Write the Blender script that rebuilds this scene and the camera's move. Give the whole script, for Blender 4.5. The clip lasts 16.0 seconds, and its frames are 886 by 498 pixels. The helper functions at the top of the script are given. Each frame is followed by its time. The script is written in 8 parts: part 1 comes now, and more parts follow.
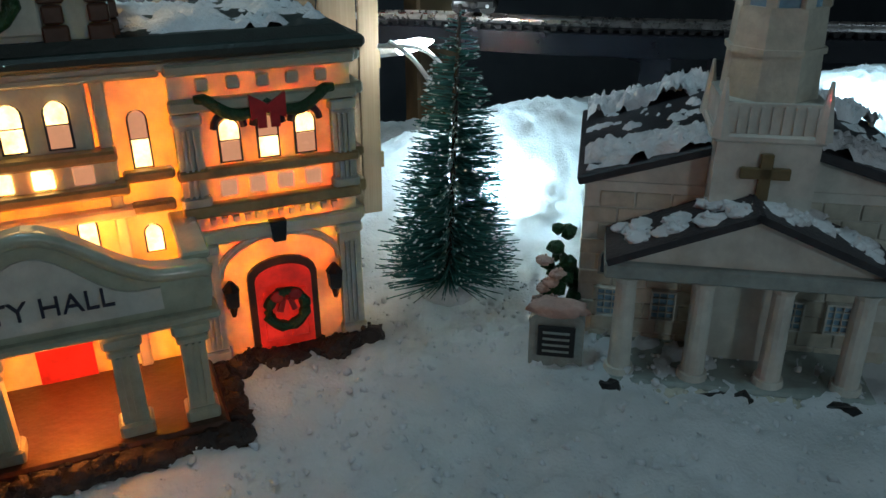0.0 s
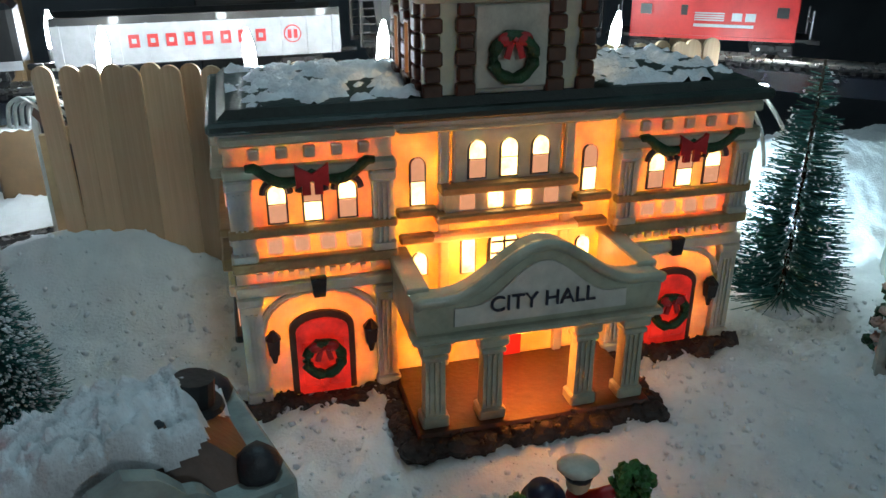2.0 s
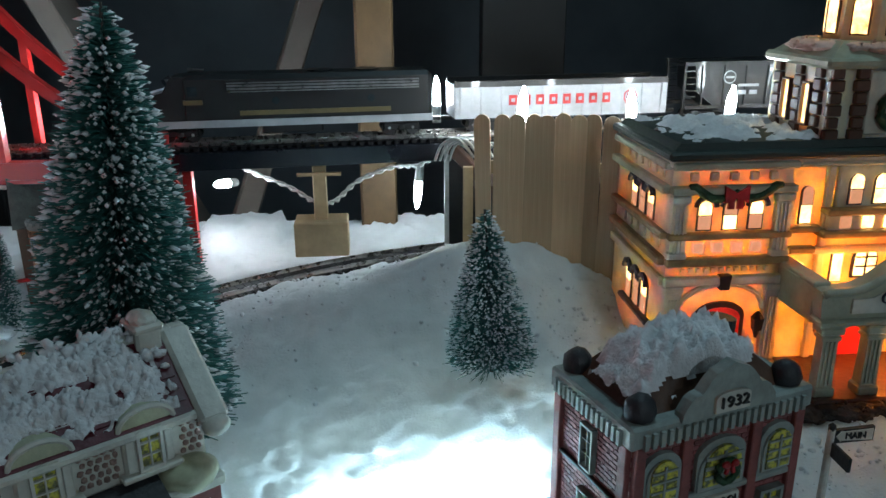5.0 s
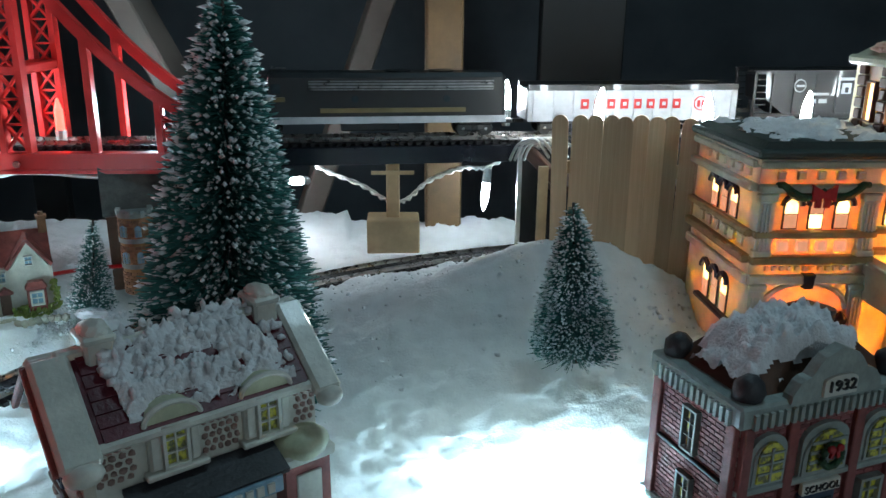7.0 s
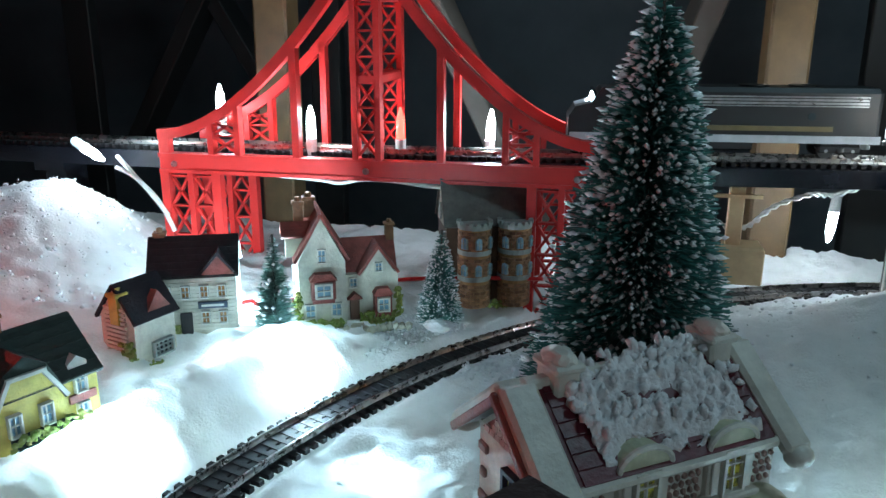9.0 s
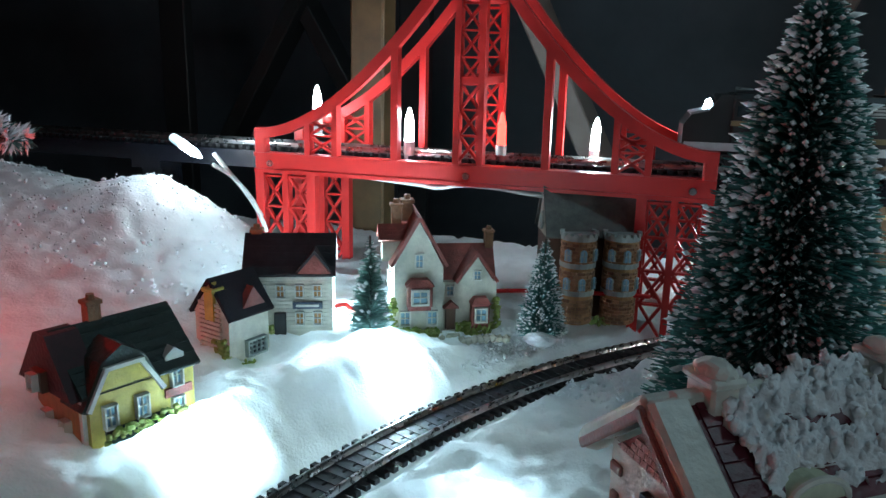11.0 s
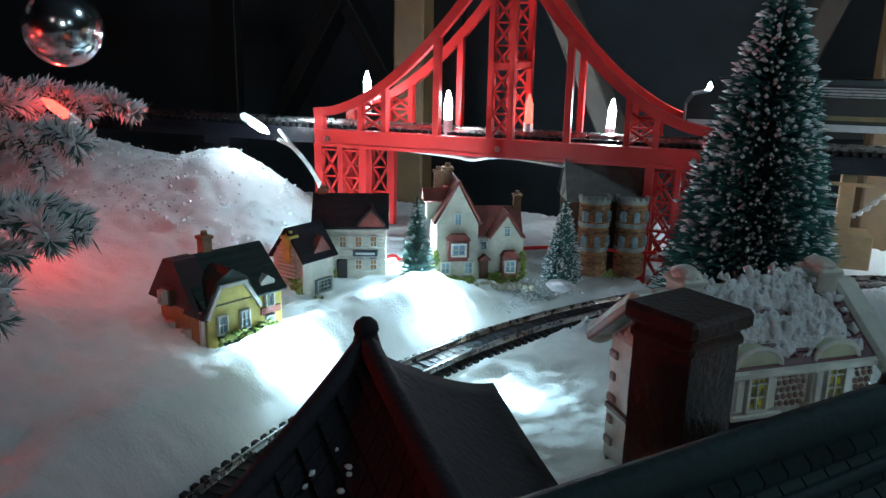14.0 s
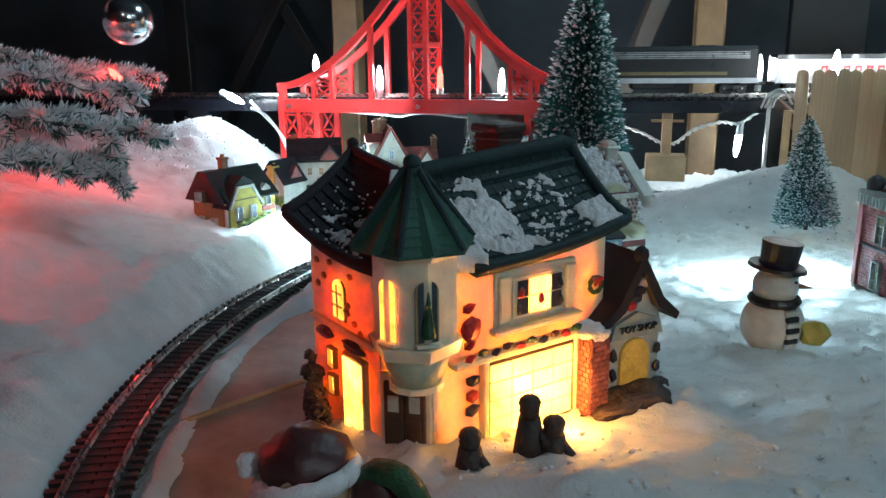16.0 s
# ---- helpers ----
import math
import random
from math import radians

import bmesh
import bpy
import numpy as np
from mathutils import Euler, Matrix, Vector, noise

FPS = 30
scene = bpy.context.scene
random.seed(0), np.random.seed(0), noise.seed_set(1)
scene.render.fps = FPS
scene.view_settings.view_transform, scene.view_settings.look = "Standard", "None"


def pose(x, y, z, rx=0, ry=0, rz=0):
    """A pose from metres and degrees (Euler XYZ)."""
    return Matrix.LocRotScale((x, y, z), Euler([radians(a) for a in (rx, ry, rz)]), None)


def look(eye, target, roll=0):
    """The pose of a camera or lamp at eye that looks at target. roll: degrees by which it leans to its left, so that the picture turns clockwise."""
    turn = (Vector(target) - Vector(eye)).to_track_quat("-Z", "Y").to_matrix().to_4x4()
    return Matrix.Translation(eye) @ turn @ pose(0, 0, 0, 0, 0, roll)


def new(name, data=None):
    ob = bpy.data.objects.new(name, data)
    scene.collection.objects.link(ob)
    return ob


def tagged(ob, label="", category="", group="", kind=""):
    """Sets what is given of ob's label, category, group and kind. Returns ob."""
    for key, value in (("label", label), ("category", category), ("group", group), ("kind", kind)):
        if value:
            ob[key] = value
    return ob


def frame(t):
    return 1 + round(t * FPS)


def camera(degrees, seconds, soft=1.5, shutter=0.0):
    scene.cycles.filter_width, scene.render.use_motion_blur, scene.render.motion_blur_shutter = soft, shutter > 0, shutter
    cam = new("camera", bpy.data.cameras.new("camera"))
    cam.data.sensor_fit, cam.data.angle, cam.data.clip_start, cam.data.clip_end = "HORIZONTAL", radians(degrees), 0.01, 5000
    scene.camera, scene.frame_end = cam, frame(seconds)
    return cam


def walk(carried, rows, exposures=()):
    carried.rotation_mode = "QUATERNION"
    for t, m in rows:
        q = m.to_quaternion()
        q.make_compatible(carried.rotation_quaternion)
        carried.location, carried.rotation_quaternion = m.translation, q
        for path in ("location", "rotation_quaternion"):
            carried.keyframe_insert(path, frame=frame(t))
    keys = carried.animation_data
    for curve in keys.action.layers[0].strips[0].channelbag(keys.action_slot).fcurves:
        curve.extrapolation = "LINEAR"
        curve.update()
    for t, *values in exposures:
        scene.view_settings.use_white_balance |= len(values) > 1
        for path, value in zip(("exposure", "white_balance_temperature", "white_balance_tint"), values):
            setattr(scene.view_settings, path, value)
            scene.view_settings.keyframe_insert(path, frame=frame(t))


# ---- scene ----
cam = camera(58.7, 16.0)
PATH = [  # seconds, eye, target, roll
    (0, (0.129, 0.084, 0.169), (0.854, 1.753, -0.661), -0.3),
    (0.5, (0.099, 0.093, 0.166), (0.718, 1.812, -0.647), -0.9),
    (1, (0.062, 0.095, 0.169), (0.589, 1.857, -0.618), -1.3),
    (1.5, (0.028, 0.088, 0.179), (0.509, 1.859, -0.616), -0.5),
    (2, (0.003, 0.071, 0.194), (0.47, 1.84, -0.614), -0.0),
    (2.5, (-0.013, 0.053, 0.191), (0.448, 1.822, -0.62), -0.1),
    (3, (-0.039, 0.032, 0.189), (0.417, 1.808, -0.609), -0.3),
    (3.5, (-0.086, 0.018, 0.183), (0.252, 1.832, -0.589), -1.2),
    (4, (-0.127, 0.014, 0.197), (0.1, 1.855, -0.55), -0.9),
    (4.2, (-0.137, 0.009, 0.199), (0.065, 1.87, -0.503), -1.1),
    (6.5, (-0.157, -0.016, 0.191), (-0.005, 1.888, -0.404), 0.6),
    (7, (-0.178, -0.017, 0.188), (-0.065, 1.892, -0.396), 0.5),
    (7.5, (-0.209, -0.017, 0.189), (-0.229, 1.898, -0.39), -0.3),
    (8, (-0.237, -0.012, 0.188), (-0.418, 1.896, -0.385), -0.5),
    (8.5, (-0.252, -0.003, 0.182), (-0.527, 1.897, -0.379), -0.2),
    (9, (-0.27, 0.006, 0.183), (-0.645, 1.892, -0.366), 0.2),
    (9.2, (-0.274, 0.008, 0.185), (-0.674, 1.891, -0.358), 0.3),
    (11.5, (-0.295, 0.021, 0.165), (-0.854, 1.878, -0.321), 1.4),
    (12, (-0.295, 0.007, 0.168), (-0.863, 1.86, -0.325), 1.4),
    (12.5, (-0.297, -0.006, 0.172), (-0.87, 1.844, -0.329), 1.5),
    (13, (-0.295, -0.019, 0.173), (-0.879, 1.827, -0.33), 1.4),
    (13.5, (-0.288, -0.035, 0.172), (-0.876, 1.808, -0.335), 1.4),
    (14, (-0.277, -0.058, 0.166), (-0.878, 1.78, -0.345), 1.2),
    (14.5, (-0.278, -0.085, 0.158), (-0.872, 1.755, -0.352), 1.0),
    (15, (-0.275, -0.131, 0.156), (-0.82, 1.727, -0.345), 0.9),
    (15.5, (-0.267, -0.192, 0.156), (-0.71, 1.693, -0.344), 0.1),
    (16, (-0.219, -0.257, 0.149), (-0.659, 1.629, -0.35), -0.6),
]
walk(cam, [(t, look(eye, target, roll)) for t, eye, target, roll in PATH],
     exposures=[(0, 0.60), (2, 0.88), (4.2, 0.74), (6.5, 0.80), (9, 0.90), (11.5, 0.55), (13.5, 0.56), (14.5, 0.68), (15, 1.04), (16, 1.42)])

# ---- light: a dark room, lit by strings of small lamps and unseen fills ----
world = bpy.data.worlds.new("room_dark")
scene.world = world
world.use_nodes = True
world.node_tree.nodes["Background"].inputs[0].default_value = (0.35, 0.45, 0.6, 1)
world.node_tree.nodes["Background"].inputs[1].default_value = 0.012

COOL, WARM, RED = (0.54, 0.85, 1.0), (1.0, 0.40, 0.07), (1.0, 0.03, 0.02)


def lamp(name, at, watts, color, radius=0.003):
    data = bpy.data.lights.new(name, "POINT")
    data.energy, data.color, data.shadow_soft_size = watts, color, radius
    ob = new(name, data)
    ob.location = at
    return ob


# bulbs buried just under the snow: x, y, depth below the surface, watts
BURIED = [(-0.450, 0.254, 0.0070, 0.24), (-0.410, 0.346, 0.0042, 0.40), (-0.1454, 0.2559, 0.0065, 0.22),
          (-0.100, 0.276, 0.0065, 0.20), (-0.4625, 0.4162, -0.009, 0.42), (-0.352, 0.285, 0.008, 0.075),
          (0.318, 0.450, 0.009, 0.34), (0.58, 0.44, 0.010, 0.30)]

# ---- materials ----


def mat(name, color, rough=0.6, vary=0.25, scale=60.0, bump=0.15, bump_scale=400.0, metal=0.0, second=None,
        glow=None, power=0.0, sub=0.0, sub_scale=0.003, coat=0.0, island=0.0, translucent=0.0, fac=(0.35, 0.65)):
    m = bpy.data.materials.new(name)
    m.use_nodes = True
    nt = m.node_tree
    b = nt.nodes["Principled BSDF"]
    L = nt.links.new
    co = nt.nodes.new("ShaderNodeTexCoord")
    n1 = nt.nodes.new("ShaderNodeTexNoise")
    n1.inputs["Scale"].default_value, n1.inputs["Detail"].default_value = scale, 5.0
    n1.inputs["Roughness"].default_value = 0.65
    L(co.outputs["Object"], n1.inputs["Vector"])
    ramp = nt.nodes.new("ShaderNodeValToRGB")
    ramp.color_ramp.elements[0].position, ramp.color_ramp.elements[1].position = fac
    dark = tuple(c * (1 - vary) for c in color) if second is None else second
    ramp.color_ramp.elements[0].color = (*dark, 1)
    ramp.color_ramp.elements[1].color = (*[min(1, c * (1 + vary * 0.35)) for c in color], 1)
    L(n1.outputs["Fac"], ramp.inputs["Fac"])
    out = ramp.outputs["Color"]
    if island:
        g = nt.nodes.new("ShaderNodeNewGeometry")
        hsv = nt.nodes.new("ShaderNodeHueSaturation")
        mr = nt.nodes.new("ShaderNodeMapRange")
        mr.inputs["To Min"].default_value, mr.inputs["To Max"].default_value = 1 - island, 1 + island
        L(g.outputs["Random Per Island"], mr.inputs["Value"])
        L(mr.outputs["Result"], hsv.inputs["Value"])
        L(out, hsv.inputs["Color"])
        out = hsv.outputs["Color"]
    L(out, b.inputs["Base Color"])
    b.inputs["Metallic"].default_value = metal
    rr = nt.nodes.new("ShaderNodeMapRange")
    rr.inputs["To Min"].default_value, rr.inputs["To Max"].default_value = max(0.02, rough - 0.1), min(1, rough + 0.1)
    L(n1.outputs["Fac"], rr.inputs["Value"])
    L(rr.outputs["Result"], b.inputs["Roughness"])
    if bump:
        n2 = nt.nodes.new("ShaderNodeTexNoise")
        n2.inputs["Scale"].default_value, n2.inputs["Detail"].default_value = bump_scale, 4.0
        L(co.outputs["Object"], n2.inputs["Vector"])
        bp = nt.nodes.new("ShaderNodeBump")
        bp.inputs["Strength"].default_value, bp.inputs["Distance"].default_value = bump, 0.001
        L(n2.outputs["Fac"], bp.inputs["Height"])
        L(bp.outputs["Normal"], b.inputs["Normal"])
    if glow:
        b.inputs["Emission Color"].default_value = (*glow, 1)
        b.inputs["Emission Strength"].default_value = power
        if vary > 0.2:
            er = nt.nodes.new("ShaderNodeMapRange")
            er.inputs["From Min"].default_value, er.inputs["From Max"].default_value = 0.3, 0.7
            er.inputs["To Min"].default_value, er.inputs["To Max"].default_value = power * 0.25, power * 1.5
            L(n1.outputs["Fac"], er.inputs["Value"])
            L(er.outputs["Result"], b.inputs["Emission Strength"])
    if sub:
        b.inputs["Subsurface Weight"].default_value = sub
        b.inputs["Subsurface Scale"].default_value = sub_scale
        b.inputs["Subsurface Radius"].default_value = (1.0, 0.78, 0.5)
    b.inputs["Coat Weight"].default_value = coat
    if translucent:
        tr = nt.nodes.new("ShaderNodeBsdfTranslucent")
        tr.inputs["Color"].default_value = (0.9, 0.95, 1, 1)
        mix = nt.nodes.new("ShaderNodeMixShader")
        mix.inputs["Fac"].default_value = translucent
        L(b.outputs["BSDF"], mix.inputs[1])
        L(tr.outputs["BSDF"], mix.inputs[2])
        L(mix.outputs["Shader"], nt.nodes["Material Output"].inputs["Surface"])
    return m


SNOW = mat("snow", (0.86, 0.88, 0.9), 0.8, 0.12, 45, 0.9, 700, translucent=0.38)
SNOWCAP = mat("snow_cap", (0.8, 0.8, 0.82), 0.8, 0.2, 90, 0.8, 900)
FLOCK = mat("flock", (0.82, 0.84, 0.86), 0.9, 0.15, 90, 0.5, 900)
BOARD = mat("board", (0.33, 0.29, 0.24), 0.6, 0.4, 25, 0.2, 200)
PORCELAIN = mat("porcelain_cream", (0.80, 0.71, 0.53), 0.32, 0.22, 70, 0.25, 350, sub=1.0, sub_scale=0.006, coat=0.3)
PORCELAIN2 = mat("porcelain_sage", (0.42, 0.44, 0.33), 0.35, 0.25, 80, 0.25, 350, coat=0.3)
OCHRE = mat("ochre_trim", (0.38, 0.27, 0.12), 0.4, 0.3, 90, 0.3, 400, coat=0.2)
SLATE = mat("roof_green_black", (0.018, 0.034, 0.028), 0.55, 0.4, 80, 0.5, 500)
CHIMDARK = mat("chimney_dark", (0.040, 0.017, 0.016), 0.6, 0.4, 120, 0.5, 600)
PURPLE = mat("roof_plum", (0.014, 0.011, 0.018), 0.8, 0.35, 80, 0.5, 500)
TEAL = mat("roof_teal", (0.010, 0.034, 0.038), 0.72, 0.45, 60, 0.5, 400)
GREENROOF = mat("roof_spire_green", (0.018, 0.080, 0.055), 0.6, 0.4, 60, 0.4, 400)
# the red doors emit a little, in place of lamplight shining through them
REDDOOR_GLOW = mat("red_door_glow", (0.62, 0.02, 0.015), 0.35, 0.25, 90, 0.1, 300, sub=0.2, coat=0.3, glow=(1.0, 0.03, 0.015), power=0.26)
REDPAINT = mat("red_paint", (0.45, 0.02, 0.025), 0.4, 0.35, 90, 0.25, 500)
GARLAND = mat("garland_green", (0.015, 0.075, 0.025), 0.5, 0.5, 200, 0.8, 900)
DARKBLUE = mat("dark_blue_paint", (0.02, 0.02, 0.04), 0.4, 0.3, 100, 0.2, 400)
BLACK = mat("black_paint", (0.012, 0.012, 0.013), 0.4, 0.4, 90, 0.2, 400)
BROWN = mat("brown_paint", (0.10, 0.045, 0.025), 0.45, 0.35, 90, 0.3, 400)
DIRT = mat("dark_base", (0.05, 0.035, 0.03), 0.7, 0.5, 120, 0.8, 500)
LITPANE = mat("lit_window", (0.9, 0.6, 0.3), 0.3, 0.25, 110, 0, 100, glow=(1.0, 0.62, 0.22), power=2.8)
LITPANE_HOT = mat("lit_shop_window", (0.9, 0.7, 0.3), 0.3, 0.3, 95, 0, 100, glow=(1.0, 0.38, 0.055), power=2.5)
LITPANE_DEEP = mat("lit_amber_window", (0.8, 0.4, 0.1), 0.3, 0.3, 120, 0, 100, glow=(1.0, 0.33, 0.04), power=1.3)
DIMPANE = mat("pink_window", (0.55, 0.36, 0.30), 0.25, 0.15, 120, 0, 100, glow=(1.0, 0.42, 0.2), power=0.35)
YELLOWPANE = mat("yellow_window", (0.62, 0.58, 0.07), 0.25, 0.2, 260, 0.1, 300, coat=0.4, second=(0.13, 0.14, 0.06), fac=(0.44, 0.56))
BLUEPANE = mat("blue_window", (0.25, 0.42, 0.55), 0.25, 0.3, 150, 0, 100, coat=0.4)
GREYPANE = mat("dark_window", (0.035, 0.05, 0.06), 0.2, 0.4, 150, 0, 100, coat=0.5)
BRICK = mat("brick_red", (0.26, 0.075, 0.07), 0.55, 0.35, 120, 0.3, 600)
MORTAR = mat("mortar", (0.42, 0.27, 0.25), 0.7, 0.2, 100, 0.4, 600)
GREYSTONE = mat("grey_stone", (0.30, 0.35, 0.33), 0.45, 0.3, 90, 0.35, 500, coat=0.2)
WHITEWALL = mat("white_glaze", (0.62, 0.62, 0.56), 0.4, 0.2, 80, 0.3, 400, coat=0.2)
CREAM = mat("cream_wall", (0.55, 0.53, 0.44), 0.45, 0.25, 100, 0.3, 500, coat=0.15)
YELLOWWALL = mat("yellow_wall", (0.52, 0.42, 0.09), 0.5, 0.3, 120, 0.3, 500)
ORANGEWALL = mat("tan_wall", (0.36, 0.19, 0.07), 0.5, 0.3, 120, 0.3, 500)
REDROOF = mat("red_roof", (0.27, 0.065, 0.05), 0.5, 0.35, 150, 0.5, 700)
DARKROOF = mat("dark_roof", (0.03, 0.03, 0.035), 0.5, 0.4, 120, 0.4, 600)
GREYROOF = mat("grey_roof", (0.11, 0.11, 0.10), 0.6, 0.35, 120, 0.4, 600)
CHIM = mat("chimney_clay", (0.32, 0.17, 0.09), 0.6, 0.35, 150, 0.5, 700)
IVY = mat("ivy", (0.15, 0.24, 0.04), 0.7, 0.6, 300, 1.0, 900, second=(0.30, 0.30, 0.10))
NEEDLE = mat("bristle_green", (0.050, 0.20, 0.18), 0.5, 0.4, 150, 0, 100, island=0.4)
NEEDLE2 = mat("bristle_bright", (0.15, 0.30, 0.27), 0.45, 0.4, 150, 0, 100, island=0.4)
TRUNK = mat("wire_trunk", (0.05, 0.045, 0.035), 0.5, 0.3, 200, 0.3, 600)
REDPLASTIC = mat("red_plastic", (0.55, 0.026, 0.024), 0.38, 0.12, 30, 0.06, 200, sub=0.15, sub_scale=0.002)
STEEL = mat("steel", (0.55, 0.55, 0.56), 0.3, 0.3, 200, 0.1, 500, metal=1.0)
RAIL = mat("rail_metal", (0.45, 0.43, 0.42), 0.28, 0.35, 200, 0.1, 500, metal=1.0)
TIE = mat("track_plastic", (0.004, 0.004, 0.006), 0.6, 0.4, 150, 0.25, 500)
DECK = mat("deck_black", (0.008, 0.010, 0.016), 0.25, 0.3, 60, 0.1, 300)
STICK = mat("popsicle_wood", (0.50, 0.33, 0.19), 0.6, 0.2, 60, 0.3, 300, island=0.12)
LUMBER = mat("lumber", (0.50, 0.36, 0.20), 0.6, 0.3, 30, 0.3, 200)
OLDWOOD = mat("old_timber", (0.13, 0.075, 0.03), 0.6, 0.5, 14, 0.4, 90)
GREYWOOD = mat("grey_timber", (0.12, 0.10, 0.085), 0.6, 0.4, 10, 0.3, 80)
DARKWOOD = mat("dark_timber", (0.016, 0.015, 0.015), 0.6, 0.4, 10, 0.3, 80)
WALLGREY = mat("wall_grey", (0.10, 0.11, 0.125), 0.7, 0.3, 4, 0.2, 30)
CARPET = mat("dark_floor", (0.01, 0.01, 0.011), 0.9, 0.3, 20, 0.5, 300)
MAROON = mat("roof_maroon", (0.12, 0.018, 0.03), 0.45, 0.4, 90, 0.4, 500)
BULB = mat("bulb_glow", (1, 1, 1), 0.2, 0, 50, 0, 100, glow=(0.80, 0.93, 1.0), power=85.0)
REDBULB = mat("red_bulb_glow", (1, 0.1, 0.1), 0.2, 0, 50, 0, 100, glow=(1.0, 0.03, 0.02), power=7.0)
WIRE = mat("clear_wire", (0.62, 0.64, 0.62), 0.3, 0.2, 200, 0.1, 400, coat=0.5)
REDWIRE = mat("red_wire", (0.6, 0.01, 0.01), 0.3, 0.2, 200, 0.1, 400)
TRAINBLACK = mat("train_black", (0.008, 0.009, 0.011), 0.5, 0.3, 100, 0.1, 400, coat=0.2)
TRAINWHITE = mat("train_silver", (0.42, 0.44, 0.47), 0.35, 0.15, 100, 0.1, 400)
TRAINRED = mat("train_red", (0.55, 0.025, 0.025), 0.38, 0.15, 100, 0.1, 400)
GOLD = mat("gold_paint", (0.17, 0.13, 0.06), 0.35, 0.2, 100, 0.1, 400)
SILVER = mat("bauble_silver", (0.75, 0.77, 0.8), 0.16, 0.1, 60, 0.05, 300, metal=1.0)
NAVY = mat("navy_paint", (0.02, 0.045, 0.085), 0.4, 0.3, 100, 0.2, 400)
# salmon for shingles and ornaments; on snow it is warm light put into the colour
SALMON = mat("salmon_trim_and_lit_snow", (0.62, 0.42, 0.36), 0.7, 0.3, 90, 0.6, 600)
ORANGEPORC = mat("porcelain_apricot", (0.78, 0.58, 0.36), 0.36, 0.25, 70, 0.3, 350, sub=1.0, sub_scale=0.006, coat=0.25)
SAGEPALE = mat("pale_sage_glaze", (0.50, 0.52, 0.36), 0.38, 0.25, 90, 0.3, 400, coat=0.2)
STONEPINK = mat("field_stone", (0.36, 0.25, 0.22), 0.6, 0.4, 140, 0.5, 600)
PLUMDARK = mat("roof_dark_plum", (0.050, 0.012, 0.016), 0.6, 0.4, 120, 0.5, 600)
COAT = mat("red_coat", (0.40, 0.015, 0.02), 0.5, 0.3, 120, 0.3, 500)
FLESHY = mat("painted_cream", (0.55, 0.42, 0.28), 0.5, 0.2, 120, 0.2, 500)

# ---- mesh helpers ----


def bm_new():
    return bmesh.new()


def box(bm, c, s, rz=0.0, rx=0.0, ry=0.0, taper=1.0, bevel=0.0):
    """A box of size s at centre c; taper narrows its top."""
    r = bmesh.ops.create_cube(bm, size=1.0)
    vs = r["verts"]
    for v in vs:
        k = taper if v.co.z > 0 else 1.0
        v.co = Vector((v.co.x * s[0] * k, v.co.y * s[1] * k, v.co.z * s[2]))
    if bevel:
        es = list({e for v in vs for e in v.link_edges})
        r = bmesh.ops.bevel(bm, geom=es, offset=bevel, segments=1, affect="EDGES")
        vs = list({v for f in r["faces"] for v in f.verts} | {v for v in vs if v.is_valid})
    m = pose(*c, rx, ry, rz)
    for v in vs:
        v.co = m @ v.co
    return bm


def cone(bm, c, r1, r2, h, seg=12, rx=0.0, ry=0.0, rz=0.0):
    """A tapered round bar whose foot stands at c."""
    r = bmesh.ops.create_cone(bm, cap_ends=True, segments=seg, radius1=r1, radius2=r2, depth=h)
    m = pose(*c, rx, ry, rz) @ Matrix.Translation((0, 0, h / 2))
    for v in r["verts"]:
        v.co = m @ v.co
    return bm


def ball(bm, c, s, sub=2, jitter=0.0, seed=0.0):
    r = bmesh.ops.create_icosphere(bm, subdivisions=sub, radius=1.0)
    s = (s, s, s) if isinstance(s, (int, float)) else s
    for v in r["verts"]:
        k = 1 + jitter * noise.noise(v.co * 2.3 + Vector((seed, seed * 1.7, c[0] * 50)))
        v.co = Vector((c[0] + v.co.x * s[0] * k, c[1] + v.co.y * s[1] * k, c[2] + v.co.z * s[2] * k))
    return bm


def prism(bm, pts, y0, y1, m=None):
    """A closed outline in x and z, drawn out from y0 to y1."""
    a = [bm.verts.new((x, y0, z)) for x, z in pts]
    b = [bm.verts.new((x, y1, z)) for x, z in pts]
    n = len(pts)
    bm.faces.new(a)
    bm.faces.new(b[::-1])
    for i in range(n):
        j = (i + 1) % n
        bm.faces.new((a[j], a[i], b[i], b[j]))
    if m is not None:
        for v in a + b:
            v.co = m @ v.co
    return bm


def tube(bm, pts, r, seg=6):
    """A round bar along a line of points."""
    pts = [Vector(p) for p in pts]
    rings = []
    for i, p in enumerate(pts):
        d = (pts[min(i + 1, len(pts) - 1)] - pts[max(i - 1, 0)]).normalized()
        side = d.cross(Vector((0, 0, 1)))
        side = side.normalized() if side.length > 1e-4 else Vector((1, 0, 0))
        up = side.cross(d)
        rr = r[i] if isinstance(r, (list, tuple)) else r
        rings.append([bm.verts.new(p + (side * math.cos(a) + up * math.sin(a)) * rr)
                      for a in [2 * math.pi * k / seg for k in range(seg)]])
    for a, b in zip(rings, rings[1:]):
        for k in range(seg):
            bm.faces.new((a[k], a[(k + 1) % seg], b[(k + 1) % seg], b[k]))
    bm.faces.new(rings[0][::-1])
    bm.faces.new(rings[-1])
    return bm


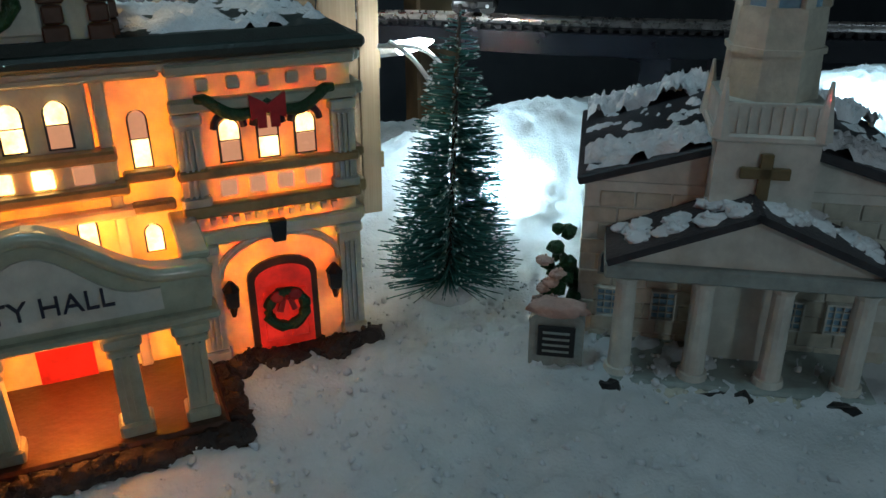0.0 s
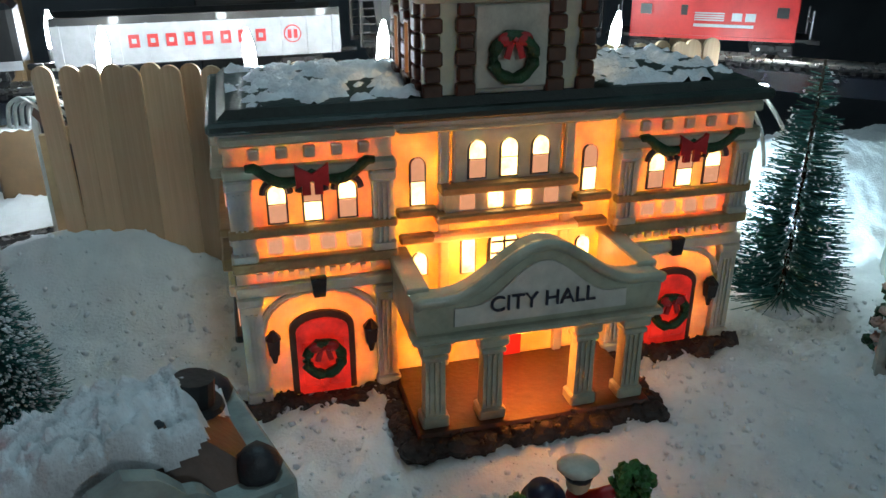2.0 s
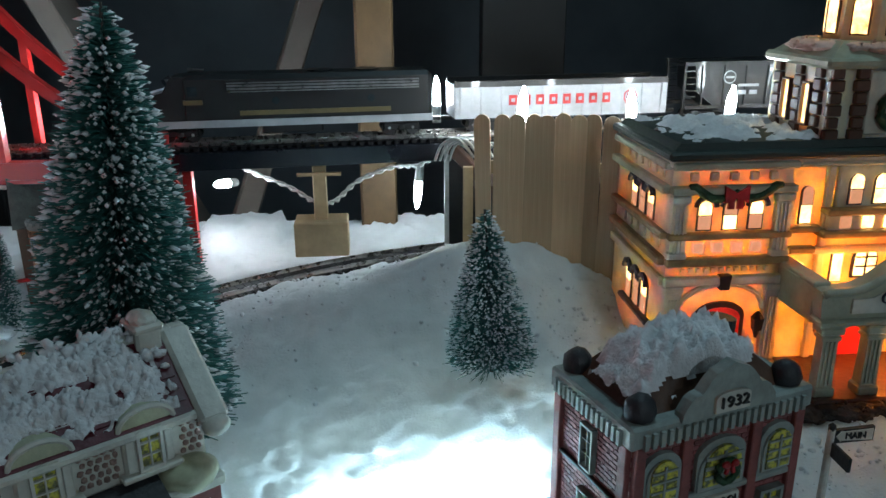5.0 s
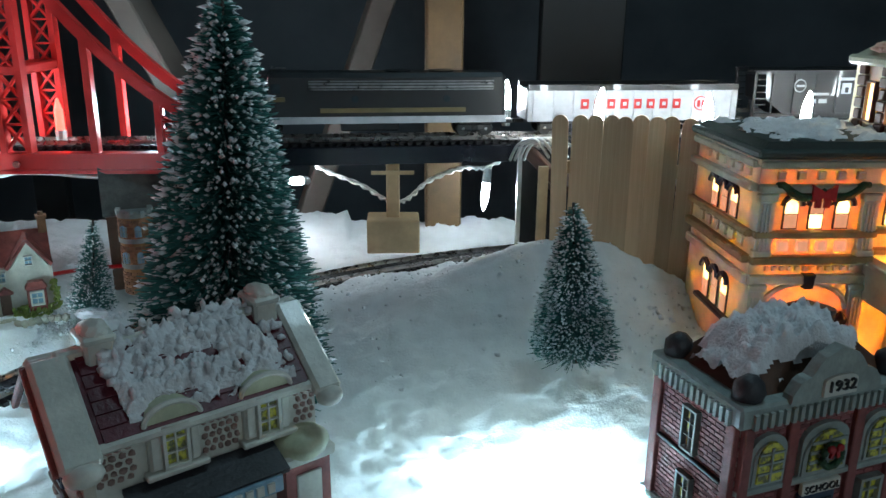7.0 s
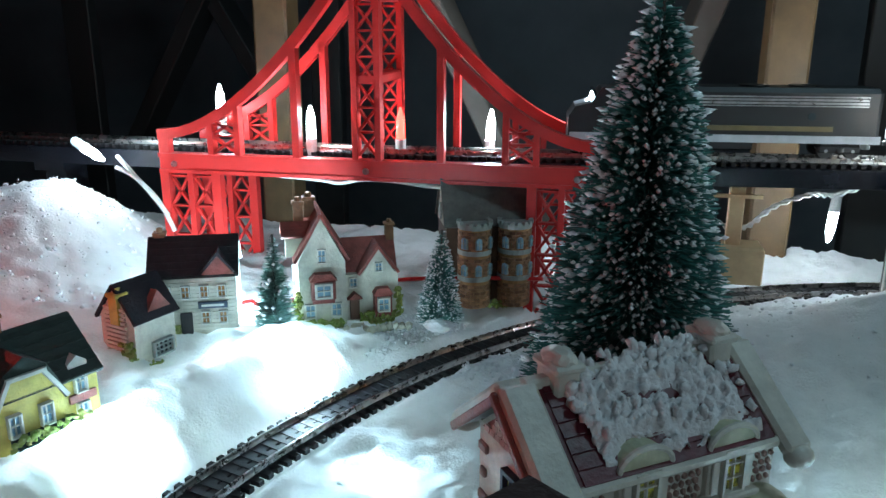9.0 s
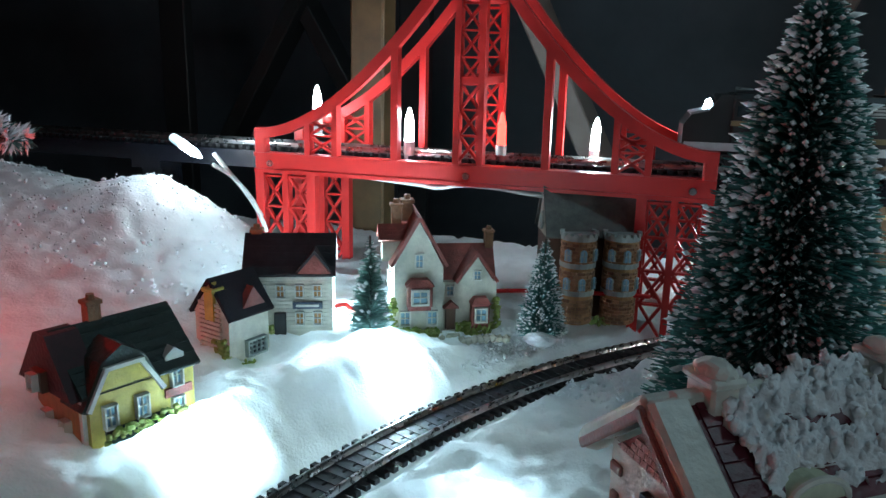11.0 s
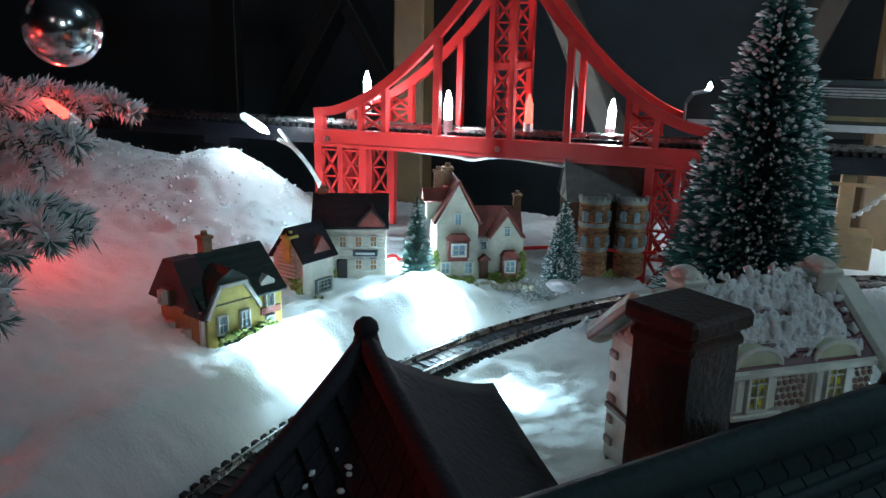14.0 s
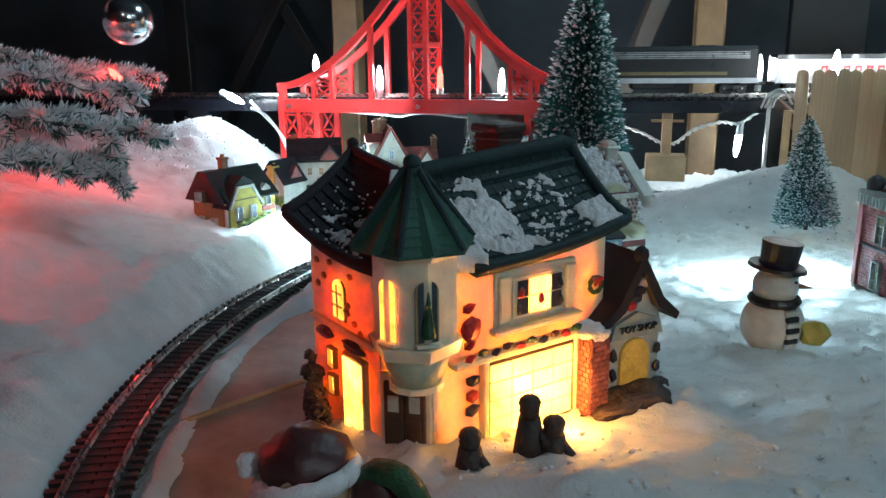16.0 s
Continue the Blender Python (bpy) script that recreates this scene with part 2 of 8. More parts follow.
def glide(pts, steps=8):
    """Points on a smooth curve through pts."""
    P = [Vector(p) for p in pts]
    out = []
    for i in range(len(P) - 1):
        p0, p1, p2, p3 = P[max(i - 1, 0)], P[i], P[i + 1], P[min(i + 2, len(P) - 1)]
        for k in range(steps):
            t = k / steps
            out.append(0.5 * (2 * p1 + (p2 - p0) * t + (2 * p0 - 5 * p1 + 4 * p2 - p3) * t * t
                              + (3 * p1 - p0 - 3 * p2 + p3) * t ** 3))
    return out + [P[-1]]


def part(name, bm, material, parent, label="", smooth=False):
    """Links a bmesh as one mesh object under a thing or a part."""
    me = bpy.data.meshes.new(name)
    bmesh.ops.recalc_face_normals(bm, faces=bm.faces)
    bm.to_mesh(me)
    bm.free()
    me.materials.append(material)
    if smooth:
        me.polygons.foreach_set("use_smooth", [True] * len(me.polygons))
    ob = new(name, me)
    ob.parent = parent
    if label:
        ob["label"] = label
    return ob


def thing(name, m, label, category, group="", kind=""):
    ob = new(name)
    ob.empty_display_size = 0.01
    ob.matrix_world = m
    return tagged(ob, label, category, group, kind)


def solid(name, bm, material, label, category, m=None, group="", kind="", smooth=False):
    """A thing that is one mesh."""
    ob = part(name, bm, material, None, "", smooth)
    if m is not None:
        ob.matrix_world = m
    return tagged(ob, label, category, group, kind)


def raw(name, verts, faces, material, parent=None, smooth=False):
    me = bpy.data.meshes.new(name)
    me.from_pydata(verts, [], faces)
    me.materials.append(material)
    if smooth:
        me.polygons.foreach_set("use_smooth", [True] * len(me.polygons))
    ob = new(name, me)
    ob.parent = parent
    return ob


def words(name, text, size, material, parent, at, rz=0.0, rx=90.0, ry=0.0, depth=0.0004, width=0.0):
    """Raised lettering, upright and facing -y of its parent."""
    cu = bpy.data.curves.new(name, "FONT")
    cu.body, cu.size, cu.extrude, cu.align_x, cu.align_y = text, size, depth, "CENTER", "CENTER"
    tmp = new(name, cu)
    bpy.context.view_layer.update()
    me = bpy.data.meshes.new_from_object(tmp.evaluated_get(bpy.context.evaluated_depsgraph_get()))
    bpy.data.objects.remove(tmp)
    me.materials.clear()
    me.materials.append(material)
    if width:
        xs = [v.co.x for v in me.vertices]
        k = width / (max(xs) - min(xs))
        for v in me.vertices:
            v.co.x *= k
    ob = new(name, me)
    ob.parent = parent
    ob.matrix_local = pose(*at, rx, ry, rz)
    return ob


def arch_pts(w, h, n=8, rise=None):
    """The outline of a round-headed opening, foot at 0."""
    r = w / 2 if rise is None else rise
    return [(-w / 2, 0), (w / 2, 0)] + [(w / 2 * math.cos(a), h - r + r * math.sin(a))
                                        for a in [math.pi * k / n for k in range(n + 1)]]


def wall_at(x, y, z, rz=0.0):
    return pose(x, y, z, 0, 0, rz)


def arched(name, w, h, frame_mat, pane_mat, parent, m, low=None, bars=0, proud=0.0008):
    """A round-headed window: frame with a pane, or an upper and a lower pane, set in it."""
    f = w * 0.12
    fr = part(name, prism(bm_new(), arch_pts(w + 2 * f, h + f), -proud, 0.002, m @ Matrix.Translation((0, 0, -f))), frame_mat, parent)
    if low is None:
        part("pane", prism(bm_new(), arch_pts(w, h), -proud - 0.0006, 0.001, m), pane_mat, fr)
    else:
        cut = h * 0.5
        up = [(x, max(z, cut + 0.0003)) for x, z in arch_pts(w, h)]
        part("pane", prism(bm_new(), up, -proud - 0.0006, 0.001, m), pane_mat, fr)
        part("pane", prism(bm_new(), [(-w / 2, 0), (w / 2, 0), (w / 2, cut - 0.0003), (-w / 2, cut - 0.0003)], -proud - 0.0006, 0.001, m), low, fr)
    if bars:
        bm = bm_new()
        box(bm, (0, -proud - 0.0008, h * 0.45), (w * 0.08, 0.0006, h * 0.85))
        for k in range(1, bars):
            box(bm, (0, -proud - 0.0008, h * k / bars), (w, 0.0006, w * 0.07))
        for v in bm.verts:
            v.co = m @ v.co
        part("glazing_bar", bm, frame_mat, fr)
    return fr


def squared(name, w, h, frame_mat, pane_mat, parent, m, cols=2, rows=3, proud=0.0008, edge=0.14):
    """A square-headed window with glazing bars."""
    f = w * edge
    bm = bm_new()
    for c, s in (((-w / 2, 0, h / 2), (f, 0.003, h + f)), ((w / 2, 0, h / 2), (f, 0.003, h + f)),
                 ((0, 0, 0), (w, 0.0035, f)), ((0, 0, h), (w, 0.003, f))):
        box(bm, c, s)
    for k in range(1, cols):
        box(bm, (-w / 2 + w * k / cols, 0.0002, h / 2), (f * 0.45, 0.002, h))
    for k in range(1, rows):
        box(bm, (0, 0.0002, h * k / rows), (w, 0.002, f * 0.45))
    for v in bm.verts:
        v.co = m @ (v.co + Vector((0, -proud, 0)))
    fr = part(name, bm, frame_mat, parent)
    bm = box(bm_new(), (0, 0.0002, h / 2), (w, 0.0012, h))
    for v in bm.verts:
        v.co = m @ v.co
    part("pane", bm, pane_mat, fr)
    return fr


def snow_lump(bm, c, s, seed, crumbs=1.0):
    """An uneven lump of snow."""
    r = bmesh.ops.create_icosphere(bm, subdivisions=3, radius=1.0)
    for v in r["verts"]:
        p = v.co.copy()
        k = 1 + 0.22 * noise.noise(p * 1.6 + Vector((seed, seed * 1.7, 0))) + 0.22 * noise.noise(p * 5.0 + Vector((0, seed, seed * 2.1)))
        v.co = Vector((c[0] + p.x * s[0] * k, c[1] + p.y * s[1] * k, c[2] + p.z * s[2] * k))
    rng = random.Random(int(seed * 1000) + int(c[0] * 1e5))
    for j in range(9 if crumbs else 0):
        a, u = rng.uniform(0, 6.283), rng.uniform(0.1, 1.0)
        q = math.sqrt(1 - u * u)
        g = rng.uniform(0.0005, 0.0013) * crumbs
        o = Vector((c[0] + s[0] * q * math.cos(a), c[1] + s[1] * q * math.sin(a), c[2] + s[2] * u * 1.1))
        r = bmesh.ops.create_icosphere(bm, subdivisions=1, radius=1.0)
        for v in r["verts"]:
            k = rng.uniform(0.5, 1.3) * g
            v.co = o + v.co * k


def wreath(parent, m, r, bow=True, tube_r=0.3):
    """A green ring with a red bow."""
    pts = [(r * math.cos(a), -0.001, r * math.sin(a)) for a in [2 * math.pi * k / 20 for k in range(21)]]
    bm = tube(bm_new(), pts, [r * tube_r * (1 + 0.18 * math.sin(k * 2.4)) for k in range(21)], 7)
    for v in bm.verts:
        v.co = m @ v.co
    w = part("wreath", bm, GARLAND, parent, smooth=True)
    if bow:
        bm = bm_new()
        for sx in (-1, 1):
            ball(bm, (sx * r * 0.45, -0.0022, r * 0.85), (r * 0.42, 0.0012, r * 0.34), 2)
            box(bm, (sx * r * 0.28, -0.002, r * 0.35), (r * 0.3, 0.001, r * 0.8), ry=sx * -16)
        ball(bm, (0, -0.003, r * 0.8), r * 0.16, 1)
        for v in bm.verts:
            v.co = m @ v.co
        part("bow", bm, REDPAINT, w)
    return w

# ---- ground: a board with snow laid over it ----
RING = Vector((0.026, 0.138))
RADIUS = 0.4597


def bump2(x, y, cx, cy, sx, sy):
    return np.exp(-((x - cx) / sx) ** 2 - ((y - cy) / sy) ** 2)


def smooth_step(a, b, v):
    t = np.clip((v - a) / (b - a), 0, 1)
    return t * t * (3 - 2 * t)


def snow_height(x, y):
    """Height of the snow over the plan."""
    x, y = np.asarray(x, float), np.asarray(y, float)
    r = np.hypot(x - RING.x, y - RING.y)
    d = r - RADIUS
    h = 0.004 + 0 * x
    # town ground, a little higher round the hall
    h = h + 0.006 * bump2(x, y, 0.10, 0.38, 0.16, 0.09)
    # bank in front of the picket fence
    h = h + 0.040 * bump2(x, y, -0.06, 0.455, 0.085, 0.050) + 0.016 * bump2(x, y, -0.16, 0.42, 0.09, 0.06)
    # bank behind the round-tree and the church
    h = h + 0.045 * bump2(x, y, 0.36, 0.50, 0.10, 0.06) + 0.05 * bump2(x, y, 0.62, 0.46, 0.14, 0.10)
    # ridge outside the track, under the small village
    ridge = smooth_step(0.018, 0.042, d) * (1 - smooth_step(0.36, 0.44, y)) * smooth_step(-0.25, 0.2, y)
    h = h + ridge * (0.019 + 0.006 * bump2(x, y, -0.45, 0.33, 0.05, 0.05)) * (x < 0)
    h = h + 0.008 * smooth_step(0.03, 0.07, d) * smooth_step(0.36, 0.44, y) * (x < -0.22)
    h = h + 0.014 * bump2(x, y, -0.410, 0.346, 0.028, 0.026) + 0.013 * bump2(x, y, -0.450, 0.252, 0.026, 0.032) - 0.010 * bump2(x, y, -0.484, 0.262, 0.022, 0.026) - 0.013 * bump2(x, y, -0.474, 0.338, 0.022, 0.026)
    # hollow in front of the villa stays low
    # tall drift at the back corner, long drift at the near corner
    h = h + 0.068 * bump2(x, y, -0.76, 0.46, 0.16, 0.10) + 0.036 * bump2(x, y, -0.61, 0.46, 0.05, 0.06)
    h = h + 0.060 * bump2(x, y, -0.72, 0.14, 0.14, 0.20) + 0.02 * bump2(x, y, -0.56, 0.12, 0.07, 0.10)
    # rear strip behind the track
    h = h + 0.005 * smooth_step(0.02, 0.05, d) * (y > 0.45) * (x > -0.28) * (x < 0.2)
    h = h + 0.004 * smooth_step(0.56, 0.62, y)
    # bare board beside the shop
    bare = smooth_step(0.0, 0.03, -d - 0.012) * (1 - smooth_step(0.13, 0.20, y)) * (1 - smooth_step(-0.36, -0.31, x)) * (x < -0.2)
    # heap in front of the shop
    h = h + 0.014 * bump2(x, y, -0.20, -0.03, 0.06, 0.03) + 0.013 * bump2(x, y, -0.245, -0.050, 0.055, 0.022)
    # the track bed is clear
    clear = 1 - smooth_step(0.014, 0.022, np.abs(d))
    clear = np.where((y > 0.40) & (x > 0.0), 0, clear)
    h = h * (1 - clear) + (-0.004) * clear
    h = h * (1 - bare) + (-0.012) * bare
    return h, np.maximum(clear, bare)


def fbm(x, y, s, oct=4):
    out = np.zeros_like(x)
    rng = np.random.RandomState(5)
    a, tot = 1.0, 0.0
    for o in range(oct):
        n = 256
        tab = rng.rand(n, n)
        u, v = x * s * 2 ** o + 31.7 * o, y * s * 2 ** o + 17.3 * o
        i, j = np.floor(u).astype(int), np.floor(v).astype(int)
        fu, fv = u - i, v - j
        fu, fv = fu * fu * (3 - 2 * fu), fv * fv * (3 - 2 * fv)
        g = lambda p, q: tab[p % n, q % n]
        out += a * ((g(i, j) * (1 - fu) + g(i + 1, j) * fu) * (1 - fv) + (g(i, j + 1) * (1 - fu) + g(i + 1, j + 1) * fu) * fv - 0.5)
        tot += a
        a *= 0.55
    return out / tot


def ground_z(x, y):
    h, m = snow_height(np.array([x]), np.array([y]))
    return float(h[0])


def rough(X, Y):
    """The fine relief of the snow."""
    return 0.009 * fbm(X, Y, 20, 3) + 0.0060 * fbm(X, Y, 90, 3) + 0.0046 * fbm(X, Y, 420, 2)


def surface_z(x, y):
    x, y = np.array([x]), np.array([y])
    return float((snow_height(x, y)[0] + rough(x, y))[0])


def snow_patch(parent, name, at, nu, nv, amp, cover, seed, material, m=None, scale=110):
    """Uneven patches of snow over a surface given by at(u, v)."""
    P = np.array([[at(i / nu, j / nv) for i in range(nu + 1)] for j in range(nv + 1)])
    n = fbm(P[..., 0] + seed, P[..., 1] + P[..., 2] + seed * 0.7, scale, 4)
    U, W2 = np.meshgrid(np.linspace(0, 1, nu + 1), np.linspace(0, 1, nv + 1))
    rim = np.clip(np.minimum(np.minimum(U, 1 - U), np.minimum(W2, 1 - W2)) * 7, 0, 1)
    h = np.clip((n + cover - 0.5) * 5 + rim - 1, 0, 1.3) ** 0.6
    fine = fbm(P[..., 0] * 1.0 + 3.1 + seed, P[..., 1] + P[..., 2], 520, 2)
    Z = P[..., 2] + np.where(h > 0, amp * h * (0.75 + 1.3 * fine), -0.0006)
    bm = bm_new()
    vs = {}

    def vert(j, i):
        if (j, i) not in vs:
            vs[(j, i)] = bm.verts.new((P[j, i, 0], P[j, i, 1], Z[j, i]))
        return vs[(j, i)]

    for j in range(nv):
        for i in range(nu):
            if max(h[j, i], h[j, i + 1], h[j + 1, i], h[j + 1, i + 1]) > 0:
                bm.faces.new((vert(j, i), vert(j, i + 1), vert(j + 1, i + 1), vert(j + 1, i)))
    bm.normal_update()
    if m is not None:
        moved(bm, m)
    ob = part(name, bm, material, parent, smooth=True)
    ob["kind"] = "stuff"
    return ob


def snow_sheet():
    step = 0.0032
    xs, ys = np.arange(-1.05, 0.95, step), np.arange(-0.42, 0.64, step)
    X, Y = np.meshgrid(xs, ys)
    h, m = snow_height(X, Y)
    k = 1 - m
    h = h + k * rough(X, Y)
    nx, ny = len(xs), len(ys)
    verts = np.stack([X.ravel(), Y.ravel(), h.ravel()], 1)
    idx = np.arange(nx * ny).reshape(ny, nx)
    faces = np.stack([idx[:-1, :-1].ravel(), idx[:-1, 1:].ravel(), idx[1:, 1:].ravel(), idx[1:, :-1].ravel()], 1)
    ob = raw("ground", verts.tolist(), faces.tolist(), SNOW, smooth=True)
    return tagged(ob, "fluffy white artificial snow lit from within", "snow", kind="structure")


snow_sheet()
solid("table_board", box(bm_new(), (-0.05, 0.11, -0.041), (2.02, 1.08, 0.022)), BOARD,
      "bare tan wooden board under the snow", "board", kind="structure")

solid("floor_panel", box(bm_new(), (-0.37, -0.02, -0.009), (0.24, 0.44, 0.010)), BOARD,
      "bare tan plywood panel under the curved track", "panel", kind="structure")

for k, (bx, by, deep, watts) in enumerate(BURIED):
    bz = surface_z(bx, by) - deep
    lamp("snow_lamp", (bx, by, bz), watts * 1.3, COOL, 0.004)

# ---- room ----
solid("floor", box(bm_new(), (0, 0, -0.75), (6, 6, 0.05)), CARPET, "dark floor of the room", "floor", kind="structure")
solid("wall_north", box(bm_new(), (0, 1.5, 0.6), (6, 0.05, 2.7)), WALLGREY, "dim grey wall behind the display", "wall", kind="structure")
solid("wall_south", box(bm_new(), (0, -2.4, 0.6), (6, 0.05, 2.7)), WALLGREY, "dim grey wall of the room", "wall", kind="structure")
solid("wall_east", box(bm_new(), (2.9, -0.4, 0.6), (0.05, 3.7, 2.7)), WALLGREY, "dim grey wall of the room", "wall", kind="structure")
solid("wall_west", box(bm_new(), (-2.9, -0.4, 0.6), (0.05, 3.7, 2.7)), WALLGREY, "dim grey wall of the room", "wall", kind="structure")
solid("ceiling", box(bm_new(), (0, -0.4, 1.97), (6, 4, 0.05)), WALLGREY, "dim ceiling of the room", "ceiling", kind="structure")


def beam(p, q, w, d, material, label):
    p, q = Vector(p), Vector(q)
    L = (q - p).length
    ob = solid("timber_beam", box(bm_new(), (0, 0, 0), (w, d, L), bevel=0.0015), material, label, "timber", group="timbers behind the display")
    ob.matrix_world = Matrix.Translation((p + q) / 2) @ (q - p).to_track_quat("Z", "Y").to_matrix().to_4x4()
    return ob


for x, y, w in ((-0.140, 0.64, 0.030), (-0.545, 0.66, 0.030), (0.37, 0.66, 0.034)):
    solid("timber_post", box(bm_new(), (x, y, 0.1), (w, 0.03, 1.7), bevel=0.002), OLDWOOD, "weathered brown wooden post behind the track", "timber",
          group="timbers behind the display")
beam((-0.30, 0.70, -0.10), (-0.13, 0.72, 0.36), 0.05, 0.02, GREYWOOD, "slanting grey-brown timber brace")
beam((-0.50, 0.74, 0.36), (-0.27, 0.72, -0.10), 0.05, 0.02, GREYWOOD, "slanting grey-brown timber brace")
beam((0.02, 0.85, -0.2), (0.02, 0.85, 0.7), 0.09, 0.02, DARKWOOD, "dark upright timber")
beam((-0.66, 1.0, 0.42), (-0.90, 1.0, 0.02), 0.05, 0.02, DARKWOOD, "dark crossed timber brace")
beam((-0.90, 1.02, 0.42), (-0.66, 1.02, 0.02), 0.05, 0.02, DARKWOOD, "dark crossed timber brace")
beam((-0.62, 1.0, -0.2), (-0.62, 1.0, 0.7), 0.04, 0.02, DARKWOOD, "dark upright timber")
beam((-0.97, 1.0, -0.2), (-0.97, 1.0, 0.7), 0.04, 0.02, DARKWOOD, "dark upright timber")
beam((-1.2, 0.72, 0.262), (0.6, 0.72, 0.262), 0.05, 0.02, DARKWOOD, "dark level timber rail")

# ---- the low track ----


def track(name, center_line, label, top=0.0045):
    """Sleepers, two rails and joints along a line of points in plan."""
    pts = [Vector(p) for p in center_line]
    tr = thing(name, Matrix.Identity(4), label, "track")
    # even spacing
    acc, out = 0.0, []
    step = 0.0060
    for a, b in zip(pts, pts[1:]):
        L = (b - a).length
        while acc < L:
            out.append((a.lerp(b, acc / L), (b - a).normalized()))
            acc += step
        acc -= L
    bm = bm_new()
    bm_t = bmesh.new()
    box(bm_t, (0, 0, 0), (0.0030, 0.0295, 0.0022))
    me = bpy.data.meshes.new("sleeper")
    bm_t.to_mesh(me)
    bm_t.free()
    me.materials.append(TIE)
    for p, d in out[:300]:
        s = new("sleeper", me)
        s.parent = tr
        s.matrix_world = pose(p.x, p.y, p.z + top - 0.0036, 0, 0, math.degrees(math.atan2(d.y, d.x)))
    if len(out) > 300:
        for p, d in out[300:]:
            box(bm, (p.x, p.y, p.z + top - 0.0036), (0.0030, 0.0295, 0.0022), rz=math.degrees(math.atan2(d.y, d.x)))
        ob = part("sleepers", bm, TIE, tr)
        ob["kind"] = "stuff"
    else:
        bm.free()
    for side in (-1, 1):
        bm = bm_new()
        line = [p + Vector((-d.y, d.x, 0)) * side * 0.00825 + Vector((0, 0, top - 0.001)) for p, d in out[::2]]
        rings = []
        for p, d in zip(line, [o[1] for o in out[::2]]):
            n = Vector((-d.y, d.x, 0))
            rings.append([bm.verts.new(p + n * a + Vector((0, 0, b))) for a, b in
                          ((-0.0011, -0.0014), (0.0011, -0.0014), (0.0005, 0), (0.0005, 0.0014), (-0.0005, 0.0014), (-0.0005, 0))])
        for a, b in zip(rings, rings[1:]):
            for k in range(6):
                bm.faces.new((a[k], a[(k + 1) % 6], b[(k + 1) % 6], b[k]))
        part("rail", bm, RAIL, tr)
        bm = bm_new()
        prev = None
        for p, d in out[::2]:
            n = Vector((-d.y, d.x, 0))
            c = p + n * side * 0.0055 + Vector((0, 0, top - 0.0041))
            ring = [bm.verts.new(c + n * a + Vector((0, 0, b))) for a, b in ((-0.0052, 0), (0.0048, 0), (0.0048, 0.0012), (-0.0052, 0.0012))]
            if prev:
                for k in range(4):
                    bm.faces.new((prev[k], prev[(k + 1) % 4], ring[(k + 1) % 4], ring[k]))
            prev = ring
        part("stringer", bm, TIE, tr)
    return tr


ring_pts = [(RING.x + RADIUS * math.cos(a), RING.y + RADIUS * math.sin(a), 0)
            for a in [radians(96 + 160 * k / 90) for k in range(91)]]
track("railway_track", ring_pts, "curved black plastic railway track with dull metal rails on snow")

# ---- the raised track ----
UP = glide([(-1.25, 0.525, 0.098), (-0.9, 0.525, 0.098), (-0.55, 0.522, 0.098), (-0.41, 0.520, 0.098), (-0.25, 0.530, 0.098),
            (-0.05, 0.548, 0.098), (0.12, 0.560, 0.098), (0.22, 0.562, 0.098), (0.30, 0.540, 0.098), (0.375, 0.475, 0.098),
            (0.455, 0.42, 0.098), (0.60, 0.33, 0.098), (0.80, 0.18, 0.098)], 10)
track("raised_railway_track", UP, "black plastic railway track with shiny rails on a raised deck")
bm = bm_new()
prev = None
for i, p in enumerate(UP):
    d = (UP[min(i + 1, len(UP) - 1)] - UP[max(i - 1, 0)]).normalized()
    n = Vector((-d.y, d.x, 0))
    ring = [bm.verts.new(p + n * a + Vector((0, 0, b))) for a, b in ((-0.020, -0.012), (0.020, -0.012), (0.020, -0.0005), (-0.020, -0.0005))]
    if prev:
        for k in range(4):
            bm.faces.new((prev[k], prev[(k + 1) % 4], ring[(k + 1) % 4], ring[k]))
    prev = ring
solid("track_deck", bm, DECK, "glossy black raised deck under the railway track", "deck", kind="structure")


def pier(x, y, z0):
    bm = bm_new()
    box(bm, (0, 0, (0.086 + z0) / 2), (0.02, 0.03, 0.086 - z0), taper=0.8)
    box(bm, (0, 0, 0.083), (0.024, 0.038, 0.006))
    solid("track_pier", bm, DECK, "black plastic pier under the raised track", "pier", wall_at(x, y, 0), group="track piers")


for x, y in ((-1.0, 0.525), (-0.66, 0.523), (0.02, 0.555), (0.20, 0.562), (0.42, 0.44), (0.66, 0.29)):
    pier(x, y, -0.006)

# ---- the red bridge ----


